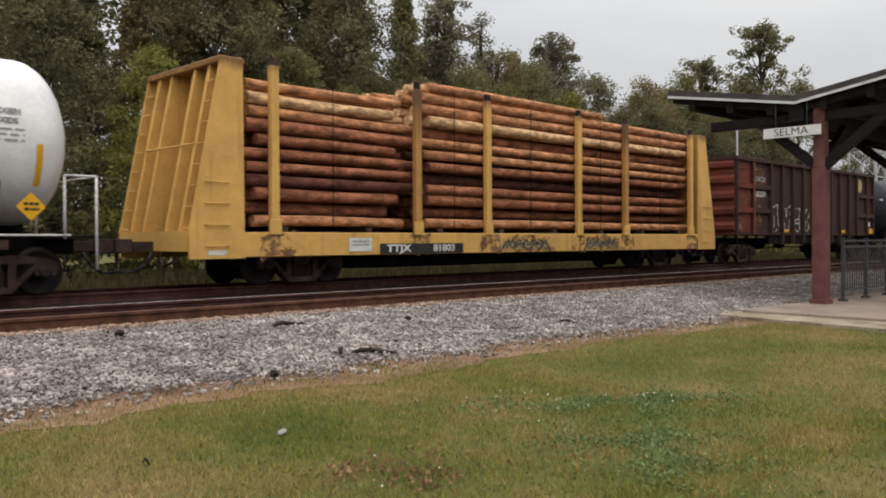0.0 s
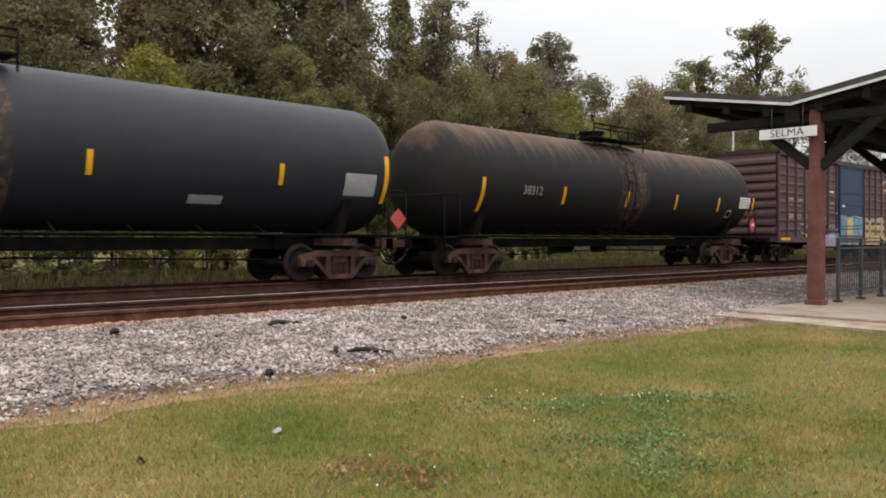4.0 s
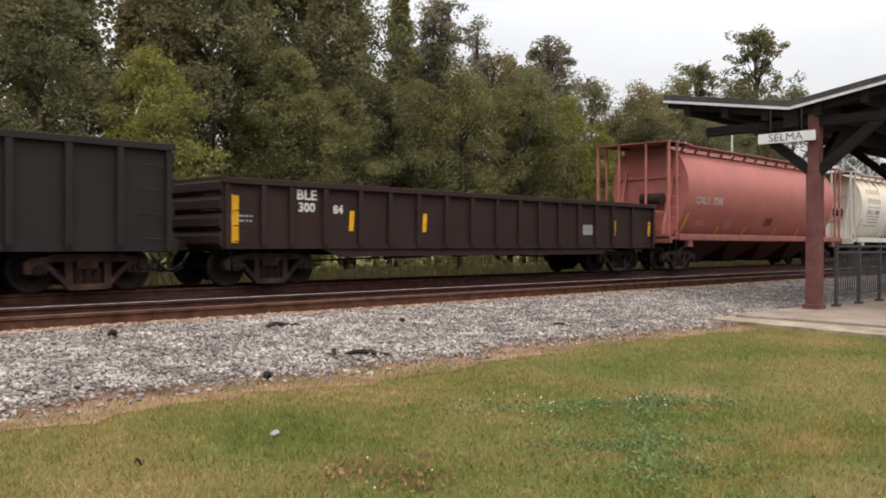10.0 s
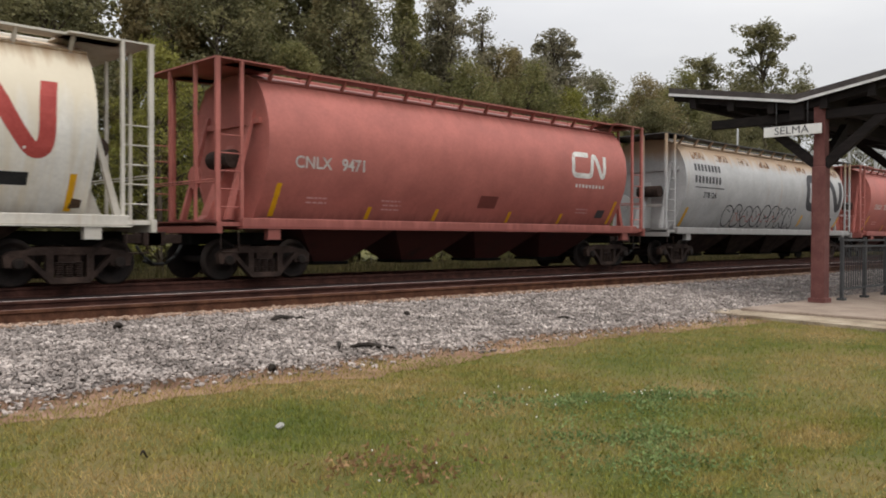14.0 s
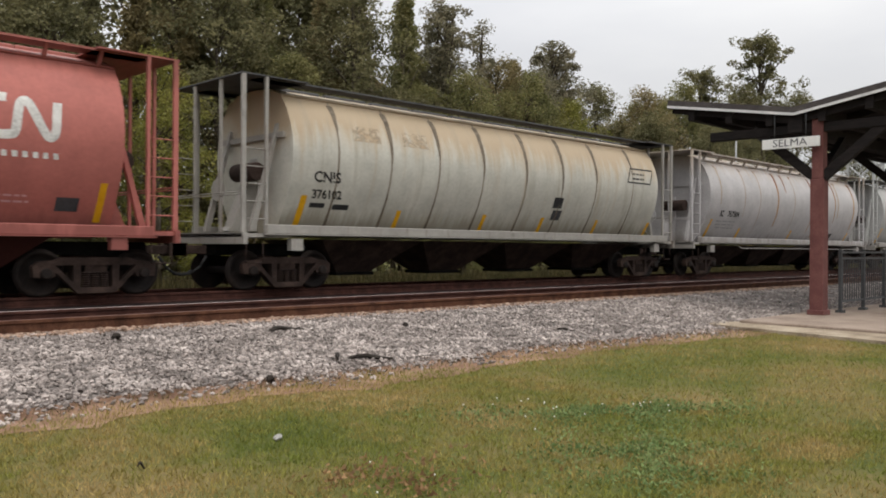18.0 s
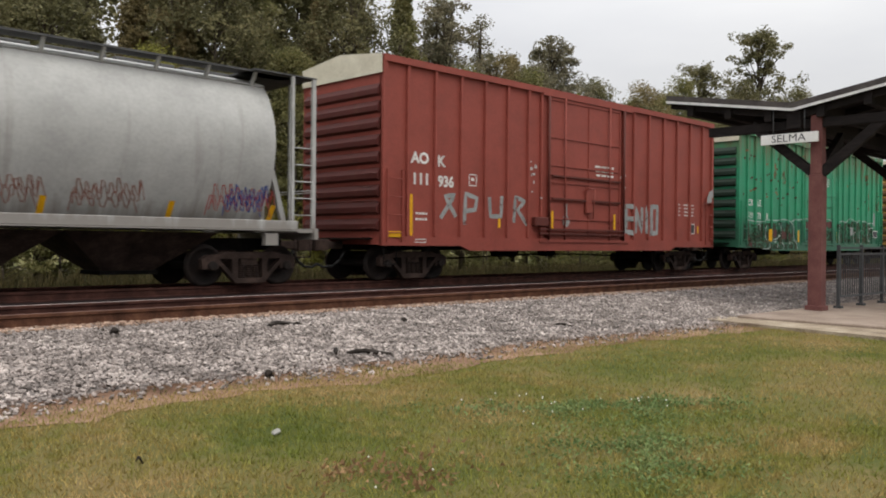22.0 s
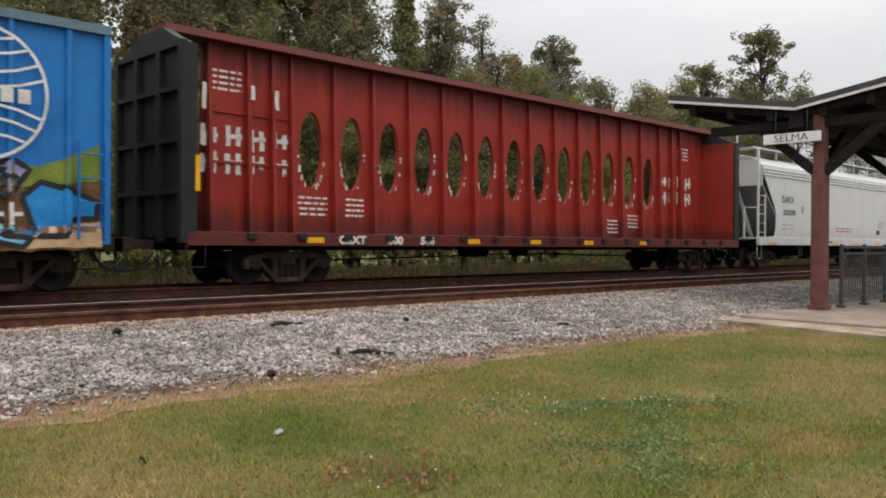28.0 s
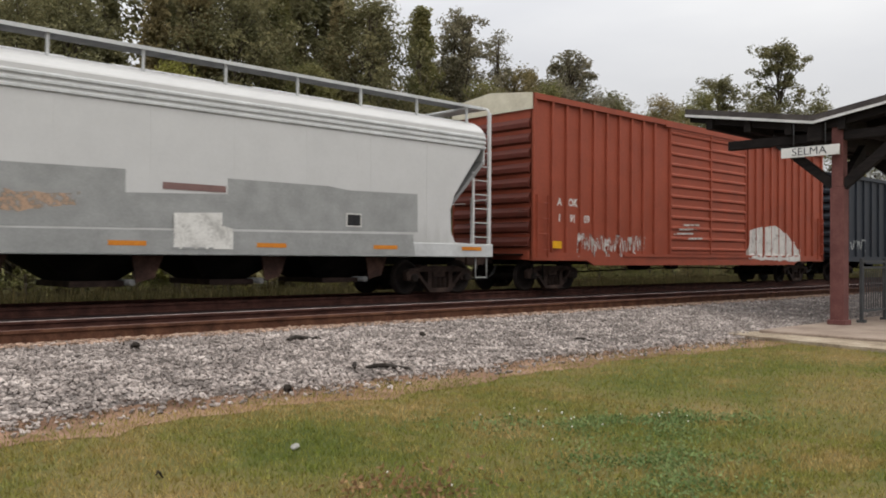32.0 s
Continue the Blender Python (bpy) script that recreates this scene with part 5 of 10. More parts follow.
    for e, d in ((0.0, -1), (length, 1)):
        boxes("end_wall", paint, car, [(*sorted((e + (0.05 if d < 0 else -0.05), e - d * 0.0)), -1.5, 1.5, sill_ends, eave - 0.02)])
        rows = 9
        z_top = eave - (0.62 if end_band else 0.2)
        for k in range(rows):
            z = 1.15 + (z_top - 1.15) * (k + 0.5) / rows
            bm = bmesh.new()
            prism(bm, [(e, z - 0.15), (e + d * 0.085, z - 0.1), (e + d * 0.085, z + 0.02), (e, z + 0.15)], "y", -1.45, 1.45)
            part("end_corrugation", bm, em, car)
        if end_band:
            bm = bmesh.new()
            prism(bm, [(-1.56, eave - 0.44), (1.56, eave - 0.44), (1.56, eave + 0.0), (0, eave + 0.18), (-1.56, eave + 0.0)], "x", *sorted((e + d * 0.03, e + d * 0.06)))
            part("end_panel", bm, end_band, car, "white upper panel of the end")
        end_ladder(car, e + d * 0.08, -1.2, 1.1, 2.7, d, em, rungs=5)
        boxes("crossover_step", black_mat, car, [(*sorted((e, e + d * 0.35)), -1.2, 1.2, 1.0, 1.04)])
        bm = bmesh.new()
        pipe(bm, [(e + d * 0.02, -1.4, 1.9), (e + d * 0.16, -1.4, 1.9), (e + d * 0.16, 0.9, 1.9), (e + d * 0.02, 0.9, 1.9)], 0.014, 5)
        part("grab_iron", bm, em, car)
        if ladders:
            ladder(car, 0.34 if d < 0 else length - 0.34, 0.95, 2.65, -out_y, paint, 0.46, 4, "side_ladder")
            step_iron(car, 0.34 if d < 0 else length - 0.34, black_mat)
    # roof: a low gable of cross panels
    bm = bmesh.new()
    prism(bm, [(-1.6, eave - 0.01), (0, eave + 0.17), (1.6, eave - 0.01), (1.55, eave - 0.05), (-1.55, eave - 0.05)], "x", -0.04, length + 0.04)
    part("roof", bm, roof_paint, car)
    for k in range(13):
        x = length * (k + 0.5) / 13
        bm = bmesh.new()
        prism(bm, [(-1.61, eave + 0.0), (0, eave + 0.2), (1.61, eave + 0.0), (1.61, eave - 0.03), (0, eave + 0.15), (-1.61, eave - 0.03)], "x", x - 0.04, x + 0.04)
        part("roof_rib", bm, roof_paint, car)
    face = flat_face(out_y, tuple(ribs), 0.08, rib_w)

    def outer(x, z):
        if d0 <= x <= d1 and z > sill_ends + 0.2:
            return wall_y + 0.055
        if z < sill_ends + 0.2:
            return out_y - 0.008
        return face(x, z)
    return car, outer


# ---- gondolas ----
def gondola(label, left, length, top, bottom, ribs, paint, chord_paint=None, rib_out=0.11, rib_bottom=None, tone="dark", end_paint=None, low=None, rib_w=0.12, post_paint=None):
    car = freight_car("gondola", label, left, length)
    running_gear(car, left, length, 1.37, tone)
    chord = chord_paint or paint
    wall = 1.58 - rib_out
    for s in (-1, 1):
        bm = bmesh.new()
        if low:
            prism(bm, [(0.02, bottom), (low[0], bottom), (low[0] + 0.5, low[1]), (length - low[0] - 0.5, low[1]), (length - low[0], bottom), (length - 0.02, bottom), (length - 0.02, top), (0.02, top)], "y", *sorted((s * wall, s * (wall - 0.03))))
        else:
            prism(bm, [(0.02, bottom), (length - 0.02, bottom), (length - 0.02, top), (0.02, top)], "y", *sorted((s * wall, s * (wall - 0.03))))
        part("side_wall", bm, paint, car)
        boxes("top_chord", chord, car, [(0.0, length, *sorted((s * 1.59, s * (wall - 0.06))), top - 0.13, top)], bevel=0.01)
        boxes("side_sill", paint, car, [(0.0, length, *sorted((s * (wall + 0.04), s * (wall - 0.02))), bottom, bottom + 0.12)])
        for x in ribs:
            zb = rib_bottom if rib_bottom and ribs[1] < x < ribs[-2] else bottom
            bm = bmesh.new()
            prism(bm, [(s * wall, zb), (s * (1.58 - 0.03), zb), (s * 1.58, zb + 0.12), (s * 1.58, top - 0.13), (s * wall, top - 0.13)], "x", x - rib_w / 2, x + rib_w / 2)
            part("side_post", bm, post_paint or paint, car)
        for x in (0.05, length - 0.05):
            boxes("corner_post", paint, car, [(x - 0.05, x + 0.05, *sorted((s * 1.57, s * (wall - 0.02))), bottom, top - 0.13)])
    ep = end_paint or paint
    for e, d in ((0.0, -1), (length, 1)):
        boxes("end_wall", ep, car, [(*sorted((e, e - d * 0.04)), -wall, wall, bottom, top)])
        n = 4 if top < 3 else 5
        for k in range(n):
            z = bottom + (top - bottom) * (k + 0.5) / n
            bm = bmesh.new()
            prism(bm, [(e, z - 0.2), (e + d * 0.1, z - 0.08), (e + d * 0.1, z + 0.08), (e, z + 0.2)], "y", -wall, wall)
            part("end_corrugation", bm, ep, car)
        boxes("end_chord", chord, car, [(*sorted((e + d * 0.07, e - d * 0.05)), -1.58, 1.58, top - 0.11, top + 0.01)])
        x = 0.4 if d < 0 else length - 0.4
        ladder(car, x, bottom, top - 0.2, -1.58, paint, 0.4, 5 if top > 3 else 4, "side_ladder", stiles=False)
        step_iron(car, x, black_mat)
        end_ladder(car, e + d * 0.08, -1.15, bottom, top - 0.2, d, ep, rungs=4)
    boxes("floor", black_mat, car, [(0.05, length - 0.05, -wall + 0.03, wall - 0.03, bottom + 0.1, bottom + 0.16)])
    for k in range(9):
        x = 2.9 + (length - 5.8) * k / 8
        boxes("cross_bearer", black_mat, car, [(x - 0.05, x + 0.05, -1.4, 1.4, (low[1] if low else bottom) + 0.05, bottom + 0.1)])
    return car, flat_face(1.58, tuple(ribs), rib_out, rib_w)


def frustum(bm, x, wide, deep, z_top, wide_low, deep_low, z_low):
    """A funnel: a rectangle at the top drawn in to a smaller one below."""
    top = [bm.verts.new((x + a * wide, b * deep, z_top)) for a, b in ((-1, -1), (1, -1), (1, 1), (-1, 1))]
    low = [bm.verts.new((x + a * wide_low, b * deep_low, z_low)) for a, b in ((-1, -1), (1, -1), (1, 1), (-1, 1))]
    for i in range(4):
        bm.faces.new((low[i], low[(i + 1) % 4], top[(i + 1) % 4], top[i]))
    bm.faces.new(low[::-1])
    bm.faces.new(top)


# ---- covered hoppers with round sides ----
ROUND = [(0.86, 1.2), (1.06, 1.5), (1.22, 1.78), (1.36, 2.05), (1.49, 2.4), (1.555, 2.75), (1.57, 3.02), (1.54, 3.3), (1.45, 3.6), (1.3, 3.92), (1.06, 4.22), (0.65, 4.38), (0.0, 4.42)]


def round_face(x, z):
    for (y0, z0), (y1, z1) in zip(ROUND, ROUND[1:]):
        if z <= z1:
            return y0 + (y1 - y0) * max(0.0, z - z0) / (z1 - z0)
    return 0.5


def lean_in(face, z):
    """How far marks on a round side lie along the car from where they would on a flat one."""
    return 0.55 * (1.57 - round_face(0.0, z)) if face is round_face else 0.0


def round_hopper(label, left, length, paint, seams=(), frame_paint=None, deck_paint=None, tone="dark", round_ends=False, seam_paint=None, brackets=True, chute_paint=None, rise=0.0):
    car = freight_car("covered_hopper", label, left, length)
    fp = frame_paint or paint
    dp = deck_paint or fp
    running_gear(car, left, length, 1.4, tone, through_sill=False)
    x0, x1 = 1.18, length - 1.1
    outline = [(-y, z) for y, z in ROUND] + [(y, z) for y, z in ROUND[-2::-1]]
    bm = bmesh.new()
    rings = []
    for x in [x0 + (x1 - x0) * i / 24 for i in range(25)]:
        rings.append([bm.verts.new((x, y, z)) for y, z in outline])
    for a, b in zip(rings, rings[1:]):
        for i in range(len(outline) - 1):
            bm.faces.new((a[i], a[i + 1], b[i + 1], b[i])).smooth = True
    part("body", bm, paint, car)
    for e, d in ((x0, -1), (x1, 1)):
        bm = bmesh.new()
        inner = [(y * 0.985, z) for y, z in outline]
        prism(bm, inner, "x", *sorted((e - d * 0.02, e - d * 0.06)))
        part("end_bulkhead", bm, paint, car)
        bm = bmesh.new()
        va = [bm.verts.new((e + d * 0.0, y, z)) for y, z in outline]
        vb = [bm.verts.new((e - d * 0.05, y * 0.95, 1.27 + (z - 1.27) * 0.965)) for y, z in outline]
        for i in range(len(outline) - 1):
            bm.faces.new((va[i], va[i + 1], vb[i + 1], vb[i]))
        part("end_rim", bm, paint, car)
        # slope plate, struts and brake gear on the end
        bm = bmesh.new()
        prism(bm, [(e - d * 0.05, 1.27), (e + d * 0.75, 1.27), (e + d * 0.62, 1.36), (e - d * 0.02, 2.9), (e - d * 0.06, 2.9)], "y", -0.16, 0.16)
        part("end_gusset", bm, fp, car)
        for y in (-0.95, 0.95):
            bm = bmesh.new()
            prism(bm, [(e + d * 0.55, 1.27), (e + d * 0.68, 1.27), (e + d * 0.02, 3.6), (e - d * 0.05, 3.6)], "y", y - 0.05, y + 0.05)
            part("end_strut", bm, fp, car)
        boxes("end_stiffener", fp, car, [(*sorted((e - d * 0.02, e + d * 0.06)), -1.25, 1.25, 3.28, 3.4)])
        end = 0.0 if d < 0 else length
        bm = bmesh.new()
        rod(bm, (e + d * 0.35, -0.75, 2.55), (e + d * 0.35, 0.1, 2.55), 0.2, 14)
        part("air_tank", bm, iron_mat, car)
        bm = bmesh.new()
        rod(bm, (e + d * 0.5, 0.6, 2.2), (e + d * 0.55, 0.6, 2.2), 0.25, 16)
        part("brake_wheel", bm, fp, car)
        boxes("end_platform", fp, car, [(*sorted((end, e)), -1.5, 1.5, 1.12, 1.2)])
        boxes("end_sill", fp, car, [(*sorted((end, end - d * 0.1)), -1.56, 1.56, 0.98, 1.22)])
        # corner posts, ladder, roof platform
        for s in (-1, 1):
            for dx in (0.06, 0.6):
                bm = bmesh.new()
                xx = end - d * dx
                w = 0.045 if dx < 0.1 else 0.03
                box(bm, xx - w, xx + w, s * 1.44 - 0.035, s * 1.44 + 0.035, 1.2, 4.46)
                part("end_post", bm, fp, car)
            for k in range(5):
                bm = bmesh.new()
                z = 1.5 + k * 0.36
                rod(bm, (end - d * 0.06, s * 1.45, z), (end - d * 0.6, s * 1.45, z), 0.014, 5)
                part("ladder_rung", bm, fp, car)
        for y in (-0.55, 0.55):
            boxes("end_post", fp, car, [(*sorted((end - d * 0.03, end - d * 0.09)), y - 0.03, y + 0.03, 1.2, 4.46)])
        bm = bmesh.new()
        for z in (2.0, 2.05):
            rod(bm, (end - d * 0.03, -1.44, z), (end - d * 0.03, 1.44, z), 0.014, 5)
        part("end_rail", bm, fp, car)
        bm = bmesh.new()
        prism(bm, [(end, 4.45), (e - d * 0.45, 4.45), (e - d * 0.45, 4.48), (end, 4.48)], "y", -1.48, 1.48)
        part("roof_platform", bm, dp, car)
        step_iron(car, 0.33 if d < 0 else length - 0.33, iron_mat, 0.6, 1.0)
        boxes("jack_pad", fp, car, [(*sorted((e + d * 0.05, e - d * 0.25)), -1.6, -1.45, 0.85, 1.1)])
    for s in (-1, 1):
        boxes("side_sill", fp, car, [(0.55, length - 0.55, *sorted((s * 1.6, s * 1.42)), 1.1 + rise, 1.29 + rise)], bevel=0.012)
        boxes("sill_flange", fp, car, [(0.5, length - 0.5, *sorted((s * 1.63, s * 1.4)), 1.075 + rise, 1.1 + rise)])
        # running boards above the eaves
        boxes("running_board", dp, car, [(0.5, length - 0.5, *sorted((s * 1.3, s * 0.82)), 4.45, 4.465)])
        boxes("board_edge", dp, car, [(0.5, length - 0.5, *sorted((s * 1.32, s * 1.3)), 4.435, 4.475)])
        bm = bmesh.new()
        prism(bm, [(s * 1.05, 4.215), (s * 1.1, 4.18), (s * 1.13, 4.2), (s * 1.06, 4.25)], "x", x0, x1)
        part("eave_angle", bm, paint, car)
        if brackets:
            for k in range(14):
                x = x0 + 0.3 + (x1 - x0 - 0.6) * k / 13
                bm = bmesh.new()
                prism(bm, [(s * 1.0, 4.24), (s * 1.1, 4.17), (s * 1.28, 4.445), (s * 1.22, 4.445), (s * 1.06, 4.26)], "x", x - 0.03, x + 0.03)
                part("board_bracket", bm, fp, car)
    for k in range(10):
        x = x0 + 0.9 + (x1 - x0 - 1.8) * k / 9
        boxes("hatch_cover", dp, car, [(x - 0.62, x + 0.62, -0.42, 0.42, 4.4, 4.5)], bevel=0.02)
    for x in seams:
        bm = bmesh.new()
        va = [bm.verts.new((x - 0.025, y * 1.0 + (0.004 if y > 0 else -0.004), z + 0.003)) for y, z in outline]
        vb = [bm.verts.new((x + 0.025, y * 1.0 + (0.004 if y > 0 else -0.004), z + 0.003)) for y, z in outline]
        for i in range(len(outline) - 1):
            bm.faces.new((va[i], va[i + 1], vb[i + 1], vb[i])).smooth = True
        part("weld_seam", bm, seam_paint or fp, car)
    # four discharge hoppers
    cp = chute_paint or iron_mat
    n = 4
    span = (length - 4.4) / n
    for k in range(n):
        c = 2.2 + span * (k + 0.5)
        bm = bmesh.new()
        frustum(bm, c, span * 0.5, 1.22, 1.1, span * 0.17, 0.42, 0.34)
        part("discharge_hopper", bm, cp, car)
        boxes("outlet_gate", black_mat, car, [(c - span * 0.19, c + span * 0.19, -0.48, 0.48, 0.26, 0.34)])
    return car, round_face


# ---- covered hoppers with flat sides ----
def flat_hopper(label, left, length, paint, sill_paint, dark_paint, tone="dark"):
    car = freight_car("covered_hopper", label, left, length)
    running_gear(car, left, length, 1.4, tone, through_sill=False)
    a, b = 0.3, length - 0.3
    for s in (-1, 1):
        bm = bmesh.new()
        prism(bm, [(a, 4.1), (a, 3.86), (1.05, 2.9), (1.4, 2.45), (1.52, 2.1), (1.5, 1.55), (1.36, 1.3), (0.7, 1.27), (length - 0.7, 1.27), (length - 1.36, 1.3), (length - 1.5, 1.55), (length - 1.52, 2.1), (length - 1.4, 2.45), (length - 1.05, 2.9), (b, 3.86), (b, 4.1)], "y", *sorted((s * 1.575, s * 1.545)))
        part("side_wall", bm, paint, car)
        for z in (3.72, 3.84, 3.96):
            bm = bmesh.new()
            prism(bm, [(s * 1.575, z - 0.045), (s * 1.61, z - 0.02), (s * 1.61, z + 0.02), (s * 1.575, z + 0.045)], "x", a, b)
            part("eave_rib", bm, sill_paint, car)
        for k in range(8):
            x = 2.3 + (length - 4.6) * k / 7
            boxes("weld_seam", paint, car, [(x - 0.012, x + 0.012, *sorted((s * 1.578, s * 1.56)), 1.3, 3.68)])
        boxes("side_sill", sill_paint, car, [(0.02, length - 0.02, *sorted((s * 1.6, s * 1.45)), 0.94, 1.27)], bevel=0.012)
        bm = bmesh.new()
        prism(bm, [(s * 1.57, 4.02), (s * 1.5, 4.15), (s * 1.36, 4.28), (s * 1.15, 4.4), (s * 0.8, 4.5), (0, 4.55), (0, 4.48), (s * 0.8, 4.44), (s * 1.3, 4.24), (s * 1.5, 4.05)], "x", a, b)
        ob = part("roof_sheet", bm, paint, car)
        boxes("running_board", deck_mat, car, [(0.05, length - 0.05, *sorted((s * 1.25, s * 0.72)), 4.79, 4.82)])
        boxes("board_rim", sill_paint, car, [(0.05, length - 0.05, *sorted((s * 1.27, s * 1.25)), 4.77, 4.84)])
        for k in range(10):
            x = 0.6 + (length - 1.2) * k / 9
            boxes("board_bracket", sill_paint, car, [(x - 0.02, x + 0.02, *sorted((s * 1.22, s * 1.16)), 4.32, 4.79)])
        for e, d in ((0.0, -1), (length, 1)):
            xs = e - d * 0.07
            boxes("end_post", paint, car, [(xs - 0.04, xs + 0.04, *sorted((s * 1.53, s * 1.46)), 1.27, 4.66)])
            x2 = e - d * 0.66
            boxes("ladder_post", paint, car, [(x2 - 0.025, x2 + 0.025, *sorted((s * 1.53, s * 1.48)), 1.27, 3.1)])
            for k in range(7):
                bm = bmesh.new()
                z = 1.45 + k * 0.36
                rod(bm, (xs, s * 1.5, z), (x2 if z < 3.1 else e - d * 0.35, s * 1.5, z), 0.014, 5)
                part("ladder_rung", bm, paint, car)
            bm = bmesh.new()
            pipe(bm, [(xs, s * 1.5, 4.64), (xs, s * 1.42, 4.76), (xs, s * 1.25, 4.8)], 0.03, 6)
            part("roof_grab", bm, paint, car)
    for e, d in ((0.0, -1), (length, 1)):
        bm = bmesh.new()
        prism(bm, [(-1.55, 3.3), (1.55, 3.3), (1.55, 4.05), (1.3, 4.3), (0.85, 4.46), (-0.85, 4.46), (-1.3, 4.3), (-1.55, 4.05)], "x", *sorted((e - d * 0.3, e - d * 0.34)))
        part("end_plate", bm, paint, car)
        bm = bmesh.new()
        prism(bm, [(e - d * 0.3, 3.32), (e - d * 2.4, 1.25), (e - d * 2.45, 1.3), (e - d * 0.34, 3.4)], "y", -1.54, 1.54)
        part("slope_sheet", bm, dark_paint, car)
        for y in (-0.5, 0.5):
            bm = bmesh.new()
            prism(bm, [(e - d * 0.22, 4.2), (e - d * 0.3, 4.2), (e - d * 0.3, 3.3), (e - d * 1.7, 1.27), (e - d * 1.5, 1.27), (e - d * 0.22, 3.2)], "y", y - 0.05, y + 0.05)
            part("end_stiffener", bm, paint, car)
        boxes("end_platform", sill_paint, car, [(*sorted((e, e - d * 1.5)), -1.5, 1.5, 1.18, 1.25)])
        boxes("end_panel", paint, car, [(*sorted((e - d * 0.15, e - d * 0.2)), 0.15, 0.75, 1.25, 2.4)])
        boxes("brake_stand", paint, car, [(*sorted((e - d * 0.05, e - d * 0.13)), -0.95, -0.88, 1.25, 2.5)])
        bm = bmesh.new()
        rod(bm, (e - d * 0.05, -0.6, 2.35), (e - d * 0.05, 1.5, 2.35), 0.014, 5)
        rod(bm, (e - d * 0.05, -1.48, 2.42), (e - d * 0.05, -0.9, 2.42), 0.02, 5)
        part("end_rail", bm, paint, car)
        bm = bmesh.new()
        rod(bm, (e - d * 0.7, -0.4, 1.6), (e - d * 0.7, 0.5, 1.6), 0.2, 12)
        part("air_tank", bm, iron_mat, car)
        boxes("roof_platform", sill_paint, car, [(*sorted((e, e - d * 0.6)), -1.3, 1.3, 4.76, 4.79)])
        step_iron(car, 0.3 if d < 0 else length - 0.3, paint, 0.42, 0.98)
    for k in range(4):
        c = 4.0 + 2.75 * k
        bm = bmesh.new()
        frustum(bm, c, 1.25, 1.35, 1.05, 0.45, 0.6, 0.43)
        part("discharge_hopper", bm, black_mat, car)
        boxes("outlet_gate", iron_mat, car, [(c - 0.5, c + 0.5, -0.9, 0.9, 0.34, 0.45)])
        bm = bmesh.new()
        prism(bm, [(c + 0.5, 0.98), (c + 1.15, 0.98), (c + 0.95, 0.5), (c + 0.6, 0.42)], "y", -1.2, -1.17)
        part("chute_plate", bm, rusty_iron, car)
        bm = bmesh.new()
        rod(bm, (c + 0.55, -1.15, 0.42), (c + 0.55, 0.6, 0.42), 0.06, 8)
        part("gate_shaft", bm, dark_paint, car)
    for k in range(5):
        x = 2.2 + (length - 4.4) * k / 4
        boxes("hatch_cover", paint, car, [(x - 1.1, x + 1.1, -0.35, 0.35, 4.52, 4.62)], bevel=0.02)
    return car, flat_face(1.575)


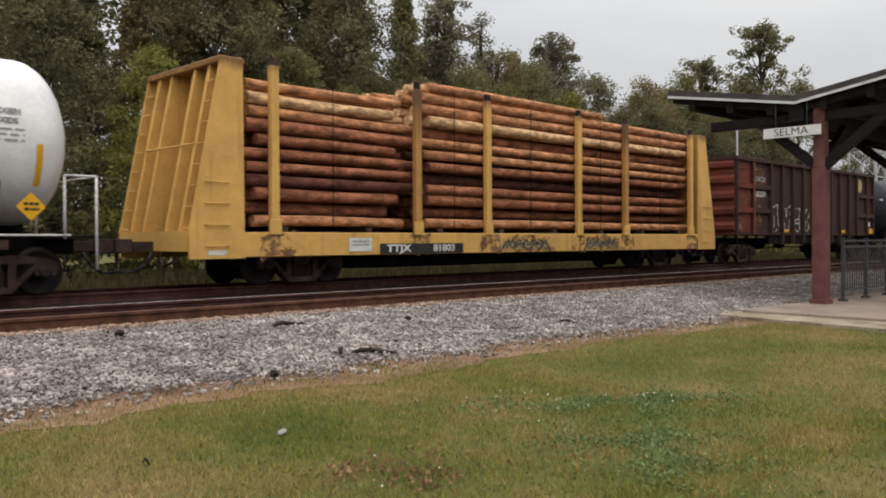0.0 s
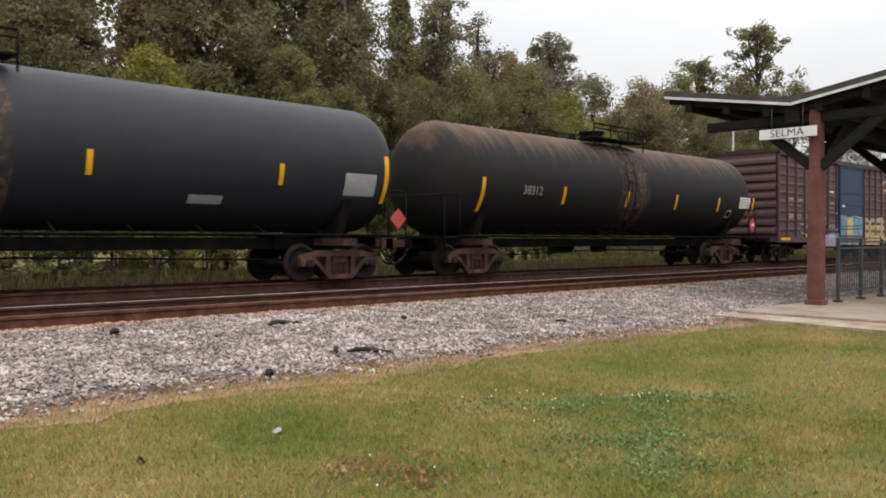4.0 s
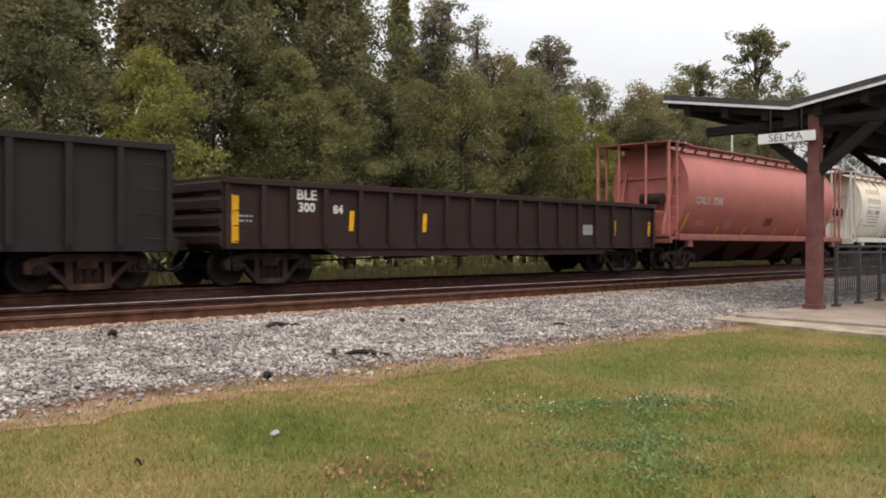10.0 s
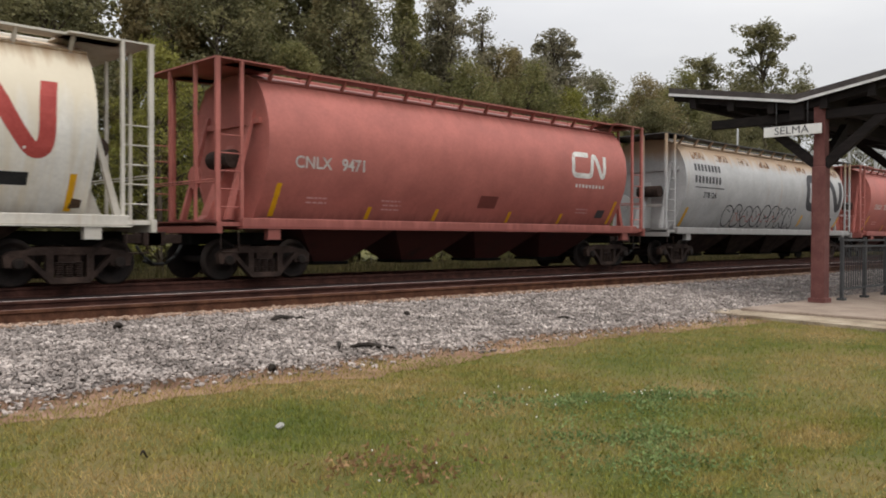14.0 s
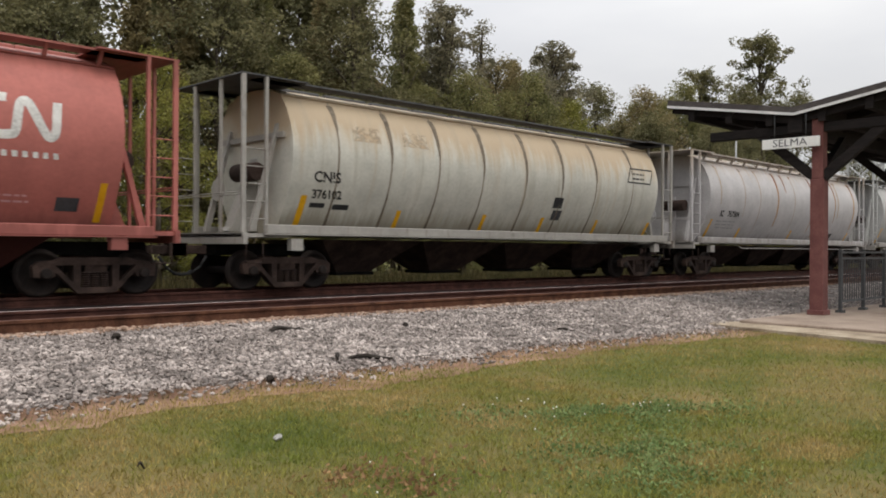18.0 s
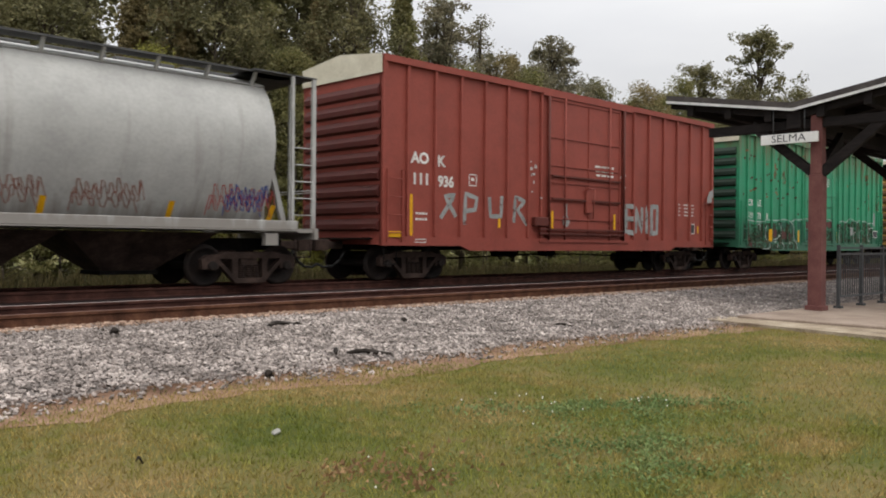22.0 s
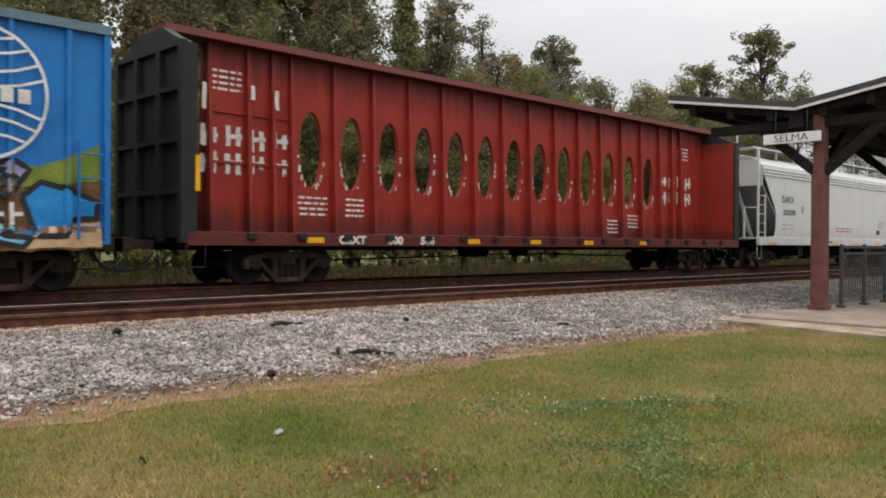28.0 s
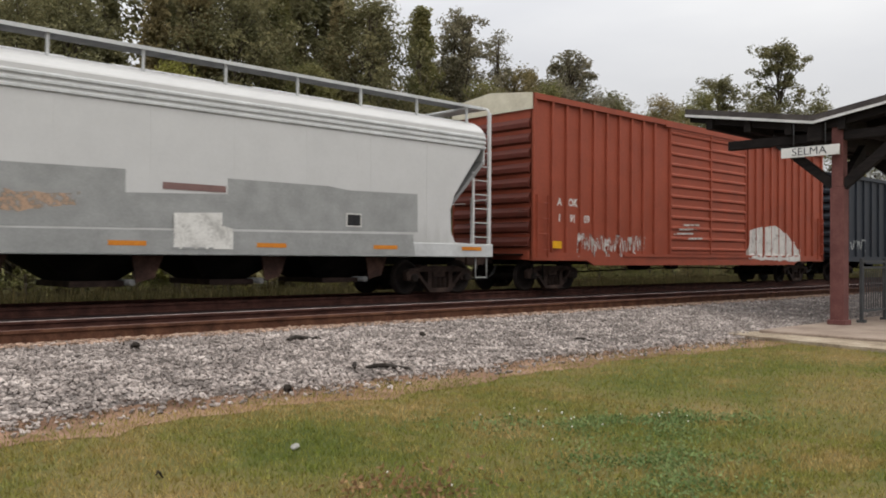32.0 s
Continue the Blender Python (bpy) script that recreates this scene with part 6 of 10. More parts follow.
# ---- tank cars ----
def tank_car(label, left, length, paint, head0, head1, radius, centre_z, platform_x, tone="rusty", band_paint=None, rail_paint=None, bands=True, x_rail=True):
    car = freight_car("tank_car", label, left, length)
    running_gear(car, left, length, 1.69, tone, reach=0.75)
    rp = rail_paint or black_mat
    bm = bmesh.new()
    h = 0.85
    prof = [(head0 + h * (1 - math.cos(k / 8 * math.pi / 2)), max(0.02, radius * math.sin(k / 8 * math.pi / 2)), centre_z) for k in range(9)]
    prof2 = [(head1 - (p - head0), r, z) for p, r, z in prof[::-1]]
    lathe(bm, prof + [(head0 + h + 1.2 + i * (head1 - head0 - 2 * h - 2.4) / 8, radius, centre_z) for i in range(9)] + prof2, "x", 48)
    tank = part("tank", bm, paint, car)
    if bands:
        for x in (platform_x + 0.15, platform_x + 0.8):
            bm = bmesh.new()
            lathe(bm, [(x - 0.06, radius, centre_z), (x - 0.05, radius + 0.012, centre_z), (x + 0.05, radius + 0.012, centre_z), (x + 0.06, radius, centre_z)], "x", 48, close=False)
            part("tank_band", bm, band_paint or paint, tank)
        bm = bmesh.new()
        lathe(bm, [(platform_x - 0.5, radius + 0.003, centre_z), (platform_x + 0.4, radius + 0.005, centre_z), (platform_x + 1.2, radius + 0.003, centre_z)], "x", 48, close=False)
        part("dust_stain", bm, W_DUST, tank, "thin brown dust below the manway")
    # manway, valves and platform on top
    top = centre_z + radius
    bm = bmesh.new()
    rod(bm, (platform_x, 0, top - 0.1), (platform_x, 0, top + 0.28), 0.38, 18)
    rod(bm, (platform_x, 0, top + 0.28), (platform_x, 0, top + 0.36), 0.42, 18)
    rod(bm, (platform_x - 0.8, 0.2, top - 0.1), (platform_x - 0.8, 0.2, top + 0.25), 0.14, 12)
    part("manway", bm, black_mat, tank)
    for s in (-1, 1):
        boxes("top_platform", black_mat, tank, [(platform_x - 1.4, platform_x + 1.4, *sorted((s * 0.5, s * 1.1)), top - 0.02, top + 0.02)])
        bm = bmesh.new()
        pipe(bm, [(platform_x - 1.4, s * 1.1, top - 0.3), (platform_x - 1.4, s * 1.1, top + 0.42), (platform_x + 1.4, s * 1.1, top + 0.42), (platform_x + 1.4, s * 1.1, top - 0.3)], 0.022, 6)
        pipe(bm, [(platform_x - 1.4, s * 1.1, top + 0.28), (platform_x + 1.4, s * 1.1, top + 0.28)], 0.018, 6)
        for dx in (-0.5, 0.5):
            pipe(bm, [(platform_x + dx, s * 1.1, top), (platform_x + dx, s * 1.1, top + 0.42)], 0.018, 6)
        part("platform_rail", bm, black_mat, tank)
        bm = bmesh.new()
        for k in range(11):
            z = 1.0 + k * 0.3
            y = s * (math.sqrt(max(0.0, radius ** 2 - (z - centre_z) ** 2)) + 0.14)
            y = s * min(1.62, max(abs(y), 1.0))
            rod(bm, (platform_x - 0.22, y, z), (platform_x + 0.22, y, z), 0.013, 5)
        for dx in (-0.22, 0.22):
            pipe(bm, [(platform_x + dx, s * min(1.62, max(1.0, math.sqrt(max(0.0, radius ** 2 - (z - centre_z) ** 2)) + 0.14)), z) for z in (0.85, 1.2, 2.0, 2.7, 3.4, 3.9, 4.2)], 0.016, 5)
        part("tank_ladder", bm, black_mat, car)
        if x_rail:
            bm = bmesh.new()
            pipe(bm, [(0.5, s * 1.5, 1.06), (length - 0.5, s * 1.5, 1.06)], 0.02, 6)
            for k in range(11):
                x = 2.5 + (length - 5) * k / 10
                rod(bm, (x, s * 1.5, 1.06), (x + 0.12, s * math.sqrt(max(0.01, radius ** 2 - (1.3 - centre_z) ** 2)), 1.32), 0.014, 5)
            part("side_rail", bm, rp, car)
    for e, d in ((0.0, -1), (length, 1)):
        bm = bmesh.new()
        x_in = e - d * 1.7
        prism(bm, [(-1.0, 0.95), (1.0, 0.95), (1.35, centre_z - 0.75), (-1.35, centre_z - 0.75)], "x", *sorted((x_in - 0.12, x_in + 0.12)))
        part("saddle", bm, paint if tone == "white" else black_mat, car)
        boxes("stub_sill", black_mat, car, [(*sorted((e, e - d * 3.0)), -0.32, 0.32, 0.72, 1.05)])
        boxes("end_platform", black_mat, car, [(*sorted((e, e - d * 0.75)), -1.5, 1.5, 1.0, 1.05)])
        bm = bmesh.new()
        pipe(bm, [(e - d * 0.05, -1.5, 0.45), (e - d * 0.05, -1.5, 2.1), (e - d * 0.6, -1.5, 2.1), (e - d * 0.6, -1.5, 1.0)], 0.022, 6)
        pipe(bm, [(e - d * 0.05, -1.5, 2.1), (e - d * 0.05, 1.5, 2.1)], 0.02, 6)
        pipe(bm, [(e - d * 0.05, 1.5, 1.0), (e - d * 0.05, 1.5, 2.1)], 0.02, 6)
        part("end_rail", bm, rp, car)
        bm = bmesh.new()
        rod(bm, (e - d * 0.9, -0.2, 1.2), (e - d * 1.5, -0.2, 1.2), 0.15, 10)
        part("brake_cylinder", bm, black_mat, car)
        boxes("bolster_wing", rusty_iron, car, [(*sorted((x_in - 0.2, x_in + 0.2)), -1.45, 1.45, 0.82, 0.98)])

    def face(x, z):
        return math.sqrt(max(0.05, (radius + 0.004) ** 2 - (z - centre_z) ** 2))
    return car, face


# ---- the cars in their order ----
def marks(car, face, xs, z, w=0.5, h=0.075, mat=W_YELLOW):
    """Strips of yellow reflector tape along the sill."""
    for x in xs:
        plate(car, x, z, w, h, face, mat, "reflector_tape")


def slashes(car, face, xs, z0=1.33, z1=1.95, w=0.11, lean=0.0):
    if face is round_face:
        xs, lean, face = [x + 0.22 for x in xs], 0.0, lambda x, z: round_face(x, z)
    for x in xs:
        n = 4
        cells = []
        for k in range(n):
            a, b = z0 + (z1 - z0) * k / n, z0 + (z1 - z0) * (k + 1) / n
            cells.append([(x - w / 2 + lean * k / n, a), (x + w / 2 + lean * k / n, a), (x + w / 2 + lean * (k + 1) / n, b), (x - w / 2 + lean * (k + 1) / n, b)])
        decal(car, "reflector_tape", cells, face, W_YELLOW)


def ribbon_emblem(car, face, x, z, w, h, width, mat):
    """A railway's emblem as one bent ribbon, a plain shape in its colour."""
    a = stroke_cells(round_line([(x + w * 0.47, z + h), (x + w * 0.2, z + h), (x, z + h), (x, z + h * 0.5), (x, z), (x + w * 0.3, z), (x + w * 0.53, z), (x + w * 0.58, z + h * 0.12), (x + w * 0.6, z + h * 0.75), (x + w * 0.62, z + h * 0.97), (x + w * 0.7, z + h * 0.97), (x + w * 0.88, z + h * 0.1), (x + w * 0.93, z - h * 0.02), (x + w, z + h * 0.12), (x + w * 1.0, z + h * 1.0)], 2), width, 0.05)
    return decal(car, "emblem", a, face, mat, "ribbon-shaped railway emblem")


BLOBS = (
    ((0.0, 0.05), (0.05, 0.95), (0.55, 1.0), (0.8, 0.75), (0.6, 0.55), (0.95, 0.3), (0.7, 0.0), (0.3, -0.05)),
    ((0.1, 0.1), (0.0, 0.6), (0.25, 0.98), (0.7, 0.9), (0.98, 0.55), (0.85, 0.12), (0.5, -0.05)),
    ((0.0, 0.0), (0.02, 0.9), (0.3, 1.0), (0.42, 0.65), (0.75, 1.05), (1.0, 0.85), (0.7, 0.5), (1.05, 0.1), (0.75, -0.1), (0.45, 0.25), (0.3, -0.05)),
    ((0.05, 0.0), (0.0, 0.95), (0.35, 1.0), (0.4, 0.4), (0.95, 0.42), (1.0, 0.05), (0.5, -0.08)),
    ((0.05, -0.05), (0.1, 0.9), (0.6, 1.08), (1.0, 0.8), (0.85, 0.45), (0.45, 0.4), (0.4, -0.02)),
)


def bubble(car, face, x, z, w, h, fill, edge, seed, n=4, line=0.05):
    """Rounded spray-painted shapes with dark outlines, no readable word."""
    rng = random.Random(seed)
    for k in range(n):
        x0, ww = x + w * k / n - 0.04 * w / n, w / n * 1.12
        form = rng.choice(BLOBS)
        ring = [(x0 + ww * (a + rng.uniform(-0.04, 0.04)), z - h / 2 + h * (b + rng.uniform(-0.04, 0.04))) for a, b in form]
        smooth = round_line(ring + ring[:2], 2)[2:-2]
        if fill:
            patch(car, smooth, face, fill, "sprayed_shape", lift=0.006)
        decal(car, "sprayed_outline", stroke_cells(smooth + smooth[:1], line, 0.08), face, edge, lift=0.009)
        inner = [(x0 + ww * 0.35, z + h * rng.uniform(0.1, 0.3)), (x0 + ww * 0.6, z + h * rng.uniform(-0.1, 0.15))]
        decal(car, "sprayed_line", stroke_cells(inner, line * 0.8, 0.08), face, edge, lift=0.009)


def scribble(car, face, x, z, w, h, mat, seed, n=9, line=0.035):
    rng = random.Random(seed)
    pts = []
    for k in range(n):
        pts.append((x + w * k / (n - 1) + rng.uniform(-0.3, 0.3) * w / n, z + (h if k % 2 else 0) * rng.uniform(0.6, 1.0)))
    decal(car, "scrawl", stroke_cells(round_line(pts, 1), line, 0.08), face, mat, lift=0.008)


def bulkhead_flat():
    left, length = 7.88, 20.57
    y_paint = car_paint("yellow flat car paint", (0.6, 0.35, 0.1), streak=0.2, dirt=0.14, streak_color=(0.3, 0.15, 0.05), dirt_color=(0.44, 0.24, 0.07), runs=((4.68, 4.3, (0.16, 0.07, 0.03), 0.5),))
    car = freight_car("bulkhead_flat_car", "yellow bulkhead flat car loaded with long brown logs", left, length)
    running_gear(car, left, length, 2.95)
    for s in (-1, 1):
        boxes("side_sill", y_paint, car, [(0.9, length - 0.9, *sorted((s * 1.56, s * 1.4)), 0.62, 1.13)], bevel=0.015)
    boxes("deck", black_mat, car, [(0.3, length - 0.3, -1.45, 1.45, 1.0, 1.12)])
    boxes("fish_belly_sill", black_mat, car, [(4.9, length - 4.9, -0.4, 0.4, 0.28, 0.8)])
    # darker copy of the yellow: shade on the recessed plate put into the paint
    shaded_ochre = car_paint("shaded rusty ochre plate", (0.36, 0.19, 0.055), streak=0.4, dirt=0.35, streak_color=(0.16, 0.075, 0.03), dirt_color=(0.22, 0.11, 0.04))
    for e, d in ((0.0, 1), (length, -1)):
        x = lambda v: e + d * v
        for s in (-1, 1):
            bm = bmesh.new()
            prism(bm, [(x(0.02), 0.6), (x(1.22), 0.6), (x(1.2), 4.55), (x(0.72), 4.6), (x(0.02), 1.15)], "y", *sorted((s * 1.58, s * 1.52)))
            part("bulkhead_side", bm, y_paint, car)
            bm = bmesh.new()
            for k in range(8):
                z = 1.2 + k * 0.42
                f = (z - 1.15) / 3.45
                rod(bm, (x(0.04 + 0.68 * f), s * 1.15, z), (x(0.04 + 0.68 * f), s * 1.5, z), 0.015, 5)
            part("bulkhead_ladder", bm, y_paint, car)
            for k in range(4):
                bm = bmesh.new()
                z = 0.85 + k * 0.42
                pipe(bm, [(x(0.35), s * 1.58, z), (x(0.35), s * 1.63, z), (x(0.85), s * 1.63, z), (x(0.85), s * 1.58, z)], 0.014, 5)
                part("grab_iron", bm, y_paint, car)
        boxes("bulkhead_plate", shaded_ochre, car, [(*sorted((x(1.12), x(1.2))), -1.52, 1.52, 1.1, 4.55)])
        for y in (-1.08, -0.5, 0.5, 1.08):
            bm = bmesh.new()
            prism(bm, [(x(0.05), 1.1), (x(1.12), 1.1), (x(1.12), 4.5), (x(0.74), 4.5)], "y", y - 0.05, y + 0.05)
            part("bulkhead_rib", bm, y_paint, car)
        boxes("bulkhead_cap", y_paint, car, [(*sorted((x(0.68), x(1.24))), -1.58, 1.58, 4.5, 4.62)], bevel=0.02)
        boxes("end_sill", y_paint, car, [(*sorted((x(0.0), x(0.2))), -1.5, 1.5, 0.75, 1.15)])
        bm = bmesh.new()
        rod(bm, (x(0.4), -1.1, 2.9), (x(0.4), 1.1, 2.9), 0.018, 5)
        part("end_rail", bm, y_paint, car)
    rusty_stake = car_paint("rusted stake paint", (0.42, 0.22, 0.065), streak=0.55, dirt=0.45, streak_color=(0.1, 0.045, 0.022), dirt_color=(0.16, 0.08, 0.03), runs=((4.6, 3.0, (0.09, 0.042, 0.022), 0.42),))
    for sx in (1.95, 6.0, 8.5, 12.45, 14.9, 18.9):
        for s in (-1, 1):
            boxes("stake", rusty_stake if sx in (6.0, 14.9) else y_paint, car, [(sx - 0.1, sx + 0.1, *sorted((s * 1.6, s * 1.46)), 1.1, 4.58)], bevel=0.015)
            boxes("stake_top", iron_mat, car, [(sx - 0.075, sx + 0.075, *sorted((s * 1.57, s * 1.49)), 4.58, 4.75)])
            boxes("stake_pocket", y_paint, car, [(sx - 0.14, sx + 0.14, *sorted((s * 1.61, s * 1.54)), 1.08, 1.4)], bevel=0.01)
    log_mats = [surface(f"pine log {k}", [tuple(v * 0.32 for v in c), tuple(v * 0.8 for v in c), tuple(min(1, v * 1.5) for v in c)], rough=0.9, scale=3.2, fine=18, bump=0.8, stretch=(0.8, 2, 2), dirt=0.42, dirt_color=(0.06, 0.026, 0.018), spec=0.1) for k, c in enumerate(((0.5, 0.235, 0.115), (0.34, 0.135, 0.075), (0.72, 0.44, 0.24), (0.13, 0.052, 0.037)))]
    for k in range(8):
        boxes("timber_bunk", iron_mat, car, [(2.2 + k * 2.3, 2.38 + k * 2.3, -1.4, 1.4, 1.12, 1.25)])
    rng = random.Random(3)
    for x0, x1, base, top in ((1.35, 5.75, 1.37, 4.3), (6.2, 19.25, 1.37, 4.5), (6.4, 14.0, 4.74, 4.76)):
        row, z = 0, base
        while z < top:
            r = 0.136
            for k in range(10):
                y = -1.3 + k * 0.291 + rng.uniform(-0.03, 0.03)
                if rng.random() < (0.3 if k == 0 and z < top - 0.3 else 0.12 if k == 1 and z < top - 0.5 else 0.12 if z > top - 0.25 and k > 1 else 0.0):
                    continue
                rr = r * rng.uniform(0.8, 1.1)
                a, b = x0 + rng.uniform(-0.05, 0.35), x1 - rng.uniform(-0.5, 0.5) * (0.8 if x0 < 3 else 0.5)
                bm = bmesh.new()
                pts = [(a + (b - a) * i / 6, y + rng.uniform(-0.008, 0.008), z + rng.uniform(-0.006, 0.006) + 0.012 * math.sin(i * 0.7 + k + row)) for i in range(7)]
                prev = None
                for i, p in enumerate(pts):
                    ring = [bm.verts.new((p[0], p[1] + rr * (1 - 0.025 * i) * math.cos(2 * math.pi * j / 10), p[2] + rr * (1 - 0.025 * i) * math.sin(2 * math.pi * j / 10))) for j in range(10)]
                    if prev:
                        for j in range(10):
                            bm.faces.new((prev[j], prev[(j + 1) % 10], ring[(j + 1) % 10], ring[j])).smooth = True
                    else:
                        bm.faces.new(ring[::-1])
                    prev = ring
                bm.faces.new(prev)
                # row height picks the log's colour: light on the top rows is painted in
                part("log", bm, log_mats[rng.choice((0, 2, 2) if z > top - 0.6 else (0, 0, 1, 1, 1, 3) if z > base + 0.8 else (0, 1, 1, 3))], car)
            z += 0.282
            row += 1
    for x, h in ((3.5, 4.62), (7.3, 4.84), (10.3, 4.84), (13.6, 4.84), (17.0, 4.62)):
        bm = bmesh.new()
        pipe(bm, [(x, -1.49, 1.15), (x + 0.02, -1.49, h - 0.22), (x + 0.02, -1.2, h), (x + 0.02, 1.2, h), (x, 1.49, h - 0.22), (x, 1.49, 1.15)], 0.009, 5)
        part("tie_cable", bm, black_mat, car)
    f = lambda x, z: 1.575
    plate(car, 6.15, 0.76, 2.75, 0.24, f, W_BLACK, "number_panel")
    words(car, "TTJX", 5.35, 0.76, 0.23, lambda x, z: 1.58, W_WHITE, 1.5)
    words(car, "81803", 6.85, 0.76, 0.23, lambda x, z: 1.58, W_WHITE, 1.3)
    plate(car, 4.2, 0.86, 0.66, 0.3, f, W_WHITE, "notice_plate")
    small_print(car, 4.2, 0.92, 0.5, 2, lambda x, z: 1.582, W_GREY, 0.03, 0.08)
    for x, w, seed in ((9.0, 2.2, 5), (12.7, 1.8, 6)):
        patch(car, [(x, 0.66), (x + 0.05, 1.02), (x + w * 0.5, 1.08), (x + w, 1.0), (x + w, 0.66)], f, W_RUST, "sprayed_patch", ragged=0.3)
        for j, m in enumerate((W_DARK, W_CREAM, W_DARK, W_CREAM, W_DARK)):
            scribble(car, f, x + 0.07 * j - 0.1, 0.66 + 0.05 * (j % 3), w * (1 - 0.07 * j), 0.32, m, seed + 9 * j, 9 + 3 * j, 0.03 if j % 2 else 0.05)
    for x in (1.95, 6.0, 8.5, 12.45, 14.9, 18.9):
        patch(car, [(x - 0.35, 0.62), (x - 0.3, 1.1), (x + 0.4, 1.1), (x + 0.5, 0.62)], lambda x, z: 1.562, W_RUST, "rust_patch", ragged=0.3)
    plate(car, 0.6, 0.72, 0.4, 0.09, lambda x, z: 1.585, W_WHITE, "notice_plate")


bulkhead_flat()


def white_tank():
    p = car_paint("clean white tank paint", (0.72, 0.72, 0.71), streak=0.05, dirt=0.05, rough=0.35)
    car, f = tank_car("white tank car with black stencilling on a dark frame", -11.0, 17.2, p, 0.5, 17.0, 1.52, 2.72, 8.5, tone="dark", rail_paint=W_WHITE, bands=False)
    small_print(car, 15.5, 2.8, 0.9, 3, f, W_GREY, 0.035, 0.09, 3)
    slashes(car, f, (16.2,), 1.9, 2.6, 0.1)
    decal(car, "hazard_placard", [[(16.02, 1.3), (16.26, 1.54), (16.02, 1.78), (15.78, 1.54)]], lambda x, z: 1.58, W_YELLOW, "yellow diamond placard")
    small_print(car, 16.02, 1.56, 0.26, 2, lambda x, z: 1.585, W_BLACK, 0.05, 0.09, 5)
    words(car, "HYDROGEN", 15.55, 3.12, 0.13, f, W_GREY, 1.0)
    words(car, "PEROXIDE", 15.55, 2.96, 0.13, f, W_GREY, 1.0)


white_tank()


def chip_gondola():
    p = car_paint("dark brown gondola paint", (0.05, 0.028, 0.023), streak=0.35, dirt=0.3, streak_color=(0.08, 0.035, 0.022), rough=0.75, spec=0.12)
    red = car_paint("rusty red gondola end", (0.15, 0.033, 0.021), streak=0.6, dirt=0.55, rough=0.7)
    ribs = [1.35, 2.92, 3.98, 5.0, 6.04, 7.04, 8.04, 9.04, 10.06, 11.14, 12.14, 13.4]
    car, f = gondola("high brown gondola with a rusty red end and heavy posts", 30.19, 14.35, 4.08, 1.12, ribs, p, None, 0.13, 0.74, "dark", red)
    for a, b in ((0.1, 1.29), (1.41, 2.86), (12.2, 13.34), (13.46, 14.25)):
        for z in (2.07, 3.0):
            boxes("side_beam", red if b < 1.4 else p, car, [(a, b, -1.56, -1.44, z - 0.09, z + 0.09)])
    boxes("red_panel", red, car, [(0.1, 1.29, -1.456, -1.4, 1.2, 3.95)], "rust-red end bay of the side")
    words(car, "100259", 2.13, 2.72, 0.32, f, W_WHITE, 1.0)
    words(car, "RWCX", 2.1, 3.3, 0.28, f, W_GREY, 1.15)
    marks(car, f, (0.75, 4.45, 7.5, 10.6), 1.3, 0.55, 0.12)
    decal(car, "round_emblem", [[(12.7 + 0.3 * math.cos(a * math.pi / 9), 3.5 + 0.32 * math.sin(a * math.pi / 9)) for a in range(18)]], f, W_CREAM, "worn cream round emblem")
    chalk = (([(-0.42, 1.95), (-0.3, 2.2), (0.24, 2.36)], [(0.24, 2.36), (0.22, 2.0), (0.34, 1.42), (-0.1, 1.22), (-0.44, 1.34)], [(-0.07, 1.9), (-0.1, 1.4)]),
             ([(-0.34, 2.15), (-0.05, 2.2), (0.0, 1.75), (0.06, 2.2), (0.38, 2.36), (0.24, 1.3)], [(-0.18, 1.62), (-0.14, 1.34), (-0.36, 1.32)]),
             ([(-0.36, 2.2), (0.36, 2.24), (0.28, 1.95), (0.3, 1.34)], [(0.28, 1.8), (-0.1, 1.76), (-0.2, 1.6), (0.26, 1.62)], [(-0.4, 1.28), (0.0, 1.32), (0.26, 1.22)]),
             ([(-0.36, 2.22), (-0.2, 2.0), (0.0, 2.25), (0.26, 1.95), (0.04, 1.75), (0.24, 1.4), (-0.05, 1.3), (-0.24, 1.3)], [(-0.3, 1.75), (-0.1, 1.68), (-0.18, 1.4)]),
             ([(-0.28, 2.12), (0.16, 2.2), (0.16, 1.35)], [(-0.1, 1.9), (-0.12, 1.45), (-0.3, 1.28), (0.1, 1.32)]))
    for k, x in enumerate((3.45, 4.5, 5.5, 6.55, 7.5)):
        for line in chalk[k]:
            decal(car, "chalk_outline", stroke_cells([(x + a, b) for a, b in line], 0.05, 0.08), f, W_CHIP, lift=0.008)
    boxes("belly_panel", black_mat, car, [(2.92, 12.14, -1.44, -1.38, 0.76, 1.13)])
    boxes("corner_post", red, car, [(1.27, 1.43, -1.6, -1.582, 1.14, 3.93)], "rust-red paint on the post")
    bay = lambda x, z: 1.458
    for x, z, w, h in ((0.45, 3.5, 0.3, 0.35), (0.95, 2.55, 0.3, 0.3), (0.4, 1.6, 0.25, 0.3)):
        patch(car, [(x - w, z - h), (x - w * 0.9, z + h), (x + w, z + h * 0.8), (x + w, z - h)], bay, W_RUST, "rust_patch", ragged=0.35)
    plate(car, 11.6, 1.75, 0.3, 0.42, f, iron_mat, "tag_board")
    plate(car, 13.8, 1.33, 0.5, 0.24, lambda x, z: 1.585, W_YELLOW, "reflector_tape")
    plate(car, 13.55, 1.65, 0.2, 0.2, lambda x, z: 1.585, W_WHITE, "notice_plate")
    patch(car, [(1.35, 1.5), (1.4, 3.6), (2.2, 3.9), (2.6, 3.0), (2.2, 2.2), (2.4, 1.5)], f, W_RUST, "rust_patch", ragged=0.4, lift=0.004)


chip_gondola()


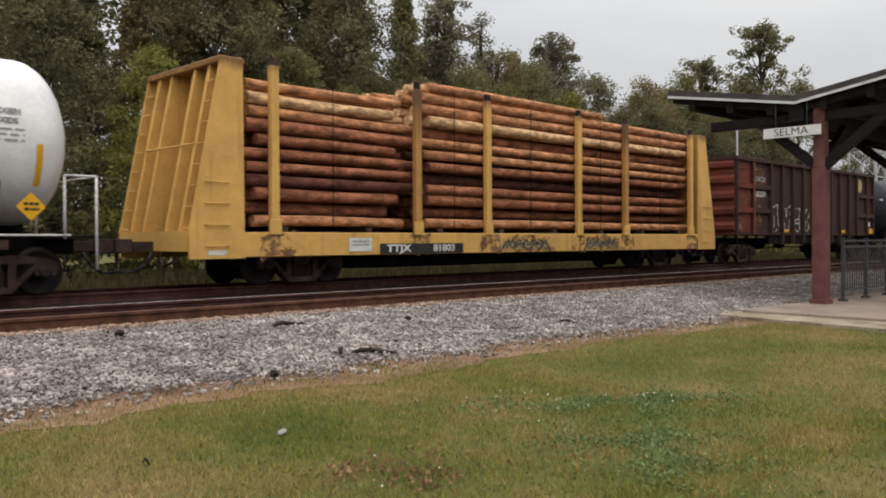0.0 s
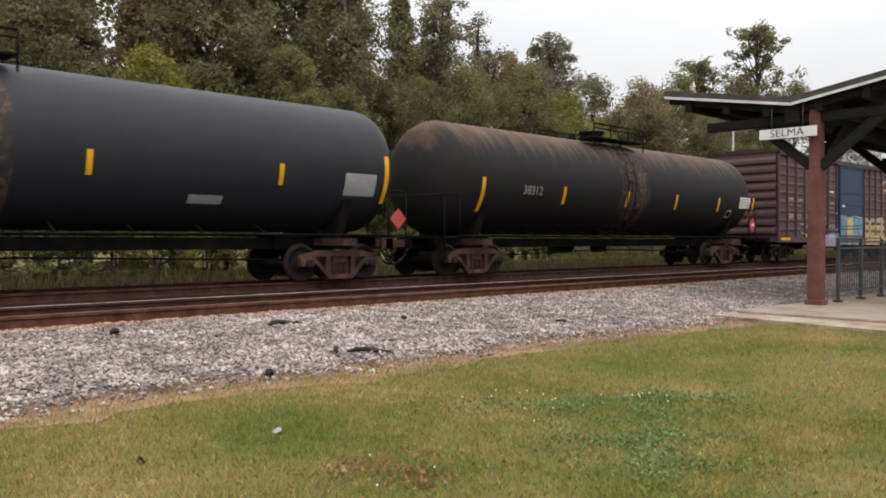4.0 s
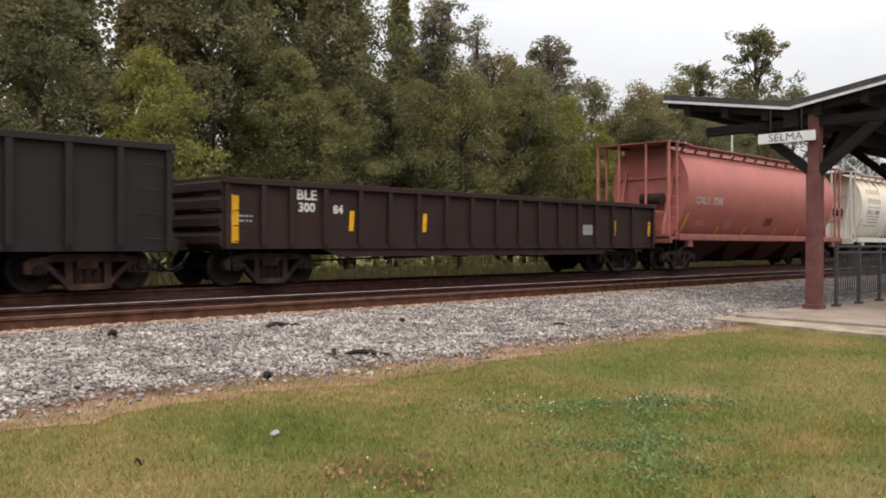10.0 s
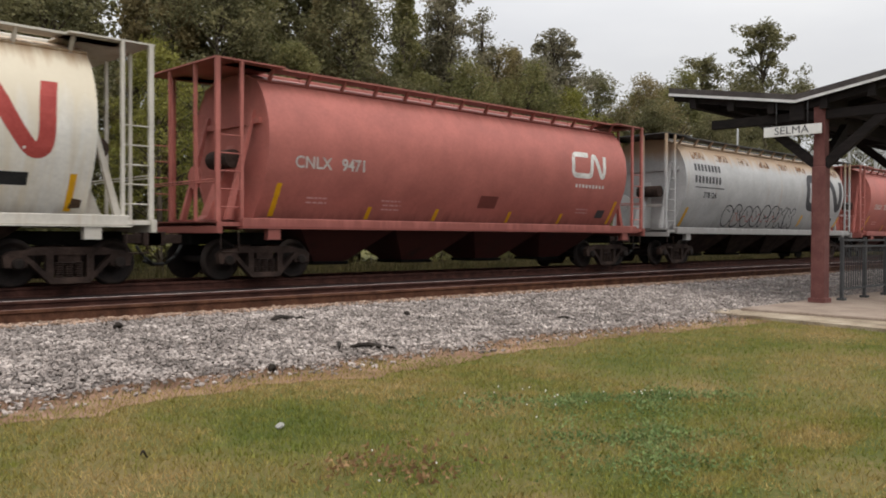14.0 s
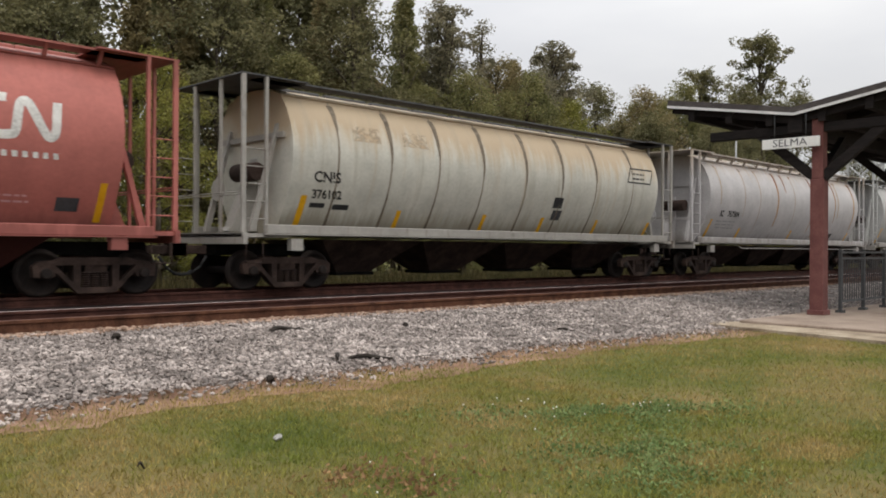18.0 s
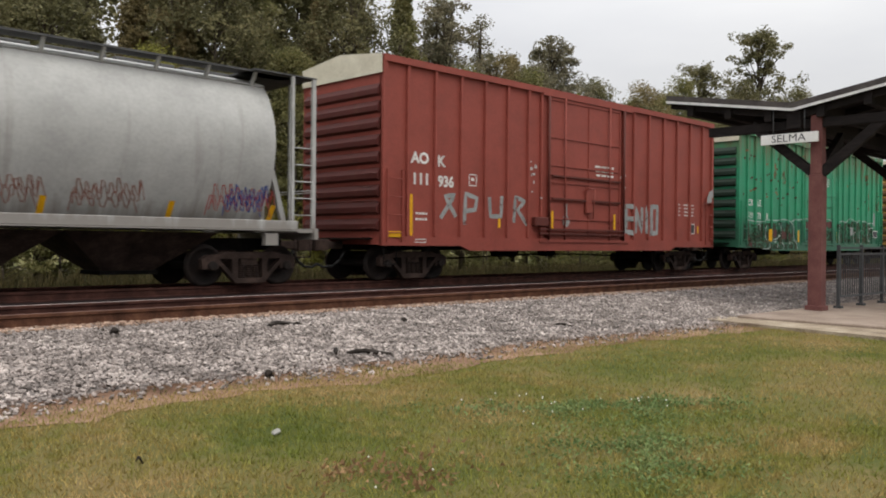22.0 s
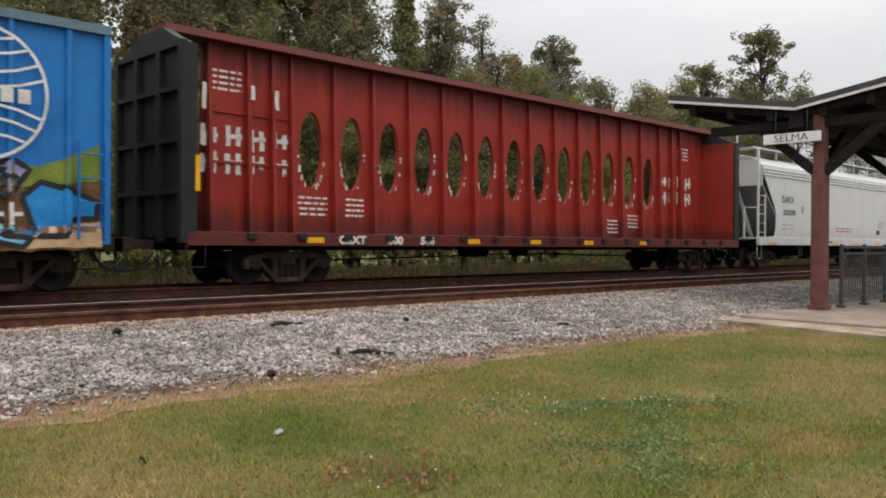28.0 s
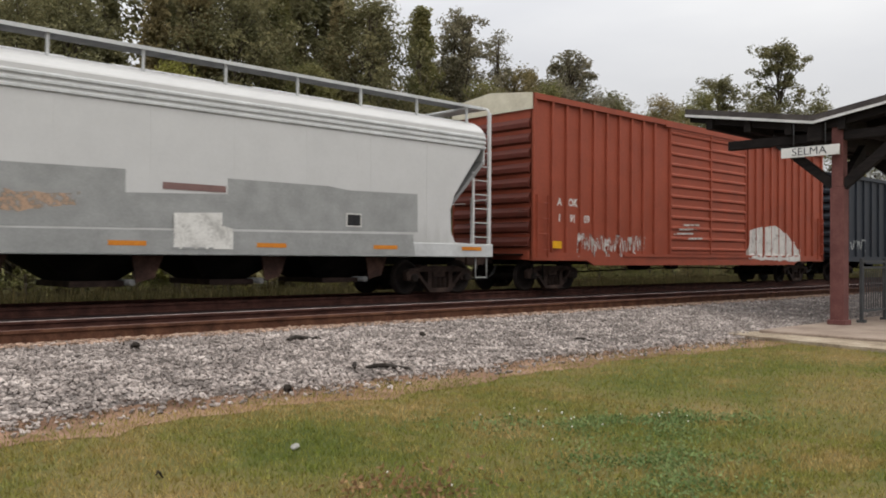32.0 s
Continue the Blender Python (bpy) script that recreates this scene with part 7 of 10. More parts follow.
def black_tanks():
    p = car_paint("black tank paint", (0.021, 0.0215, 0.027), streak=0.08, dirt=0.12, rough=0.5, streak_color=(0.06, 0.045, 0.03), dirt_color=(0.03, 0.028, 0.027), spec=0.2)
    car, f = tank_car("long black tank car with white numbers and yellow tape", 46.0, 19.2, p, 0.3, 19.3, 1.5, 2.62, 9.15, band_paint=surface("dusty band", [(0.06, 0.05, 0.04), (0.12, 0.1, 0.075)], rough=0.8))
    slashes(car, f, (1.36,), 1.85, 2.8, 0.13)
    slashes(car, f, (4.5, 8.12, 11.62, 15.65), 2.1, 2.55, 0.11)
    slashes(car, f, (18.55,), 1.8, 2.9, 0.12)
    words(car, "PLCX", 2.47, 2.2, 0.33, f, W_WHITE, 1.1, bold=0.006)
    words(car, "129050", 3.78, 2.2, 0.33, f, W_WHITE, 1.18, bold=0.006)
    small_print(car, 3.0, 1.88, 2.0, 2, f, W_GREY, 0.045, 0.12, 4)
    plate(car, 0.42, 2.95, 0.5, 0.1, lambda x, z: f(x, z) * 0.86, W_GREY, "notice_plate")
    plate(car, 14.0, 1.75, 0.75, 0.17, f, W_GREY, "notice_plate")
    plate(car, 17.8, 2.2, 0.9, 0.5, f, W_GREY, "notice_plate")
    decal(car, "hazard_placard", [[(18.9, 1.2), (19.15, 1.45), (18.9, 1.7), (18.65, 1.45)]], lambda x, z: 1.5, W_RED, "red diamond placard")
    p2 = car_paint("sooty tank paint with brown dust", (0.016, 0.015, 0.015), streak=0.15, dirt=0.2, rough=0.65, streak_color=(0.1, 0.05, 0.025), dirt_color=(0.045, 0.034, 0.026), spec=0.15, runs=((4.3, 2.8, (0.11, 0.065, 0.04), 0.36),))
    car, f = tank_car("sooty black tank car with brown dust over its top", 66.4, 17.3, p2, 0.2, 17.35, 1.53, 2.64, 8.4, band_paint=rusty_iron)
    slashes(car, f, (1.5, 17.05), 1.7, 2.6, 0.13)
    slashes(car, f, (5.0, 8.3, 11.3, 14.3), 2.0, 2.5, 0.13)
    words(car, "38312", 3.55, 2.32, 0.34, f, W_GREY, 1.0)
    plate(car, 16.35, 2.37, 0.85, 0.42, f, W_WHITE, "white_notice")
    small_print(car, 16.35, 2.48, 0.7, 3, lambda x, z: f(x, z) + 0.006, W_GREY, 0.03, 0.1)
    plate(car, 15.25, 1.93, 0.36, 0.26, f, W_WHITE, "tag_board")
    plate(car, 15.25, 1.93, 0.3, 0.2, lambda x, z: f(x, z) + 0.004, black_mat, "tag_board")
    decal(car, "hazard_placard", [[(17.0, 1.28), (17.27, 1.55), (17.0, 1.82), (16.73, 1.55)]], lambda x, z: 1.5, W_RED, "red diamond placard")
    plate(car, 17.0, 1.55, 0.22, 0.09, lambda x, z: 1.507, W_WHITE, "placard_bar")


black_tanks()


def purple_boxcar():
    p = car_paint("faded purple-brown paint", (0.082, 0.047, 0.05), streak=0.15, dirt=0.25, rough=0.65)
    blue = car_paint("dark blue door paint", (0.018, 0.035, 0.075), streak=0.25, dirt=0.25)
    ribs = [0.9, 1.77, 2.65, 3.51, 4.37, 5.24, 6.2, 9.75, 10.49, 11.33, 12.18, 13.02, 13.92, 14.78]
    car, f = boxcar("purple-brown boxcar with a dark blue door and spray paint", 85.66, 15.66, 4.62, p, car_paint("dark roof edge", (0.035, 0.024, 0.024)), ribs, (6.45, 9.55), None, 8, blue, (3.0, 0.72), 1.49, door_style="panel", ladders=False)
    words(car, "50", 1.33, 2.0, 0.42, f, W_CREAM, 0.95)
    words(car, "71", 2.2, 2.0, 0.42, f, W_CREAM, 0.95)
    words(car, "16", 3.05, 2.0, 0.42, f, W_CREAM, 0.95)
    pale = surface("dull white spray paint", [(0.2, 0.2, 0.22), (0.36, 0.36, 0.38)], rough=0.6, scale=3, fine=24, bump=0, worn=0.3)
    dusty_sky = surface("dusty blue spray paint", [(0.1, 0.2, 0.27), (0.2, 0.33, 0.4)], rough=0.6, scale=1.5, fine=24, bump=0, worn=0.2)
    sand = surface("sand-coloured spray paint", [(0.36, 0.25, 0.12), (0.52, 0.4, 0.23)], rough=0.6, scale=1.5, fine=24, bump=0, worn=0.25)
    mauve = surface("greyed lilac spray paint", [(0.17, 0.16, 0.22), (0.27, 0.26, 0.34)], rough=0.6, scale=1.2, fine=24, bump=0)
    words(car, "CS", 1.3, 2.56, 0.42, f, W_CREAM, 0.95)
    words(car, "XT", 2.23, 2.54, 0.42, f, W_CREAM, 0.95)
    stroke(car, [(12.75+0.26, 3.98), (12.75-0.22, 3.94), (12.75-0.24, 3.52), (12.75+0.24, 3.5)], 0.1, f, W_CREAM, "faded_mark", rounded=1)
    plate(car, 12.75, 3.36, 0.55, 0.06, f, W_CREAM)
    stroke(car, [(13.62+0.26, 3.98), (13.62-0.22, 3.94), (13.62-0.24, 3.52), (13.62+0.24, 3.5)], 0.1, f, W_CREAM, "faded_mark", rounded=1)
    plate(car, 13.62, 3.36, 0.55, 0.06, f, W_CREAM)
    stroke(car, [(14.45+0.26, 3.98), (14.45-0.22, 3.94), (14.45-0.24, 3.52), (14.45+0.24, 3.5)], 0.1, f, W_CREAM, "faded_mark", rounded=1)
    plate(car, 14.45, 3.36, 0.55, 0.06, f, W_CREAM)
    for x, w in ((0.65, 0.9), (2.9, 0.4), (4.55, 0.45), (7.9, 0.45), (11.3, 0.45), (13.0, 0.4), (14.95, 0.7)):
        plate(car, x, 1.0 if x in (0.65, 14.95) else 1.14, w, 0.1, f, W_YELLOW, "reflector_tape", lift=0.012)
    patch(car, [(3.13, 1.18), (4.59, 1.22), (6.52, 1.27), (6.54, 0.75), (5.95, 0.67), (3.13, 0.68)], f, mauve, "sprayed_patch", lift=0.007, ragged=0.04)
    patch(car, [(3.48, 1.51), (3.72, 1.43), (4.33, 1.89), (4.49, 1.9), (4.48, 1.22), (3.65, 1.21)], f, W_DARK, "sprayed_patch", lift=0.006, ragged=0.04)
    patch(car, [(1.9, 1.69), (2.2, 1.7), (2.41, 1.48), (2.63, 1.59), (2.79, 1.49), (2.96, 1.31), (3.36, 1.2), (2.04, 1.21)], f, W_DARK, "sprayed_patch", lift=0.006, ragged=0.04)
    patch(car, [(5.39, 1.67), (5.67, 1.75), (5.9, 1.64), (6.03, 1.28), (5.32, 1.27)], f, W_DARK, "sprayed_patch", lift=0.006, ragged=0.04)
    stroke(car, [(1.84, 1.59), (1.94, 1.77), (2.2, 1.75), (2.34, 1.6), (2.63, 1.67), (2.85, 1.78), (2.96, 1.81), (2.96, 1.57), (2.81, 1.36)], 0.07, f, pale, "sprayed_line", rounded=2, lift=0.011)
    stroke(car, [(2.96, 1.52), (3.13, 1.65), (3.36, 1.61), (3.5, 1.42), (3.65, 1.21)], 0.07, f, pale, "sprayed_line", rounded=2, lift=0.011)
    stroke(car, [(1.84, 1.44), (2.2, 1.45), (2.36, 1.3), (2.63, 1.22)], 0.07, f, pale, "sprayed_line", rounded=2, lift=0.011)
    stroke(car, [(3.07, 1.36), (3.19, 1.47), (3.36, 1.42), (3.34, 1.23)], 0.07, f, pale, "sprayed_line", rounded=2, lift=0.011)
    stroke(car, [(3.66, 1.4), (3.81, 1.48), (4.02, 1.77), (4.15, 1.94)], 0.07, f, pale, "sprayed_line", rounded=2, lift=0.011)
    stroke(car, [(3.96, 1.82), (4.27, 1.89), (4.23, 2)], 0.07, f, pale, "sprayed_line", rounded=2, lift=0.011)
    stroke(car, [(3.84, 1.21), (4.21, 1.38), (4.18, 1.53)], 0.07, f, pale, "sprayed_line", rounded=2, lift=0.011)
    stroke(car, [(5.25, 1.52), (5.39, 1.72), (5.67, 1.8), (5.93, 1.71), (6.07, 1.5), (6.1, 1.3)], 0.07, f, pale, "sprayed_line", rounded=2, lift=0.011)
    stroke(car, [(5.39, 1.4), (5.53, 1.61), (5.74, 1.64), (5.88, 1.47), (5.81, 1.27)], 0.07, f, pale, "sprayed_line", rounded=2, lift=0.011)
    stroke(car, [(6.32, 1.54), (6.17, 1.45), (6.03, 1.33)], 0.07, f, pale, "sprayed_line", rounded=2, lift=0.011)
    stroke(car, [(6.03, 2.14), (6.25, 2.23), (6.34, 2.03)], 0.07, f, pale, "sprayed_line", rounded=2, lift=0.011)
    patch(car, [(4.49, 2.15), (5.15, 2.18), (5.14, 1.2), (4.48, 1.19)], f, black_mat, "sprayed_patch", lift=0.008, ragged=0.0)
    patch(car, [(4.56, 1.99), (5.07, 2.01), (5.06, 1.64), (4.56, 1.6)], f, W_GREY, "sprayed_patch", lift=0.012, ragged=0.0)
    patch(car, [(6.44, 2), (6.78, 2.09), (7.25, 2.03), (8.15, 2.02), (9.49, 1.96), (9.58, 0.73), (6.44, 0.75)], f, dusty_sky, "sprayed_patch", lift=0.007, ragged=0.04)
    patch(car, [(7.49, 1.95), (8.07, 2.07), (8.29, 1.79), (8.15, 1.46), (8.29, 1.26), (7.81, 0.74), (7.32, 0.74), (7.45, 1.25)], f, sand, "sprayed_patch", lift=0.01, ragged=0.04)
    stroke(car, [(6.52, 2.04), (6.78, 2.12), (7.01, 2.01), (7.25, 2.11), (7.49, 1.97), (8.15, 2.07), (8.46, 2.08), (8.94, 2.06), (9.49, 2)], 0.07, f, pale, rounded=1, lift=0.013)
    stroke(car, [(6.85, 1.93), (6.87, 0.75)], 0.06, f, W_DARK, "sprayed_line", lift=0.014)
    stroke(car, [(7.36, 1.88), (7.37, 0.74)], 0.06, f, W_DARK, "sprayed_line", lift=0.014)
    stroke(car, [(8.29, 1.98), (8.31, 1.26)], 0.06, f, W_DARK, "sprayed_line", lift=0.014)
    stroke(car, [(8.85, 2), (8.87, 0.73)], 0.06, f, W_DARK, "sprayed_line", lift=0.014)
    stroke(car, [(9.49, 1.96), (9.51, 1)], 0.06, f, W_DARK, "sprayed_line", lift=0.014)
    stroke(car, [(7.95, 1.26), (7.96, 0.74)], 0.06, f, W_DARK, "sprayed_line", lift=0.014)
    stroke(car, [(6.49, 1.58), (9.4, 1.66)], 0.05, f, W_DARK, "sprayed_line", lift=0.014)
    stroke(car, [(6.49, 1.45), (9.4, 1.51)], 0.05, f, W_DARK, "sprayed_line", lift=0.014)
    stroke(car, [(6.48, 0.95), (9.4, 0.95)], 0.05, f, W_DARK, "sprayed_line", lift=0.014)
    patch(car, [(9.78, 1.97), (10.16, 2.08), (10.46, 1.92), (10.87, 2.08), (11.39, 2.03), (12.26, 2.12), (12.67, 1.92), (12.72, 1.31), (12.76, 1.09), (12.26, 0.71), (9.87, 0.73), (9.74, 1.28)], f, sand, "sprayed_patch", lift=0.007, ragged=0.04)
    patch(car, [(9.87, 1.97), (10.32, 2.06), (10.26, 1.78), (9.97, 1.7)], f, dusty_sky, "sprayed_patch", lift=0.01, ragged=0.04)
    patch(car, [(10.56, 2), (11.26, 2.09), (11.18, 1.8), (10.76, 1.75)], f, dusty_sky, "sprayed_patch", lift=0.01, ragged=0.04)
    patch(car, [(11.39, 2), (11.78, 2.04), (11.73, 1.86)], f, dusty_sky, "sprayed_patch", lift=0.01, ragged=0.04)
    patch(car, [(12.15, 2.07), (12.6, 2.04), (12.49, 1.73), (12.22, 1.79)], f, dusty_sky, "sprayed_patch", lift=0.01, ragged=0.04)
    outlined(car, [(9.81, 1.76), (10.12, 1.95), (10.42, 1.78), (10.44, 1.4), (10.12, 1.28), (9.83, 1.39)], f, None, W_TAN, 0.05, 0.011, rounded=2)
    outlined(car, [(9.83, 1.21), (10.12, 1.28), (10.42, 1.22), (10.38, 0.83), (10.12, 0.75), (9.87, 0.84)], f, None, W_RUST, 0.05, 0.011, rounded=2)
    outlined(car, [(10.5, 1.78), (10.83, 1.98), (11.14, 1.8), (11.16, 1.41), (10.82, 1.29), (10.52, 1.4)], f, None, W_TAN, 0.05, 0.011, rounded=2)
    outlined(car, [(10.52, 1.22), (10.82, 1.29), (11.13, 1.22), (11.09, 0.83), (10.82, 0.75), (10.56, 0.83)], f, None, W_RUST, 0.05, 0.011, rounded=2)
    outlined(car, [(11.26, 1.8), (11.6, 2), (11.93, 1.82), (11.95, 1.42), (11.6, 1.3), (11.28, 1.41)], f, None, W_TAN, 0.05, 0.011, rounded=2)
    outlined(car, [(11.28, 1.22), (11.6, 1.3), (11.93, 1.23), (11.88, 0.83), (11.6, 0.74), (11.32, 0.83)], f, None, W_RUST, 0.05, 0.011, rounded=2)
    outlined(car, [(11.97, 1.82), (12.33, 2.03), (12.67, 1.84), (12.69, 1.43), (12.33, 1.31), (11.99, 1.42)], f, None, W_TAN, 0.05, 0.011, rounded=2)
    outlined(car, [(11.99, 1.23), (12.33, 1.31), (12.67, 1.24), (12.63, 0.83), (12.33, 0.74), (12.04, 0.83)], f, None, W_RUST, 0.05, 0.011, rounded=2)
    plate(car, 7.0, 2.55, 0.35, 0.1, f, W_WHITE)
    plate(car, 5.7, 3.15, 0.55, 0.07, f, W_WHITE)
    small_print(car, 5.75, 2.6, 0.4, 2, f, W_GREY, 0.08, 0.2)
    slashes(car, f, (15.2,), 1.45, 1.75, 0.16)


purple_boxcar()


def low_gondolas():
    p = car_paint("worn blue-purple gondola paint", (0.05, 0.054, 0.088), streak=0.35, dirt=0.3, rough=0.65, streak_color=(0.045, 0.035, 0.04), dirt_color=(0.045, 0.06, 0.09), runs=((0.9, 1.5, (0.11, 0.13, 0.16), 0.5),))
    chord = car_paint("blue chord paint", (0.035, 0.05, 0.11), streak=0.3, dirt=0.2)
    ribs = [1.68, 2.93, 3.67, 4.66, 5.64, 6.63, 7.59, 8.63, 9.68, 10.67, 11.63, 12.56, 13.51, 14.52]
    end = car_paint("brown gondola end", (0.04, 0.025, 0.022), streak=0.2)
    car, f = gondola("worn blue gondola with orange lettering and rusted side posts", 102.57, 16.25, 2.76, 0.84, ribs, p, chord, 0.1, None, "dark", end, post_paint=car_paint("blue post paint", (0.03, 0.055, 0.125), streak=0.3, dirt=0.25, streak_color=(0.04, 0.03, 0.035)))
    for x in ribs[1:-1]:
        patch(car, [(x - 0.17, 0.98), (x - 0.15, 1.26), (x - 0.05, 1.4), (x + 0.07, 1.38), (x + 0.18, 1.22), (x + 0.17, 0.96)], f, W_TEAL, "teal_patch", ragged=0.2)
    words(car, "NOKL", 2.28, 2.07, 0.36, f, W_WHITE, 0.9)
    words(car, "32022", 2.3, 1.55, 0.28, f, W_WHITE, 1.0)
    words(car, "6", 3.15, 1.52, 0.28, f, W_WHITE, 1.0)
    gold = surface("golden yellow lettering", [(0.5, 0.22, 0.035), (0.66, 0.33, 0.06)], rough=0.6, scale=3, fine=24, bump=0, worn=0.25)
    stroke(car, [(6.1, 2.22), (5.8, 2.26), (5.64, 2.05), (5.8, 1.84), (6.08, 1.86), (6.08, 2.02), (5.92, 2.02)], 0.12, f, gold, "emblem_band", "golden emblem shape", rounded=1)
    stroke(car, [(6.5, 2.25), (6.25, 2.24), (6.18, 2.04), (6.25, 1.85), (6.5, 1.84)], 0.12, f, gold, "emblem_band", rounded=1)
    stroke(car, [(6.2, 2.04), (9.4, 2.05)], 0.03, f, W_RED, "emblem_line", lift=0.008)
    for z in (2.15, 2.0, 1.85):
        plate(car, 5.4 - (z - 2.0) * 0.5, z + 0.1, 0.42 + (z - 1.85), 0.06, f, gold, "emblem_band")
    for s, x in (("GON", 7.08), ("D", 7.72), ("OLA", 8.3)):
        words(car, s, x, 2.24, 0.33, f, gold, 0.95, bold=0.012)
    for s, x in (("CON", 7.05), ("NECT", 8.1), ("ON", 9.2)):
        words(car, s, x, 1.82, 0.31, f, gold, 0.95, bold=0.012)
    bubble(car, f, 14.65, 1.8, 0.8, 0.75, W_SILVER, W_SILVER, 41, 2, 0.05)
    marks(car, f, (3.2, 6.1, 8.1, 10.1, 12.7), 0.97, 0.5, 0.09)
    marks(car, f, (0.55, 15.4), 0.9, 1.0, 0.11)
    small_print(car, 2.35, 1.2, 0.9, 3, f, W_GREY, 0.05, 0.12)
    plate(car, 13.0, 1.45, 0.5, 0.25, f, W_TAN, "notice_plate")
    scribble(car, f, 0.5, 1.3, 1.1, 0.8, W_SILVER, 3, 9, 0.05)
    scribble(car, f, 14.7, 1.3, 1.2, 0.6, W_SILVER, 4, 8, 0.05)
    p = car_paint("black gondola paint", (0.024, 0.0195, 0.0195), streak=0.2, dirt=0.3, rough=0.65, streak_color=(0.03, 0.024, 0.021), dirt_color=(0.028, 0.025, 0.024), spec=0.15)
    ribs = [0.9, 1.93, 3.02, 3.81, 4.74, 5.74, 6.69, 7.69, 8.72, 9.75, 10.71, 11.66, 12.59, 13.51, 14.48, 15.4]
    car, f = gondola("black gondola with white number panels and a green notice", 119.97, 16.39, 2.78, 0.76, ribs, p, None, 0.1, None, "rusty")
    for x, z, w, h, s in ((2.42, 2.16, 0.98, 0.3, "CCER"), (2.4, 1.77, 0.64, 0.28, "602"), (3.32, 1.77, 0.56, 0.28, "432")):
        plate(car, x, z, w, h, f, W_WHITE, "number_panel")
        words(car, s, x, z, 0.27, lambda x, z: f(x, z) + 0.005, W_BLACK, 1.15)
    plate(car, 8.2, 2.07, 0.58, 0.9, f, W_WHITE, "notice_board", label="white and green notice board")
    decal(car, "notice_emblem", [[(8.2 + 0.22 * math.cos(a * 0.4), 2.22 + 0.24 * math.sin(a * 0.4)) for a in range(16)]], lambda x, z: f(x, z) + 0.005, W_GREEN)
    plate(car, 8.2, 1.75, 0.5, 0.2, lambda x, z: f(x, z) + 0.005, W_GREEN, "notice_band")
    for x in (1.2, 4.4, 5.2, 8.2, 11.9):
        small_print(car, x, 1.2, 0.6, 2, f, W_GREY, 0.05, 0.14, int(x * 10))
    plate(car, 13.1, 1.55, 0.5, 0.3, f, W_WHITE, "tag_board")
    plate(car, 13.1, 1.55, 0.44, 0.24, lambda x, z: f(x, z) + 0.004, black_mat, "tag_board")
    plate(car, 4.2, 1.45, 0.2, 0.1, f, W_WHITE)
    p = car_paint("dark brown low gondola paint", (0.036, 0.022, 0.02), streak=0.3, dirt=0.3, rough=0.8, streak_color=(0.065, 0.042, 0.036), dirt_color=(0.055, 0.038, 0.033), spec=0.12)
    ribs = [0.88, 1.58, 2.46, 3.45, 4.35, 5.26, 6.22, 7.15, 8.13, 9.06, 9.92, 10.83, 11.78, 12.65, 13.55, 14.66]
    car, f = gondola("low dark brown gondola with yellow tape on its posts", 137.51, 15.96, 2.24, 0.8, ribs, p, None, 0.09, None, "dark", None, (2.4, 0.62))
    words(car, "BLE", 2.0, 1.95, 0.3, f, W_WHITE, 1.15)
    words(car, "300", 2.0, 1.68, 0.27, f, W_WHITE, 1.1)
    words(car, "84", 2.85, 1.66, 0.25, f, W_WHITE, 1.1)
    slashes(car, f, (0.25,), 0.85, 1.9, 0.16)
    slashes(car, f, (3.22, 5.5, 10.9, 13.7, 15.7), 1.2, 1.65, 0.13, 0.03)
    small_print(car, 0.4, 1.45, 0.5, 2, f, W_GREY, 0.04, 0.1)
    plate(car, 12.3, 1.35, 0.5, 0.3, f, W_GREY, "notice_plate")


low_gondolas()


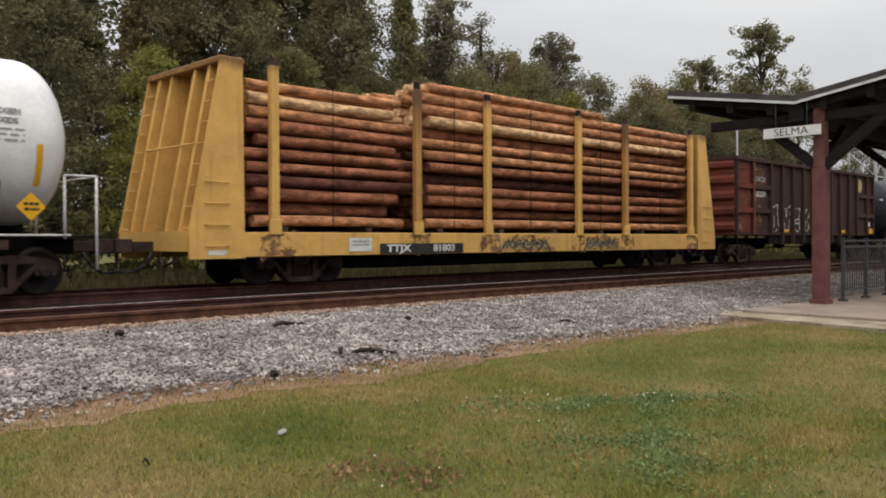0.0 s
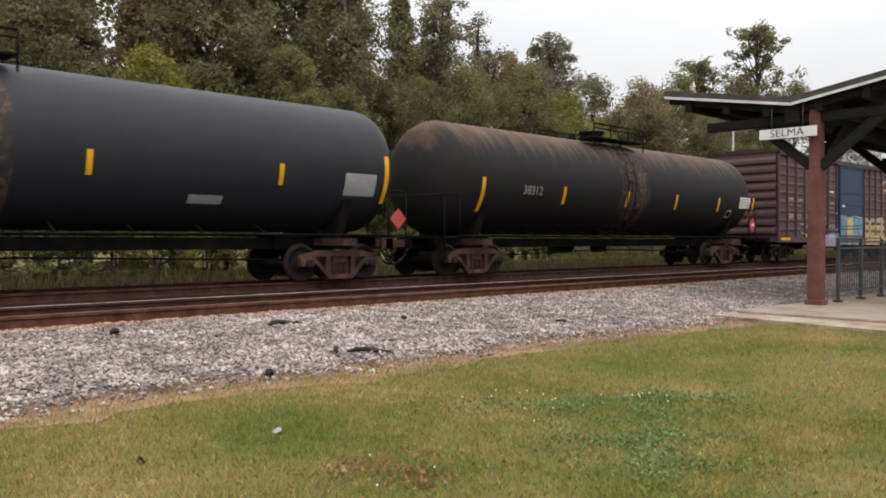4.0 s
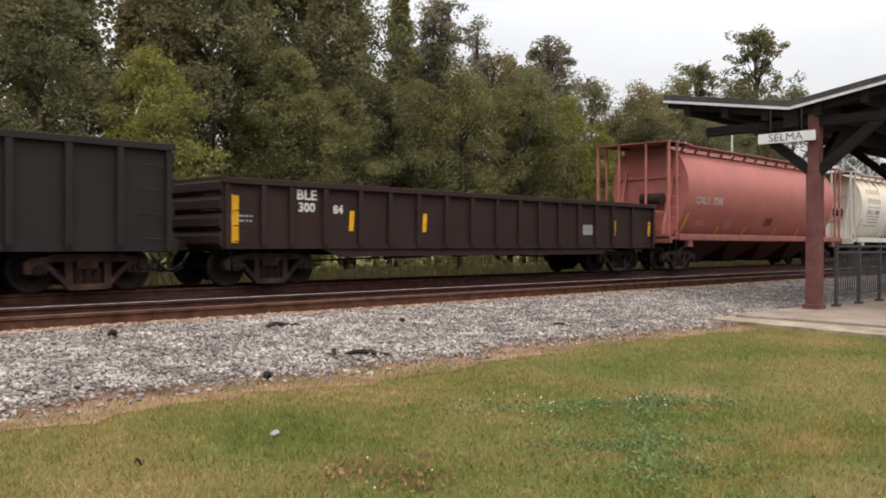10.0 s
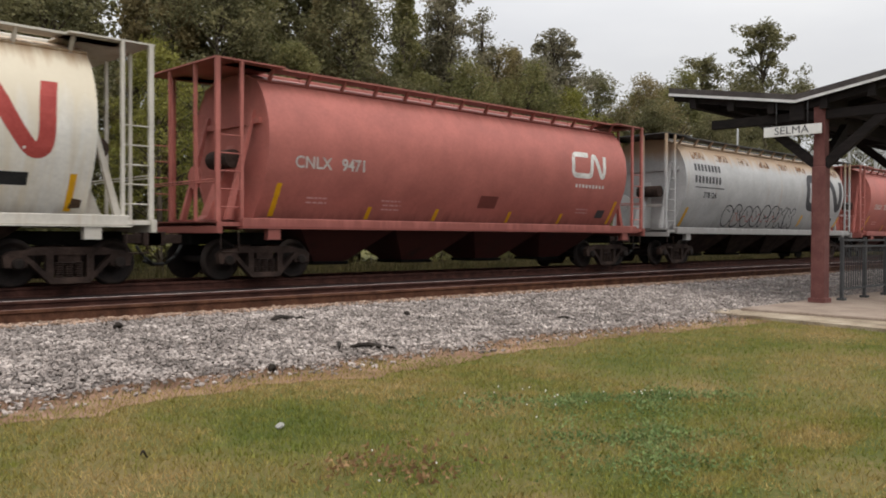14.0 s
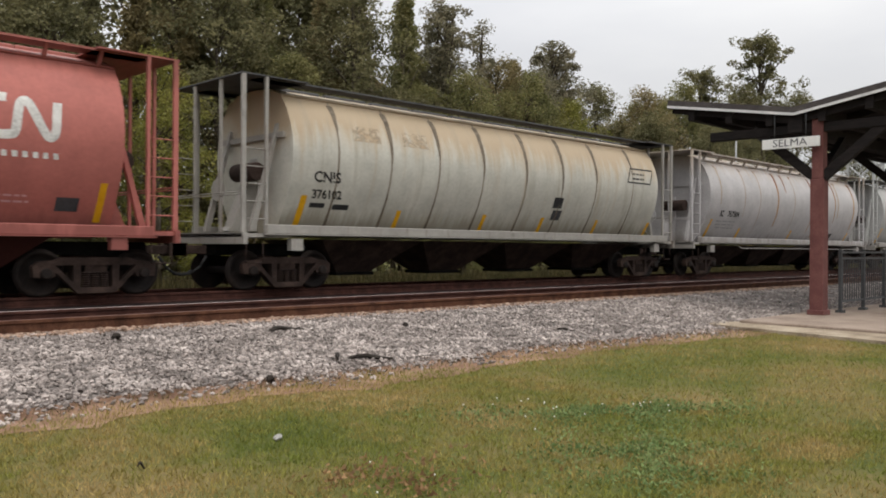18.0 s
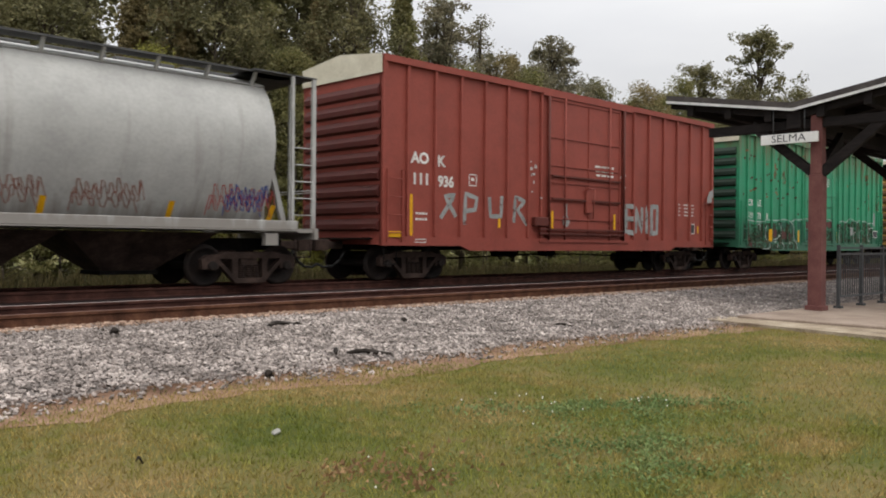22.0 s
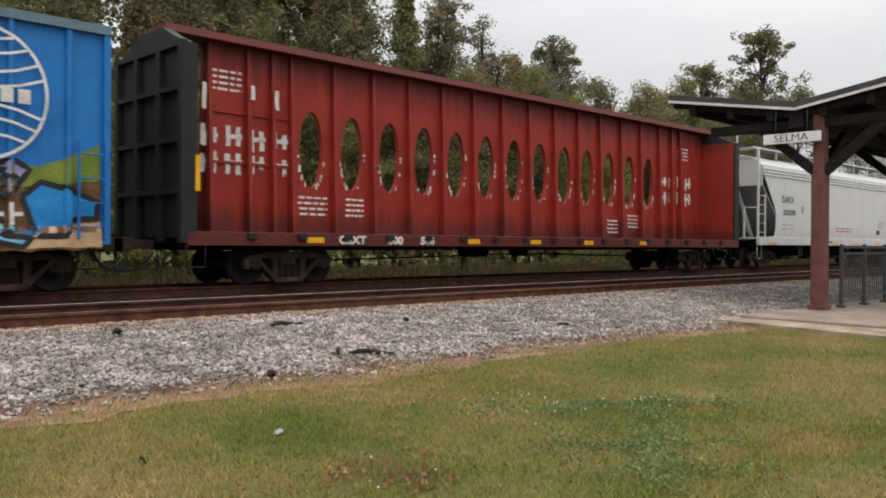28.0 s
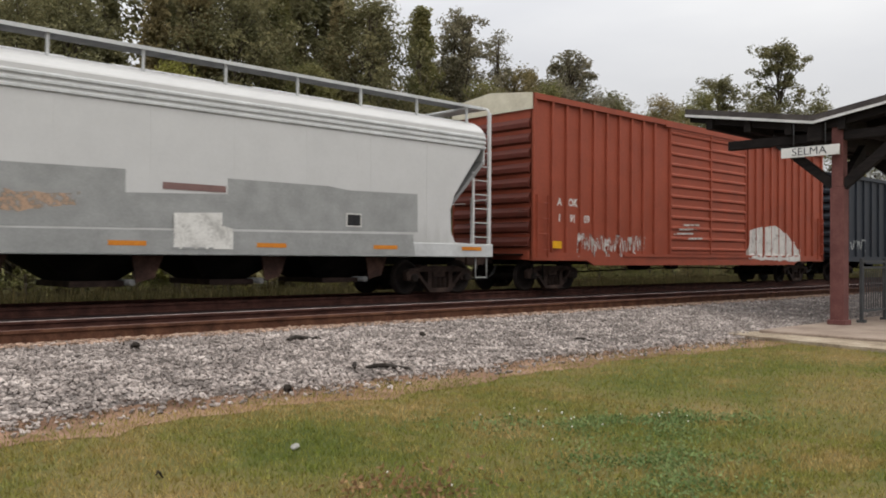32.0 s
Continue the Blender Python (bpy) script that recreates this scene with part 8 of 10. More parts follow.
def round_hoppers():
    # runs that start near z 1.1 paint in undercurve shade along with soot
    red = car_paint("faded oxide red hopper paint", (0.4, 0.135, 0.113), streak=0.12, dirt=0.1, runs=((1.1, 1.7, (0.22, 0.072, 0.06), 0.38), (4.2, 3.7, (0.27, 0.098, 0.08), 0.3)), rough=0.55, streak_color=(0.26, 0.09, 0.07), dirt_color=(0.24, 0.075, 0.06))
    deck_grey = surface("weathered grating", [(0.05, 0.05, 0.052), (0.1, 0.1, 0.1)], rough=0.8, scale=3, fine=30, bump=0.1)
    # body red, much darker, for the chutes under the sill
    chute_red = car_paint("dark red chutes", (0.085, 0.03, 0.026), dirt=0.4)

    def red_car(left, right, number):
        length = right - left
        car, f = round_hopper("oxide-red covered hopper with a white ribbon emblem", left, length, red, [length * k / 8 for k in (2, 4, 6)], seam_paint=red, chute_paint=chute_red)
        words(car, number, 3.42, 2.5, 0.36, f, W_WHITE, 1.0, bold=0.01)
        words(car, "CNLX", 2.3, 2.5, 0.36, f, W_WHITE, 1.0, bold=0.006)
        ribbon_emblem(car, f, length - 3.85, 2.75, 1.55, 0.62, 0.15, W_WHITE)
        letter_bars(car, length - 2.95, 2.45, 1.5, 0.1, 9, f, W_WHITE, 0.5)
        slashes(car, f, (1.35,), 1.35, 2.05, 0.13, 0.14)
        slashes(car, f, (4.0, 6.2, 9.0, 11.3), 1.33, 1.62, 0.12, 0.08)
        slashes(car, f, (length - 1.6,), 1.35, 2.05, 0.13, 0.18)
        plate(car, 8.0, 1.85, 0.7, 0.32, f, car_paint("dark placard paint", (0.17, 0.05, 0.042)), "tag_board")
        plate(car, length - 2.2, 1.65, 0.4, 0.24, f, W_DARK, "tag_board")
        for x, rows in ((2.4, 2), (4.6, 3), (12.2, 2)):
            small_print(car, x, 1.75, 0.6, rows, f, W_PINK, 0.035, 0.1, int(x))
        return car

    red_car(154.49, 169.93, "7398")
    red_car(187.8, 203.17, "9471")
    red_car(222.25, 237.6, "7350")
    cream = car_paint("cream white hopper paint", (0.72, 0.7, 0.65), streak=0.1, dirt=0.12, rough=0.6, streak_color=(0.58, 0.52, 0.43), dirt_color=(0.58, 0.54, 0.48), runs=((4.2, 2.75, (0.68, 0.6, 0.46), 0.66), (4.25, 3.5, (0.42, 0.28, 0.17), 0.3), (1.1, 1.6, (0.46, 0.41, 0.35), 0.45)))
    car, f = round_hopper("cream-white covered hopper with a red ribbon emblem and rust", 171.24, 15.3, cream, frame_paint=car_paint("cream frame paint", (0.53, 0.5, 0.445), streak=0.45, dirt=0.4, streak_color=(0.36, 0.27, 0.18), dirt_color=(0.42, 0.38, 0.32)), seams=[2.4, 4.2, 6.0, 7.8, 9.6, 11.4, 13.0], seam_paint=cream)
    letter_bars(car, 2.95, 3.6, 1.85, 0.25, 8, f, W_FADED, 0.55)
    letter_bars(car, 2.98, 3.13, 1.85, 0.25, 8, f, W_FADED, 0.55)
    for z, w in ((2.82, 1.9), (2.36, 1.85), (1.9, 1.85)):
        plate(car, 2.95, z, w, 0.03, f, W_MAROON, "ruled_line")
    words(car, "CNLX", 2.4, 2.56, 0.3, f, W_MAROON, 1.0)
    words(car, "10876", 3.4, 2.56, 0.3, f, W_MAROON, 1.0)
    for z in (2.2, 2.05):
        small_print(car, 2.95, z, 1.7, 1, f, W_GREY, 0.05, 0.1, int(z * 10))
    ribbon_emblem(car, f, 10.15, 2.35, 3.2, 1.2, 0.28, W_RED)
    throw = (((0.02, 0.04), (-0.01, 0.9), (0.07, 1.0), (0.13, 0.88), (0.12, 0.62), (0.2, 0.95), (0.29, 0.9), (0.22, 0.55), (0.29, 0.12), (0.2, 0.0), (0.13, 0.3), (0.12, 0.05), (0.02, 0.04)),
             ((0.24, 0.08), (0.25, 0.72), (0.32, 0.98), (0.44, 1.0), (0.46, 0.8), (0.39, 0.72), (0.44, 0.52), (0.38, 0.42), (0.47, 0.22), (0.43, 0.04), (0.3, -0.04), (0.24, 0.08)),
             ((0.44, 0.05), (0.43, 0.85), (0.5, 1.0), (0.55, 0.75), (0.62, 0.98), (0.69, 0.85), (0.6, 0.5), (0.69, 0.14), (0.6, 0.0), (0.53, 0.22), (0.44, 0.05)),
             ((0.64, 0.95), (0.74, 1.02), (0.73, 0.3), (0.84, 0.2), (0.82, 0.0), (0.65, -0.02), (0.64, 0.95)),
             ((0.8, 0.02), (0.79, 0.8), (0.74, 0.98), (0.88, 1.1), (1.01, 1.0), (1.02, 0.68), (0.94, 0.52), (1.04, 0.14), (0.96, 0.0), (0.88, 0.25), (0.8, 0.02)))
    inner = (((0.07, 0.3), (0.08, 0.7)), ((0.33, 0.62), (0.35, 0.78)), ((0.33, 0.16), (0.36, 0.26)), ((0.5, 0.3), (0.5, 0.65)), ((0.88, 0.68), (0.93, 0.72), (0.92, 0.88), (0.87, 0.85), (0.88, 0.68)), ((0.68, 0.15), (0.69, 0.6)))
    sketch(car, f, 5.35, 1.3, 3.1, 0.98, throw + inner, 0.05, W_BLACK)
    sketch(car, f, 9.75, 1.42, 2.1, 0.8, throw + inner, 0.06, W_BLACK)
    sketch(car, f, 9.9, 1.5, 1.9, 0.6, throw[::-1], 0.035, W_BLACK)
    scribble(car, f, 8.3, 1.33, 0.5, 0.22, W_BLUE, 13, 7, 0.045)
    slashes(car, f, (1.35,), 1.35, 2.2, 0.13, 0.16)
    slashes(car, f, (4.6, 6.9, 9.2, 11.4), 1.35, 1.85, 0.12, 0.1)
    slashes(car, f, (13.65,), 1.35, 2.0, 0.12, 0.2)
    plate(car, 12.7, 1.88, 0.5, 0.22, f, W_BLACK, "tag_board")
    run = surface("rust run", [(0.5, 0.36, 0.23), (0.62, 0.54, 0.43)], rough=0.8, scale=3, fine=20, bump=0, worn=0.75)
    g = lambda x, z: round_face(x, z)
    # rust where the roof boards' brackets are welded on: width and depth of the spot, length of its run
    for x, w, deep, low in ((1.9, 0.07, 0.05, 3.8), (2.9, 0.13, 0.16, 3.55), (3.8, 0.16, 0.2, 3.2), (3.95, 0.06, 0.34, 3.6), (4.7, 0.13, 0.15, 3.75), (5.5, 0.09, 0.08, 3.5), (6.4, 0.15, 0.14, 3.7), (7.2, 0.1, 0.12, 3.3), (8.1, 0.07, 0.05, 3.8), (9.0, 0.11, 0.1, 3.6), (10.0, 0.06, 0.05, 3.75), (10.8, 0.09, 0.1, 3.4), (12.6, 0.08, 0.07, 3.6)):
        patch(car, [(x - w * 0.7, 4.17 - deep), (x - w, 4.17), (x + w, 4.17), (x + w * 0.8, 4.17 - deep * 0.8), (x + 0.01, 4.15 - deep * 1.25)], g, W_SOOT, "rust_spot", lift=0.008, ragged=0.05)
        patch(car, [(x - 0.02, low), (x + 0.03, low), (x + w * 0.8, 4.1), (x - w * 0.8, 4.1)], g, run, "rust_run", lift=0.005, ragged=0.05)
    for x, z, w, h in ((6.85, 1.32, 0.1, 0.2), (1.5, 1.18, 0.5, 0.07), (1.0, 1.62, 0.12, 0.05), (9.4, 1.28, 0.07, 0.12), (12.2, 1.3, 0.09, 0.14), (14.0, 1.5, 0.12, 0.09)):
        patch(car, [(x - w, z - h), (x - w * 0.8, z + h), (x + w, z + h * 0.7), (x + w * 0.7, z - h)], g, W_SOOT, "rust_spot", lift=0.006, ragged=0.08)
    grey = car_paint("weathered grey hopper paint", (0.4, 0.4, 0.4), streak=0.1, dirt=0.12, rough=0.6, streak_color=(0.34, 0.31, 0.28), dirt_color=(0.33, 0.32, 0.31), runs=((4.25, 3.5, (0.4, 0.27, 0.16), 0.5), (1.1, 1.6, (0.26, 0.25, 0.24), 0.45)))
    car, f = round_hopper("grey covered hopper with a black ribbon emblem and spray paint", 204.57, 16.42, grey, [3.2, 5.6, 8.0, 10.4, 12.8], seam_paint=grey, deck_paint=deck_grey)
    letter_bars(car, 2.75, 3.42, 1.95, 0.25, 8, f, W_DARK)
    letter_bars(car, 2.75, 3.0, 1.95, 0.25, 8, f, W_DARK)
    words(car, "378124", 2.9, 2.45, 0.28, f, W_DARK, 1.1)
    plate(car, 2.85, 2.72, 2.1, 0.035, f, W_DARK, "ruled_line")
    ribbon_emblem(car, f, 11.4, 2.28, 3.55, 1.22, 0.35, W_DARK)
    bubble(car, f, 4.2, 1.8, 6.2, 0.8, None, W_DARK, 21, 8, 0.045)
    scribble(car, f, 5.0, 1.5, 4.0, 0.5, W_RED, 22, 14, 0.03)
    slashes(car, f, (1.45,), 1.35, 2.0, 0.16, 0.16)
    slashes(car, f, (11.2, 13.35, 15.2), 1.45, 1.92, 0.17, 0.03)
    plate(car, 14.3, 1.75, 0.56, 0.28, f, W_WHITE, "tag_board")
    plate(car, 14.3, 1.75, 0.5, 0.22, f, W_DARK, "tag_board", lift=0.009)
    plate(car, 12.9, 1.75, 0.5, 0.36, f, W_GREY, "notice_plate")
    for k in range(8):
        x = 2.3 + k * 1.75
        plate(car, x, 3.85, 0.9, 0.26, lambda x, z: f(x, z), W_RUST, "rust_spot", lift=0.006)
    white = car_paint("off-white hopper paint", (0.48, 0.47, 0.415), streak=0.1, dirt=0.12, rough=0.6, streak_color=(0.36, 0.3, 0.22), dirt_color=(0.38, 0.35, 0.29), runs=((4.1, 2.9, (0.4, 0.3, 0.19), 0.52), (1.15, 1.9, (0.3, 0.27, 0.21), 0.55)))
    seam = surface("dirty seam", [(0.16, 0.13, 0.1), (0.28, 0.24, 0.19)], rough=0.85, scale=2, fine=20, bump=0)
    car, f = round_hopper("off-white covered hopper with dark seams and yellow tape", 238.96, 16.68, white, [2.4, 3.95, 5.52, 7.13, 8.86, 10.49, 12.14, 14.11], seam_paint=seam, frame_paint=car_paint("pale grey frame", (0.3, 0.285, 0.26), streak=0.4), deck_paint=deck_grey, brackets=False, rise=0.1)
    soot_run = surface("dark seam run", [(0.1, 0.08, 0.06), (0.2, 0.165, 0.125)], rough=0.85, scale=3, fine=20, bump=0, worn=0.25)
    for k, x in enumerate((2.4, 3.95, 5.52, 7.13, 8.86, 10.49, 12.14, 14.11)):
        low = (3.5, 2.9, 3.1, 2.8, 2.7, 2.6, 2.9, 3.3)[k]
        decal(car, "soot_run", [[(x - 0.02, low), (x + 0.03, low), (x + 0.09, 4.1), (x - 0.09, 4.1)]], lambda x, z: round_face(x, z), soot_run, lift=0.008)
        decal(car, "soot_run", [[(x - 0.05, 1.3), (x + 0.05, 1.3), (x + 0.015, 2.2), (x - 0.015, 2.2)]], lambda x, z: round_face(x, z), soot_run, lift=0.008)
    words(car, "CNIS", 2.1, 2.45, 0.32, f, W_BLACK, 1.05)
    words(car, "376102", 2.1, 2.08, 0.26, f, W_BLACK, 1.05)
    plate(car, 1.85, 1.85, 0.4, 0.1, f, W_BLACK)
    plate(car, 2.5, 1.83, 0.45, 0.12, f, W_BLACK)
    stroke(car, [(13.8, 3.05), (15.1, 3.05), (15.3, 3.5), (14.0, 3.5), (13.8, 3.05)], 0.05, f, W_BLACK, "emblem_frame")
    small_print(car, 14.4, 3.3, 0.7, 2, f, W_BLACK, 0.06, 0.15)
    plate(car, 10.35, 2.25, 0.42, 0.3, f, W_BLACK, "tag_board")
    plate(car, 10.35, 1.9, 0.42, 0.28, f, W_DARK, "tag_board")
    slashes(car, f, (1.4,), 1.2, 2.05, 0.16, 0.16)
    slashes(car, f, (4.25, 7.3, 9.75, 12.4, 15.3), 1.38, 1.82, 0.14, 0.08)
    for x in (3.2, 4.7):
        plate(car, x, 3.5, 0.8, 0.35, f, surface("pale rust stain", [(0.38, 0.28, 0.18), (0.44, 0.38, 0.29)], rough=0.8, scale=3, fine=20, bump=0, worn=0.8) if x < 4 else bpy.data.materials["pale rust stain"], "rust_stain", lift=0.006)
    lav = car_paint("pale lilac-grey hopper paint", (0.41, 0.395, 0.395), streak=0.08, dirt=0.1, rough=0.6, streak_color=(0.3, 0.24, 0.2), dirt_color=(0.29, 0.27, 0.26), runs=((4.3, 2.7, (0.38, 0.3, 0.22), 0.22), (1.1, 1.7, (0.24, 0.22, 0.2), 0.45)))
    orange_run = surface("orange rust run", [(0.36, 0.2, 0.08), (0.42, 0.29, 0.16)], rough=0.8, scale=4, fine=20, bump=0, stretch=(1, 1, 0.3), worn=0.2, runs=((4.25, 3.3, (0.15, 0.05, 0.022), 0.62),))
    faint_run = surface("faint rust run", [(0.36, 0.29, 0.22), (0.37, 0.32, 0.27)], rough=0.8, scale=4, fine=20, bump=0, stretch=(1, 1, 0.3), worn=0.1)
    car, f = round_hopper("pale grey covered hopper with orange rust runs", 256.92, 16.63, lav, [5.8, 9.5, 13.0], seam_paint=lav, frame_paint=lav, rise=0.1)
    words(car, "767504", 3.1, 2.27, 0.3, f, W_BLACK, 1.0)
    words(car, "IC", 2.2, 2.27, 0.3, f, W_BLACK, 1.0)
    small_print(car, 2.6, 1.98, 1.5, 3, f, W_GREY, 0.04, 0.12)
    g = lambda x, z: round_face(x, z)
    for x, w, low, m in ((2.0, 0.14, 2.6, faint_run), (3.9, 0.1, 2.2, faint_run), (5.2, 0.1, 1.6, faint_run), (6.8, 0.17, 1.9, orange_run), (7.55, 0.13, 3.3, orange_run), (8.4, 0.1, 1.7, faint_run), (10.3, 0.13, 1.7, orange_run), (11.0, 0.17, 1.5, orange_run), (11.9, 0.1, 2.0, faint_run), (12.75, 0.14, 2.2, orange_run), (13.1, 0.25, 2.4, faint_run), (15.0, 0.17, 1.8, orange_run)):
        decal(car, "rust_run", [[(x - w * 0.22, low), (x + w * 0.22, low), (x + w / 2, 4.02), (x - w / 2, 4.02)]], g, m, lift=0.005)
        plate(car, x, 4.0, w * 1.8, 0.13, g, W_RUST, "rust_spot", lift=0.009)
    bm = bmesh.new()
    pipe(bm, [(3.4, -1.55, 1.08), (3.4, -1.66, 1.0), (15.0, -1.66, 1.0), (15.0, -1.55, 1.08)], 0.018, 6)
    part("sill_rail", bm, lav, car)
    slashes(car, f, (1.45,), 1.35, 2.05, 0.13, 0.1)
    slashes(car, f, (3.9, 8.6, 12.5, 14.9), 1.35, 1.78, 0.14, 0.1)
    plate(car, 12.9, 1.62, 0.35, 0.2, f, W_BLACK, "tag_board")
    g2 = car_paint("pale grey hopper paint", (0.39, 0.39, 0.378), streak=0.05, dirt=0.1, rough=0.6, streak_color=(0.27, 0.25, 0.22), dirt_color=(0.29, 0.28, 0.26), runs=((1.1, 1.8, (0.22, 0.2, 0.18), 0.5),))
    car, f = round_hopper("pale grey covered hopper with faint red and black scrawls", 274.77, 16.62, g2, [4.2, 6.6, 8.8, 11.0, 13.2], seam_paint=g2, frame_paint=g2, deck_paint=deck_grey, rise=0.08)
    words(car, "CNIS", 2.25, 2.6, 0.34, f, W_DARK, 1.0, bold=0.012)
    words(car, "376035", 2.5, 2.22, 0.34, f, W_DARK, 1.0, bold=0.012)
    for x, w, m in ((5.3, 0.7, W_BLACK), (9.2, 1.5, W_MAROON), (11.2, 1.3, W_MAROON), (13.9, 1.5, W_RED), (14.3, 0.9, W_BLUE)):
        for j in range(3):
            scribble(car, f, x + 0.08 * j, 1.45 + 0.12 * j, w, 0.55, m, int(x) + 31 * j, 13 + 3 * j, 0.018)
    bubble(car, f, 3.0, 2.0, 0.5, 0.4, W_GREY, W_GREY, 5, 1, 0.04)
    slashes(car, f, (1.4,), 1.35, 2.1, 0.13, 0.12)
    slashes(car, f, (4.6, 6.1, 9.0, 10.8, 13.2, 15.5), 1.35, 1.7, 0.12, 0.08)


round_hoppers()


def tall_boxcars():
    rust_seam = surface("rusty seam", [(0.14, 0.07, 0.035), (0.3, 0.2, 0.12)], rough=0.85, scale=2, fine=20, bump=0)
    white_band = surface("white end panel", [(0.5, 0.46, 0.36), (0.66, 0.62, 0.5)], rough=0.6, scale=2, fine=20, bump=0.02)
    red = car_paint("oxide red boxcar paint", (0.245, 0.058, 0.043), streak=0.08, dirt=0.15, rough=0.6, dirt_color=(0.17, 0.045, 0.034))
    ribs = [0.81, 1.73, 2.64, 3.55, 4.44, 5.31, 5.87, 9.95, 10.56, 11.45, 12.37, 13.23, 14.11, 14.97]
    car, f = boxcar("tall oxide-red boxcar with a white end panel and silver tags", 293.21, 15.71, 5.32, red, red, ribs, (6.16, 9.78), white_band, end_dark=car_paint("dirty shaded red end", (0.075, 0.018, 0.015), streak=0.3, dirt=0.3))
    words(car, "AO", 1.24, 2.98, 0.37, f, W_WHITE, 1.05, bold=0.014)
    words(car, "K", 1.96, 2.95, 0.37, f, W_WHITE, 1.05, bold=0.014)
    words(car, "111", 1.27, 2.47, 0.37, f, W_WHITE, 1.1, bold=0.014)
    words(car, "936", 2.13, 2.45, 0.37, f, W_WHITE, 1.0, bold=0.014)
    stroke(car, [(2.98, 2.42), (3.24, 2.42), (3.24, 2.7), (2.98, 2.7), (2.98, 2.42)], 0.03, f, W_WHITE, "notice_frame")
    plate(car, 3.1, 2.58, 0.12, 0.08, f, W_WHITE)
    small_print(car, 1.28, 1.62, 0.4, 2, f, W_WHITE, 0.05, 0.14, 77)
    small_print(car, 1.2, 1.0, 0.4, 2, f, W_WHITE, 0.03, 0.07, 78)
    for x in (6.3, 9.4):
        plate(car, x, 1.62, 0.1, 0.5, f, W_YELLOW, "reflector_tape", lift=0.05)
    dark_gear = car_paint("grimy red door gear", (0.1, 0.026, 0.02), streak=0.2, dirt=0.3)
    boxes("door_latch_box", dark_gear, car, [(5.5, 6.08, -1.66, -1.5, 1.42, 1.68)], bevel=0.02)
    for x in (6.1, 9.86):
        bm = bmesh.new()
        rod(bm, (x, -1.64, 1.05), (x, -1.64, 5.1), 0.035, 8)
        part("door_bar", bm, dark_gear, car)
    for z in (1.2, 1.32):
        boxes("door_rail", dark_gear, car, [(5.7, 9.9, -1.66, -1.58, z, z + 0.05)])
    for z in (2.2, 2.85):
        boxes("door_stiffener", dark_gear, car, [(6.3, 9.7, -1.625, -1.55, z, z + 0.05)])
    boxes("yellow_step_plate", W_YELLOW, car, [(0.12, 0.6, -1.6, -1.585, 1.06, 1.2)])
    slashes(car, f, (0.95,), 1.1, 2.1, 0.11)
    slashes(car, f, (4.15, 14.75), 1.35, 1.6, 0.09)
    for k, x in enumerate((2.2, 3.05, 4.0, 5.0)):
        pts = ([(x - 0.25, 1.55), (x + 0.25, 2.15), (x - 0.1, 2.1), (x + 0.3, 1.6)], [(x - 0.25, 1.4), (x - 0.2, 2.2), (x + 0.22, 2.1), (x + 0.15, 1.8), (x - 0.2, 1.75)],
               [(x - 0.25, 2.15), (x - 0.2, 1.65), (x + 0.22, 1.65), (x + 0.25, 2.2)], [(x - 0.25, 1.5), (x - 0.2, 2.2), (x + 0.2, 2.1), (x - 0.1, 1.85), (x + 0.3, 1.45)])[k]
        stroke(car, pts, 0.12, f, W_SILVER, "silver_tag")
    for x0, pts in ((10.2, [(0.35, 2.15), (0, 2.15), (0, 1.35), (0.35, 1.3)]), (10.2, [(0, 1.75), (0.35, 1.75)]), (10.75, [(0, 1.3), (0.02, 2.1), (0.35, 1.35), (0.37, 2.15)]), (11.3, [(0.1, 1.3), (0.1, 2.15), (0.75, 2.2), (0.72, 1.32), (0.1, 1.3)]), (11.3, [(0.4, 2.15), (0.42, 1.3)])):
        stroke(car, [(x0 + a, b) for a, b in pts], 0.16, f, W_SILVER, "silver_tag")
    decal(car, "silver_tag", [[(7.0 + 0.18 * math.cos(a * 0.5), 1.6 + 0.18 * math.sin(a * 0.5)) for a in range(13)], [(6.95, 1.7), (7.05, 1.7), (7.05, 2.1), (6.95, 2.1)]], f, W_SILVER)
    small_print(car, 8.9, 3.25, 1.0, 3, f, W_WHITE, 0.06, 0.13)
    for k in range(16):
        rng = random.Random(k)
        plate(car, (5.6 if k % 2 else 9.95) + rng.uniform(-0.25, 0.25), rng.uniform(2.2, 3.4), rng.uniform(0.04, 0.14), rng.uniform(0.03, 0.1), f, W_CHIP, "paint_chip")
    for x in (13.4, 13.9, 14.3):
        small_print(car, x, 2.3, 0.28, 4, f, W_WHITE, 0.04, 0.12, int(x * 10))
    plate(car, 14.35, 1.5, 0.32, 0.36, f, W_WHITE, "tag_board")
    plate(car, 14.35, 1.5, 0.26, 0.3, lambda x, z: f(x, z) + 0.004, W_DARK, "tag_board")
    decal(car, "grey_patch", [[(15.1, 2.4), (15.68, 2.5), (15.68, 2.95), (15.4, 2.85)]], lambda x, z: 1.585, W_GREY)
    green = car_paint("green boxcar paint", (0.036, 0.25, 0.132), streak=0.18, dirt=0.28, runs=((0.9, 2.3, (0.035, 0.11, 0.07), 0.5), (4.9, 2.4, (0.12, 0.1, 0.05), 0.22)), rough=0.55, streak_color=(0.12, 0.09, 0.04), dirt_color=(0.06, 0.2, 0.115))
    ribs = [0.75, 1.45, 2.2, 2.91, 3.71, 4.45, 5.25, 5.9, 9.9, 10.52, 11.28, 12.05, 12.82, 13.55, 14.28, 14.98]
    gend = car_paint("dirty shaded green end", (0.02, 0.035, 0.025), streak=0.1)
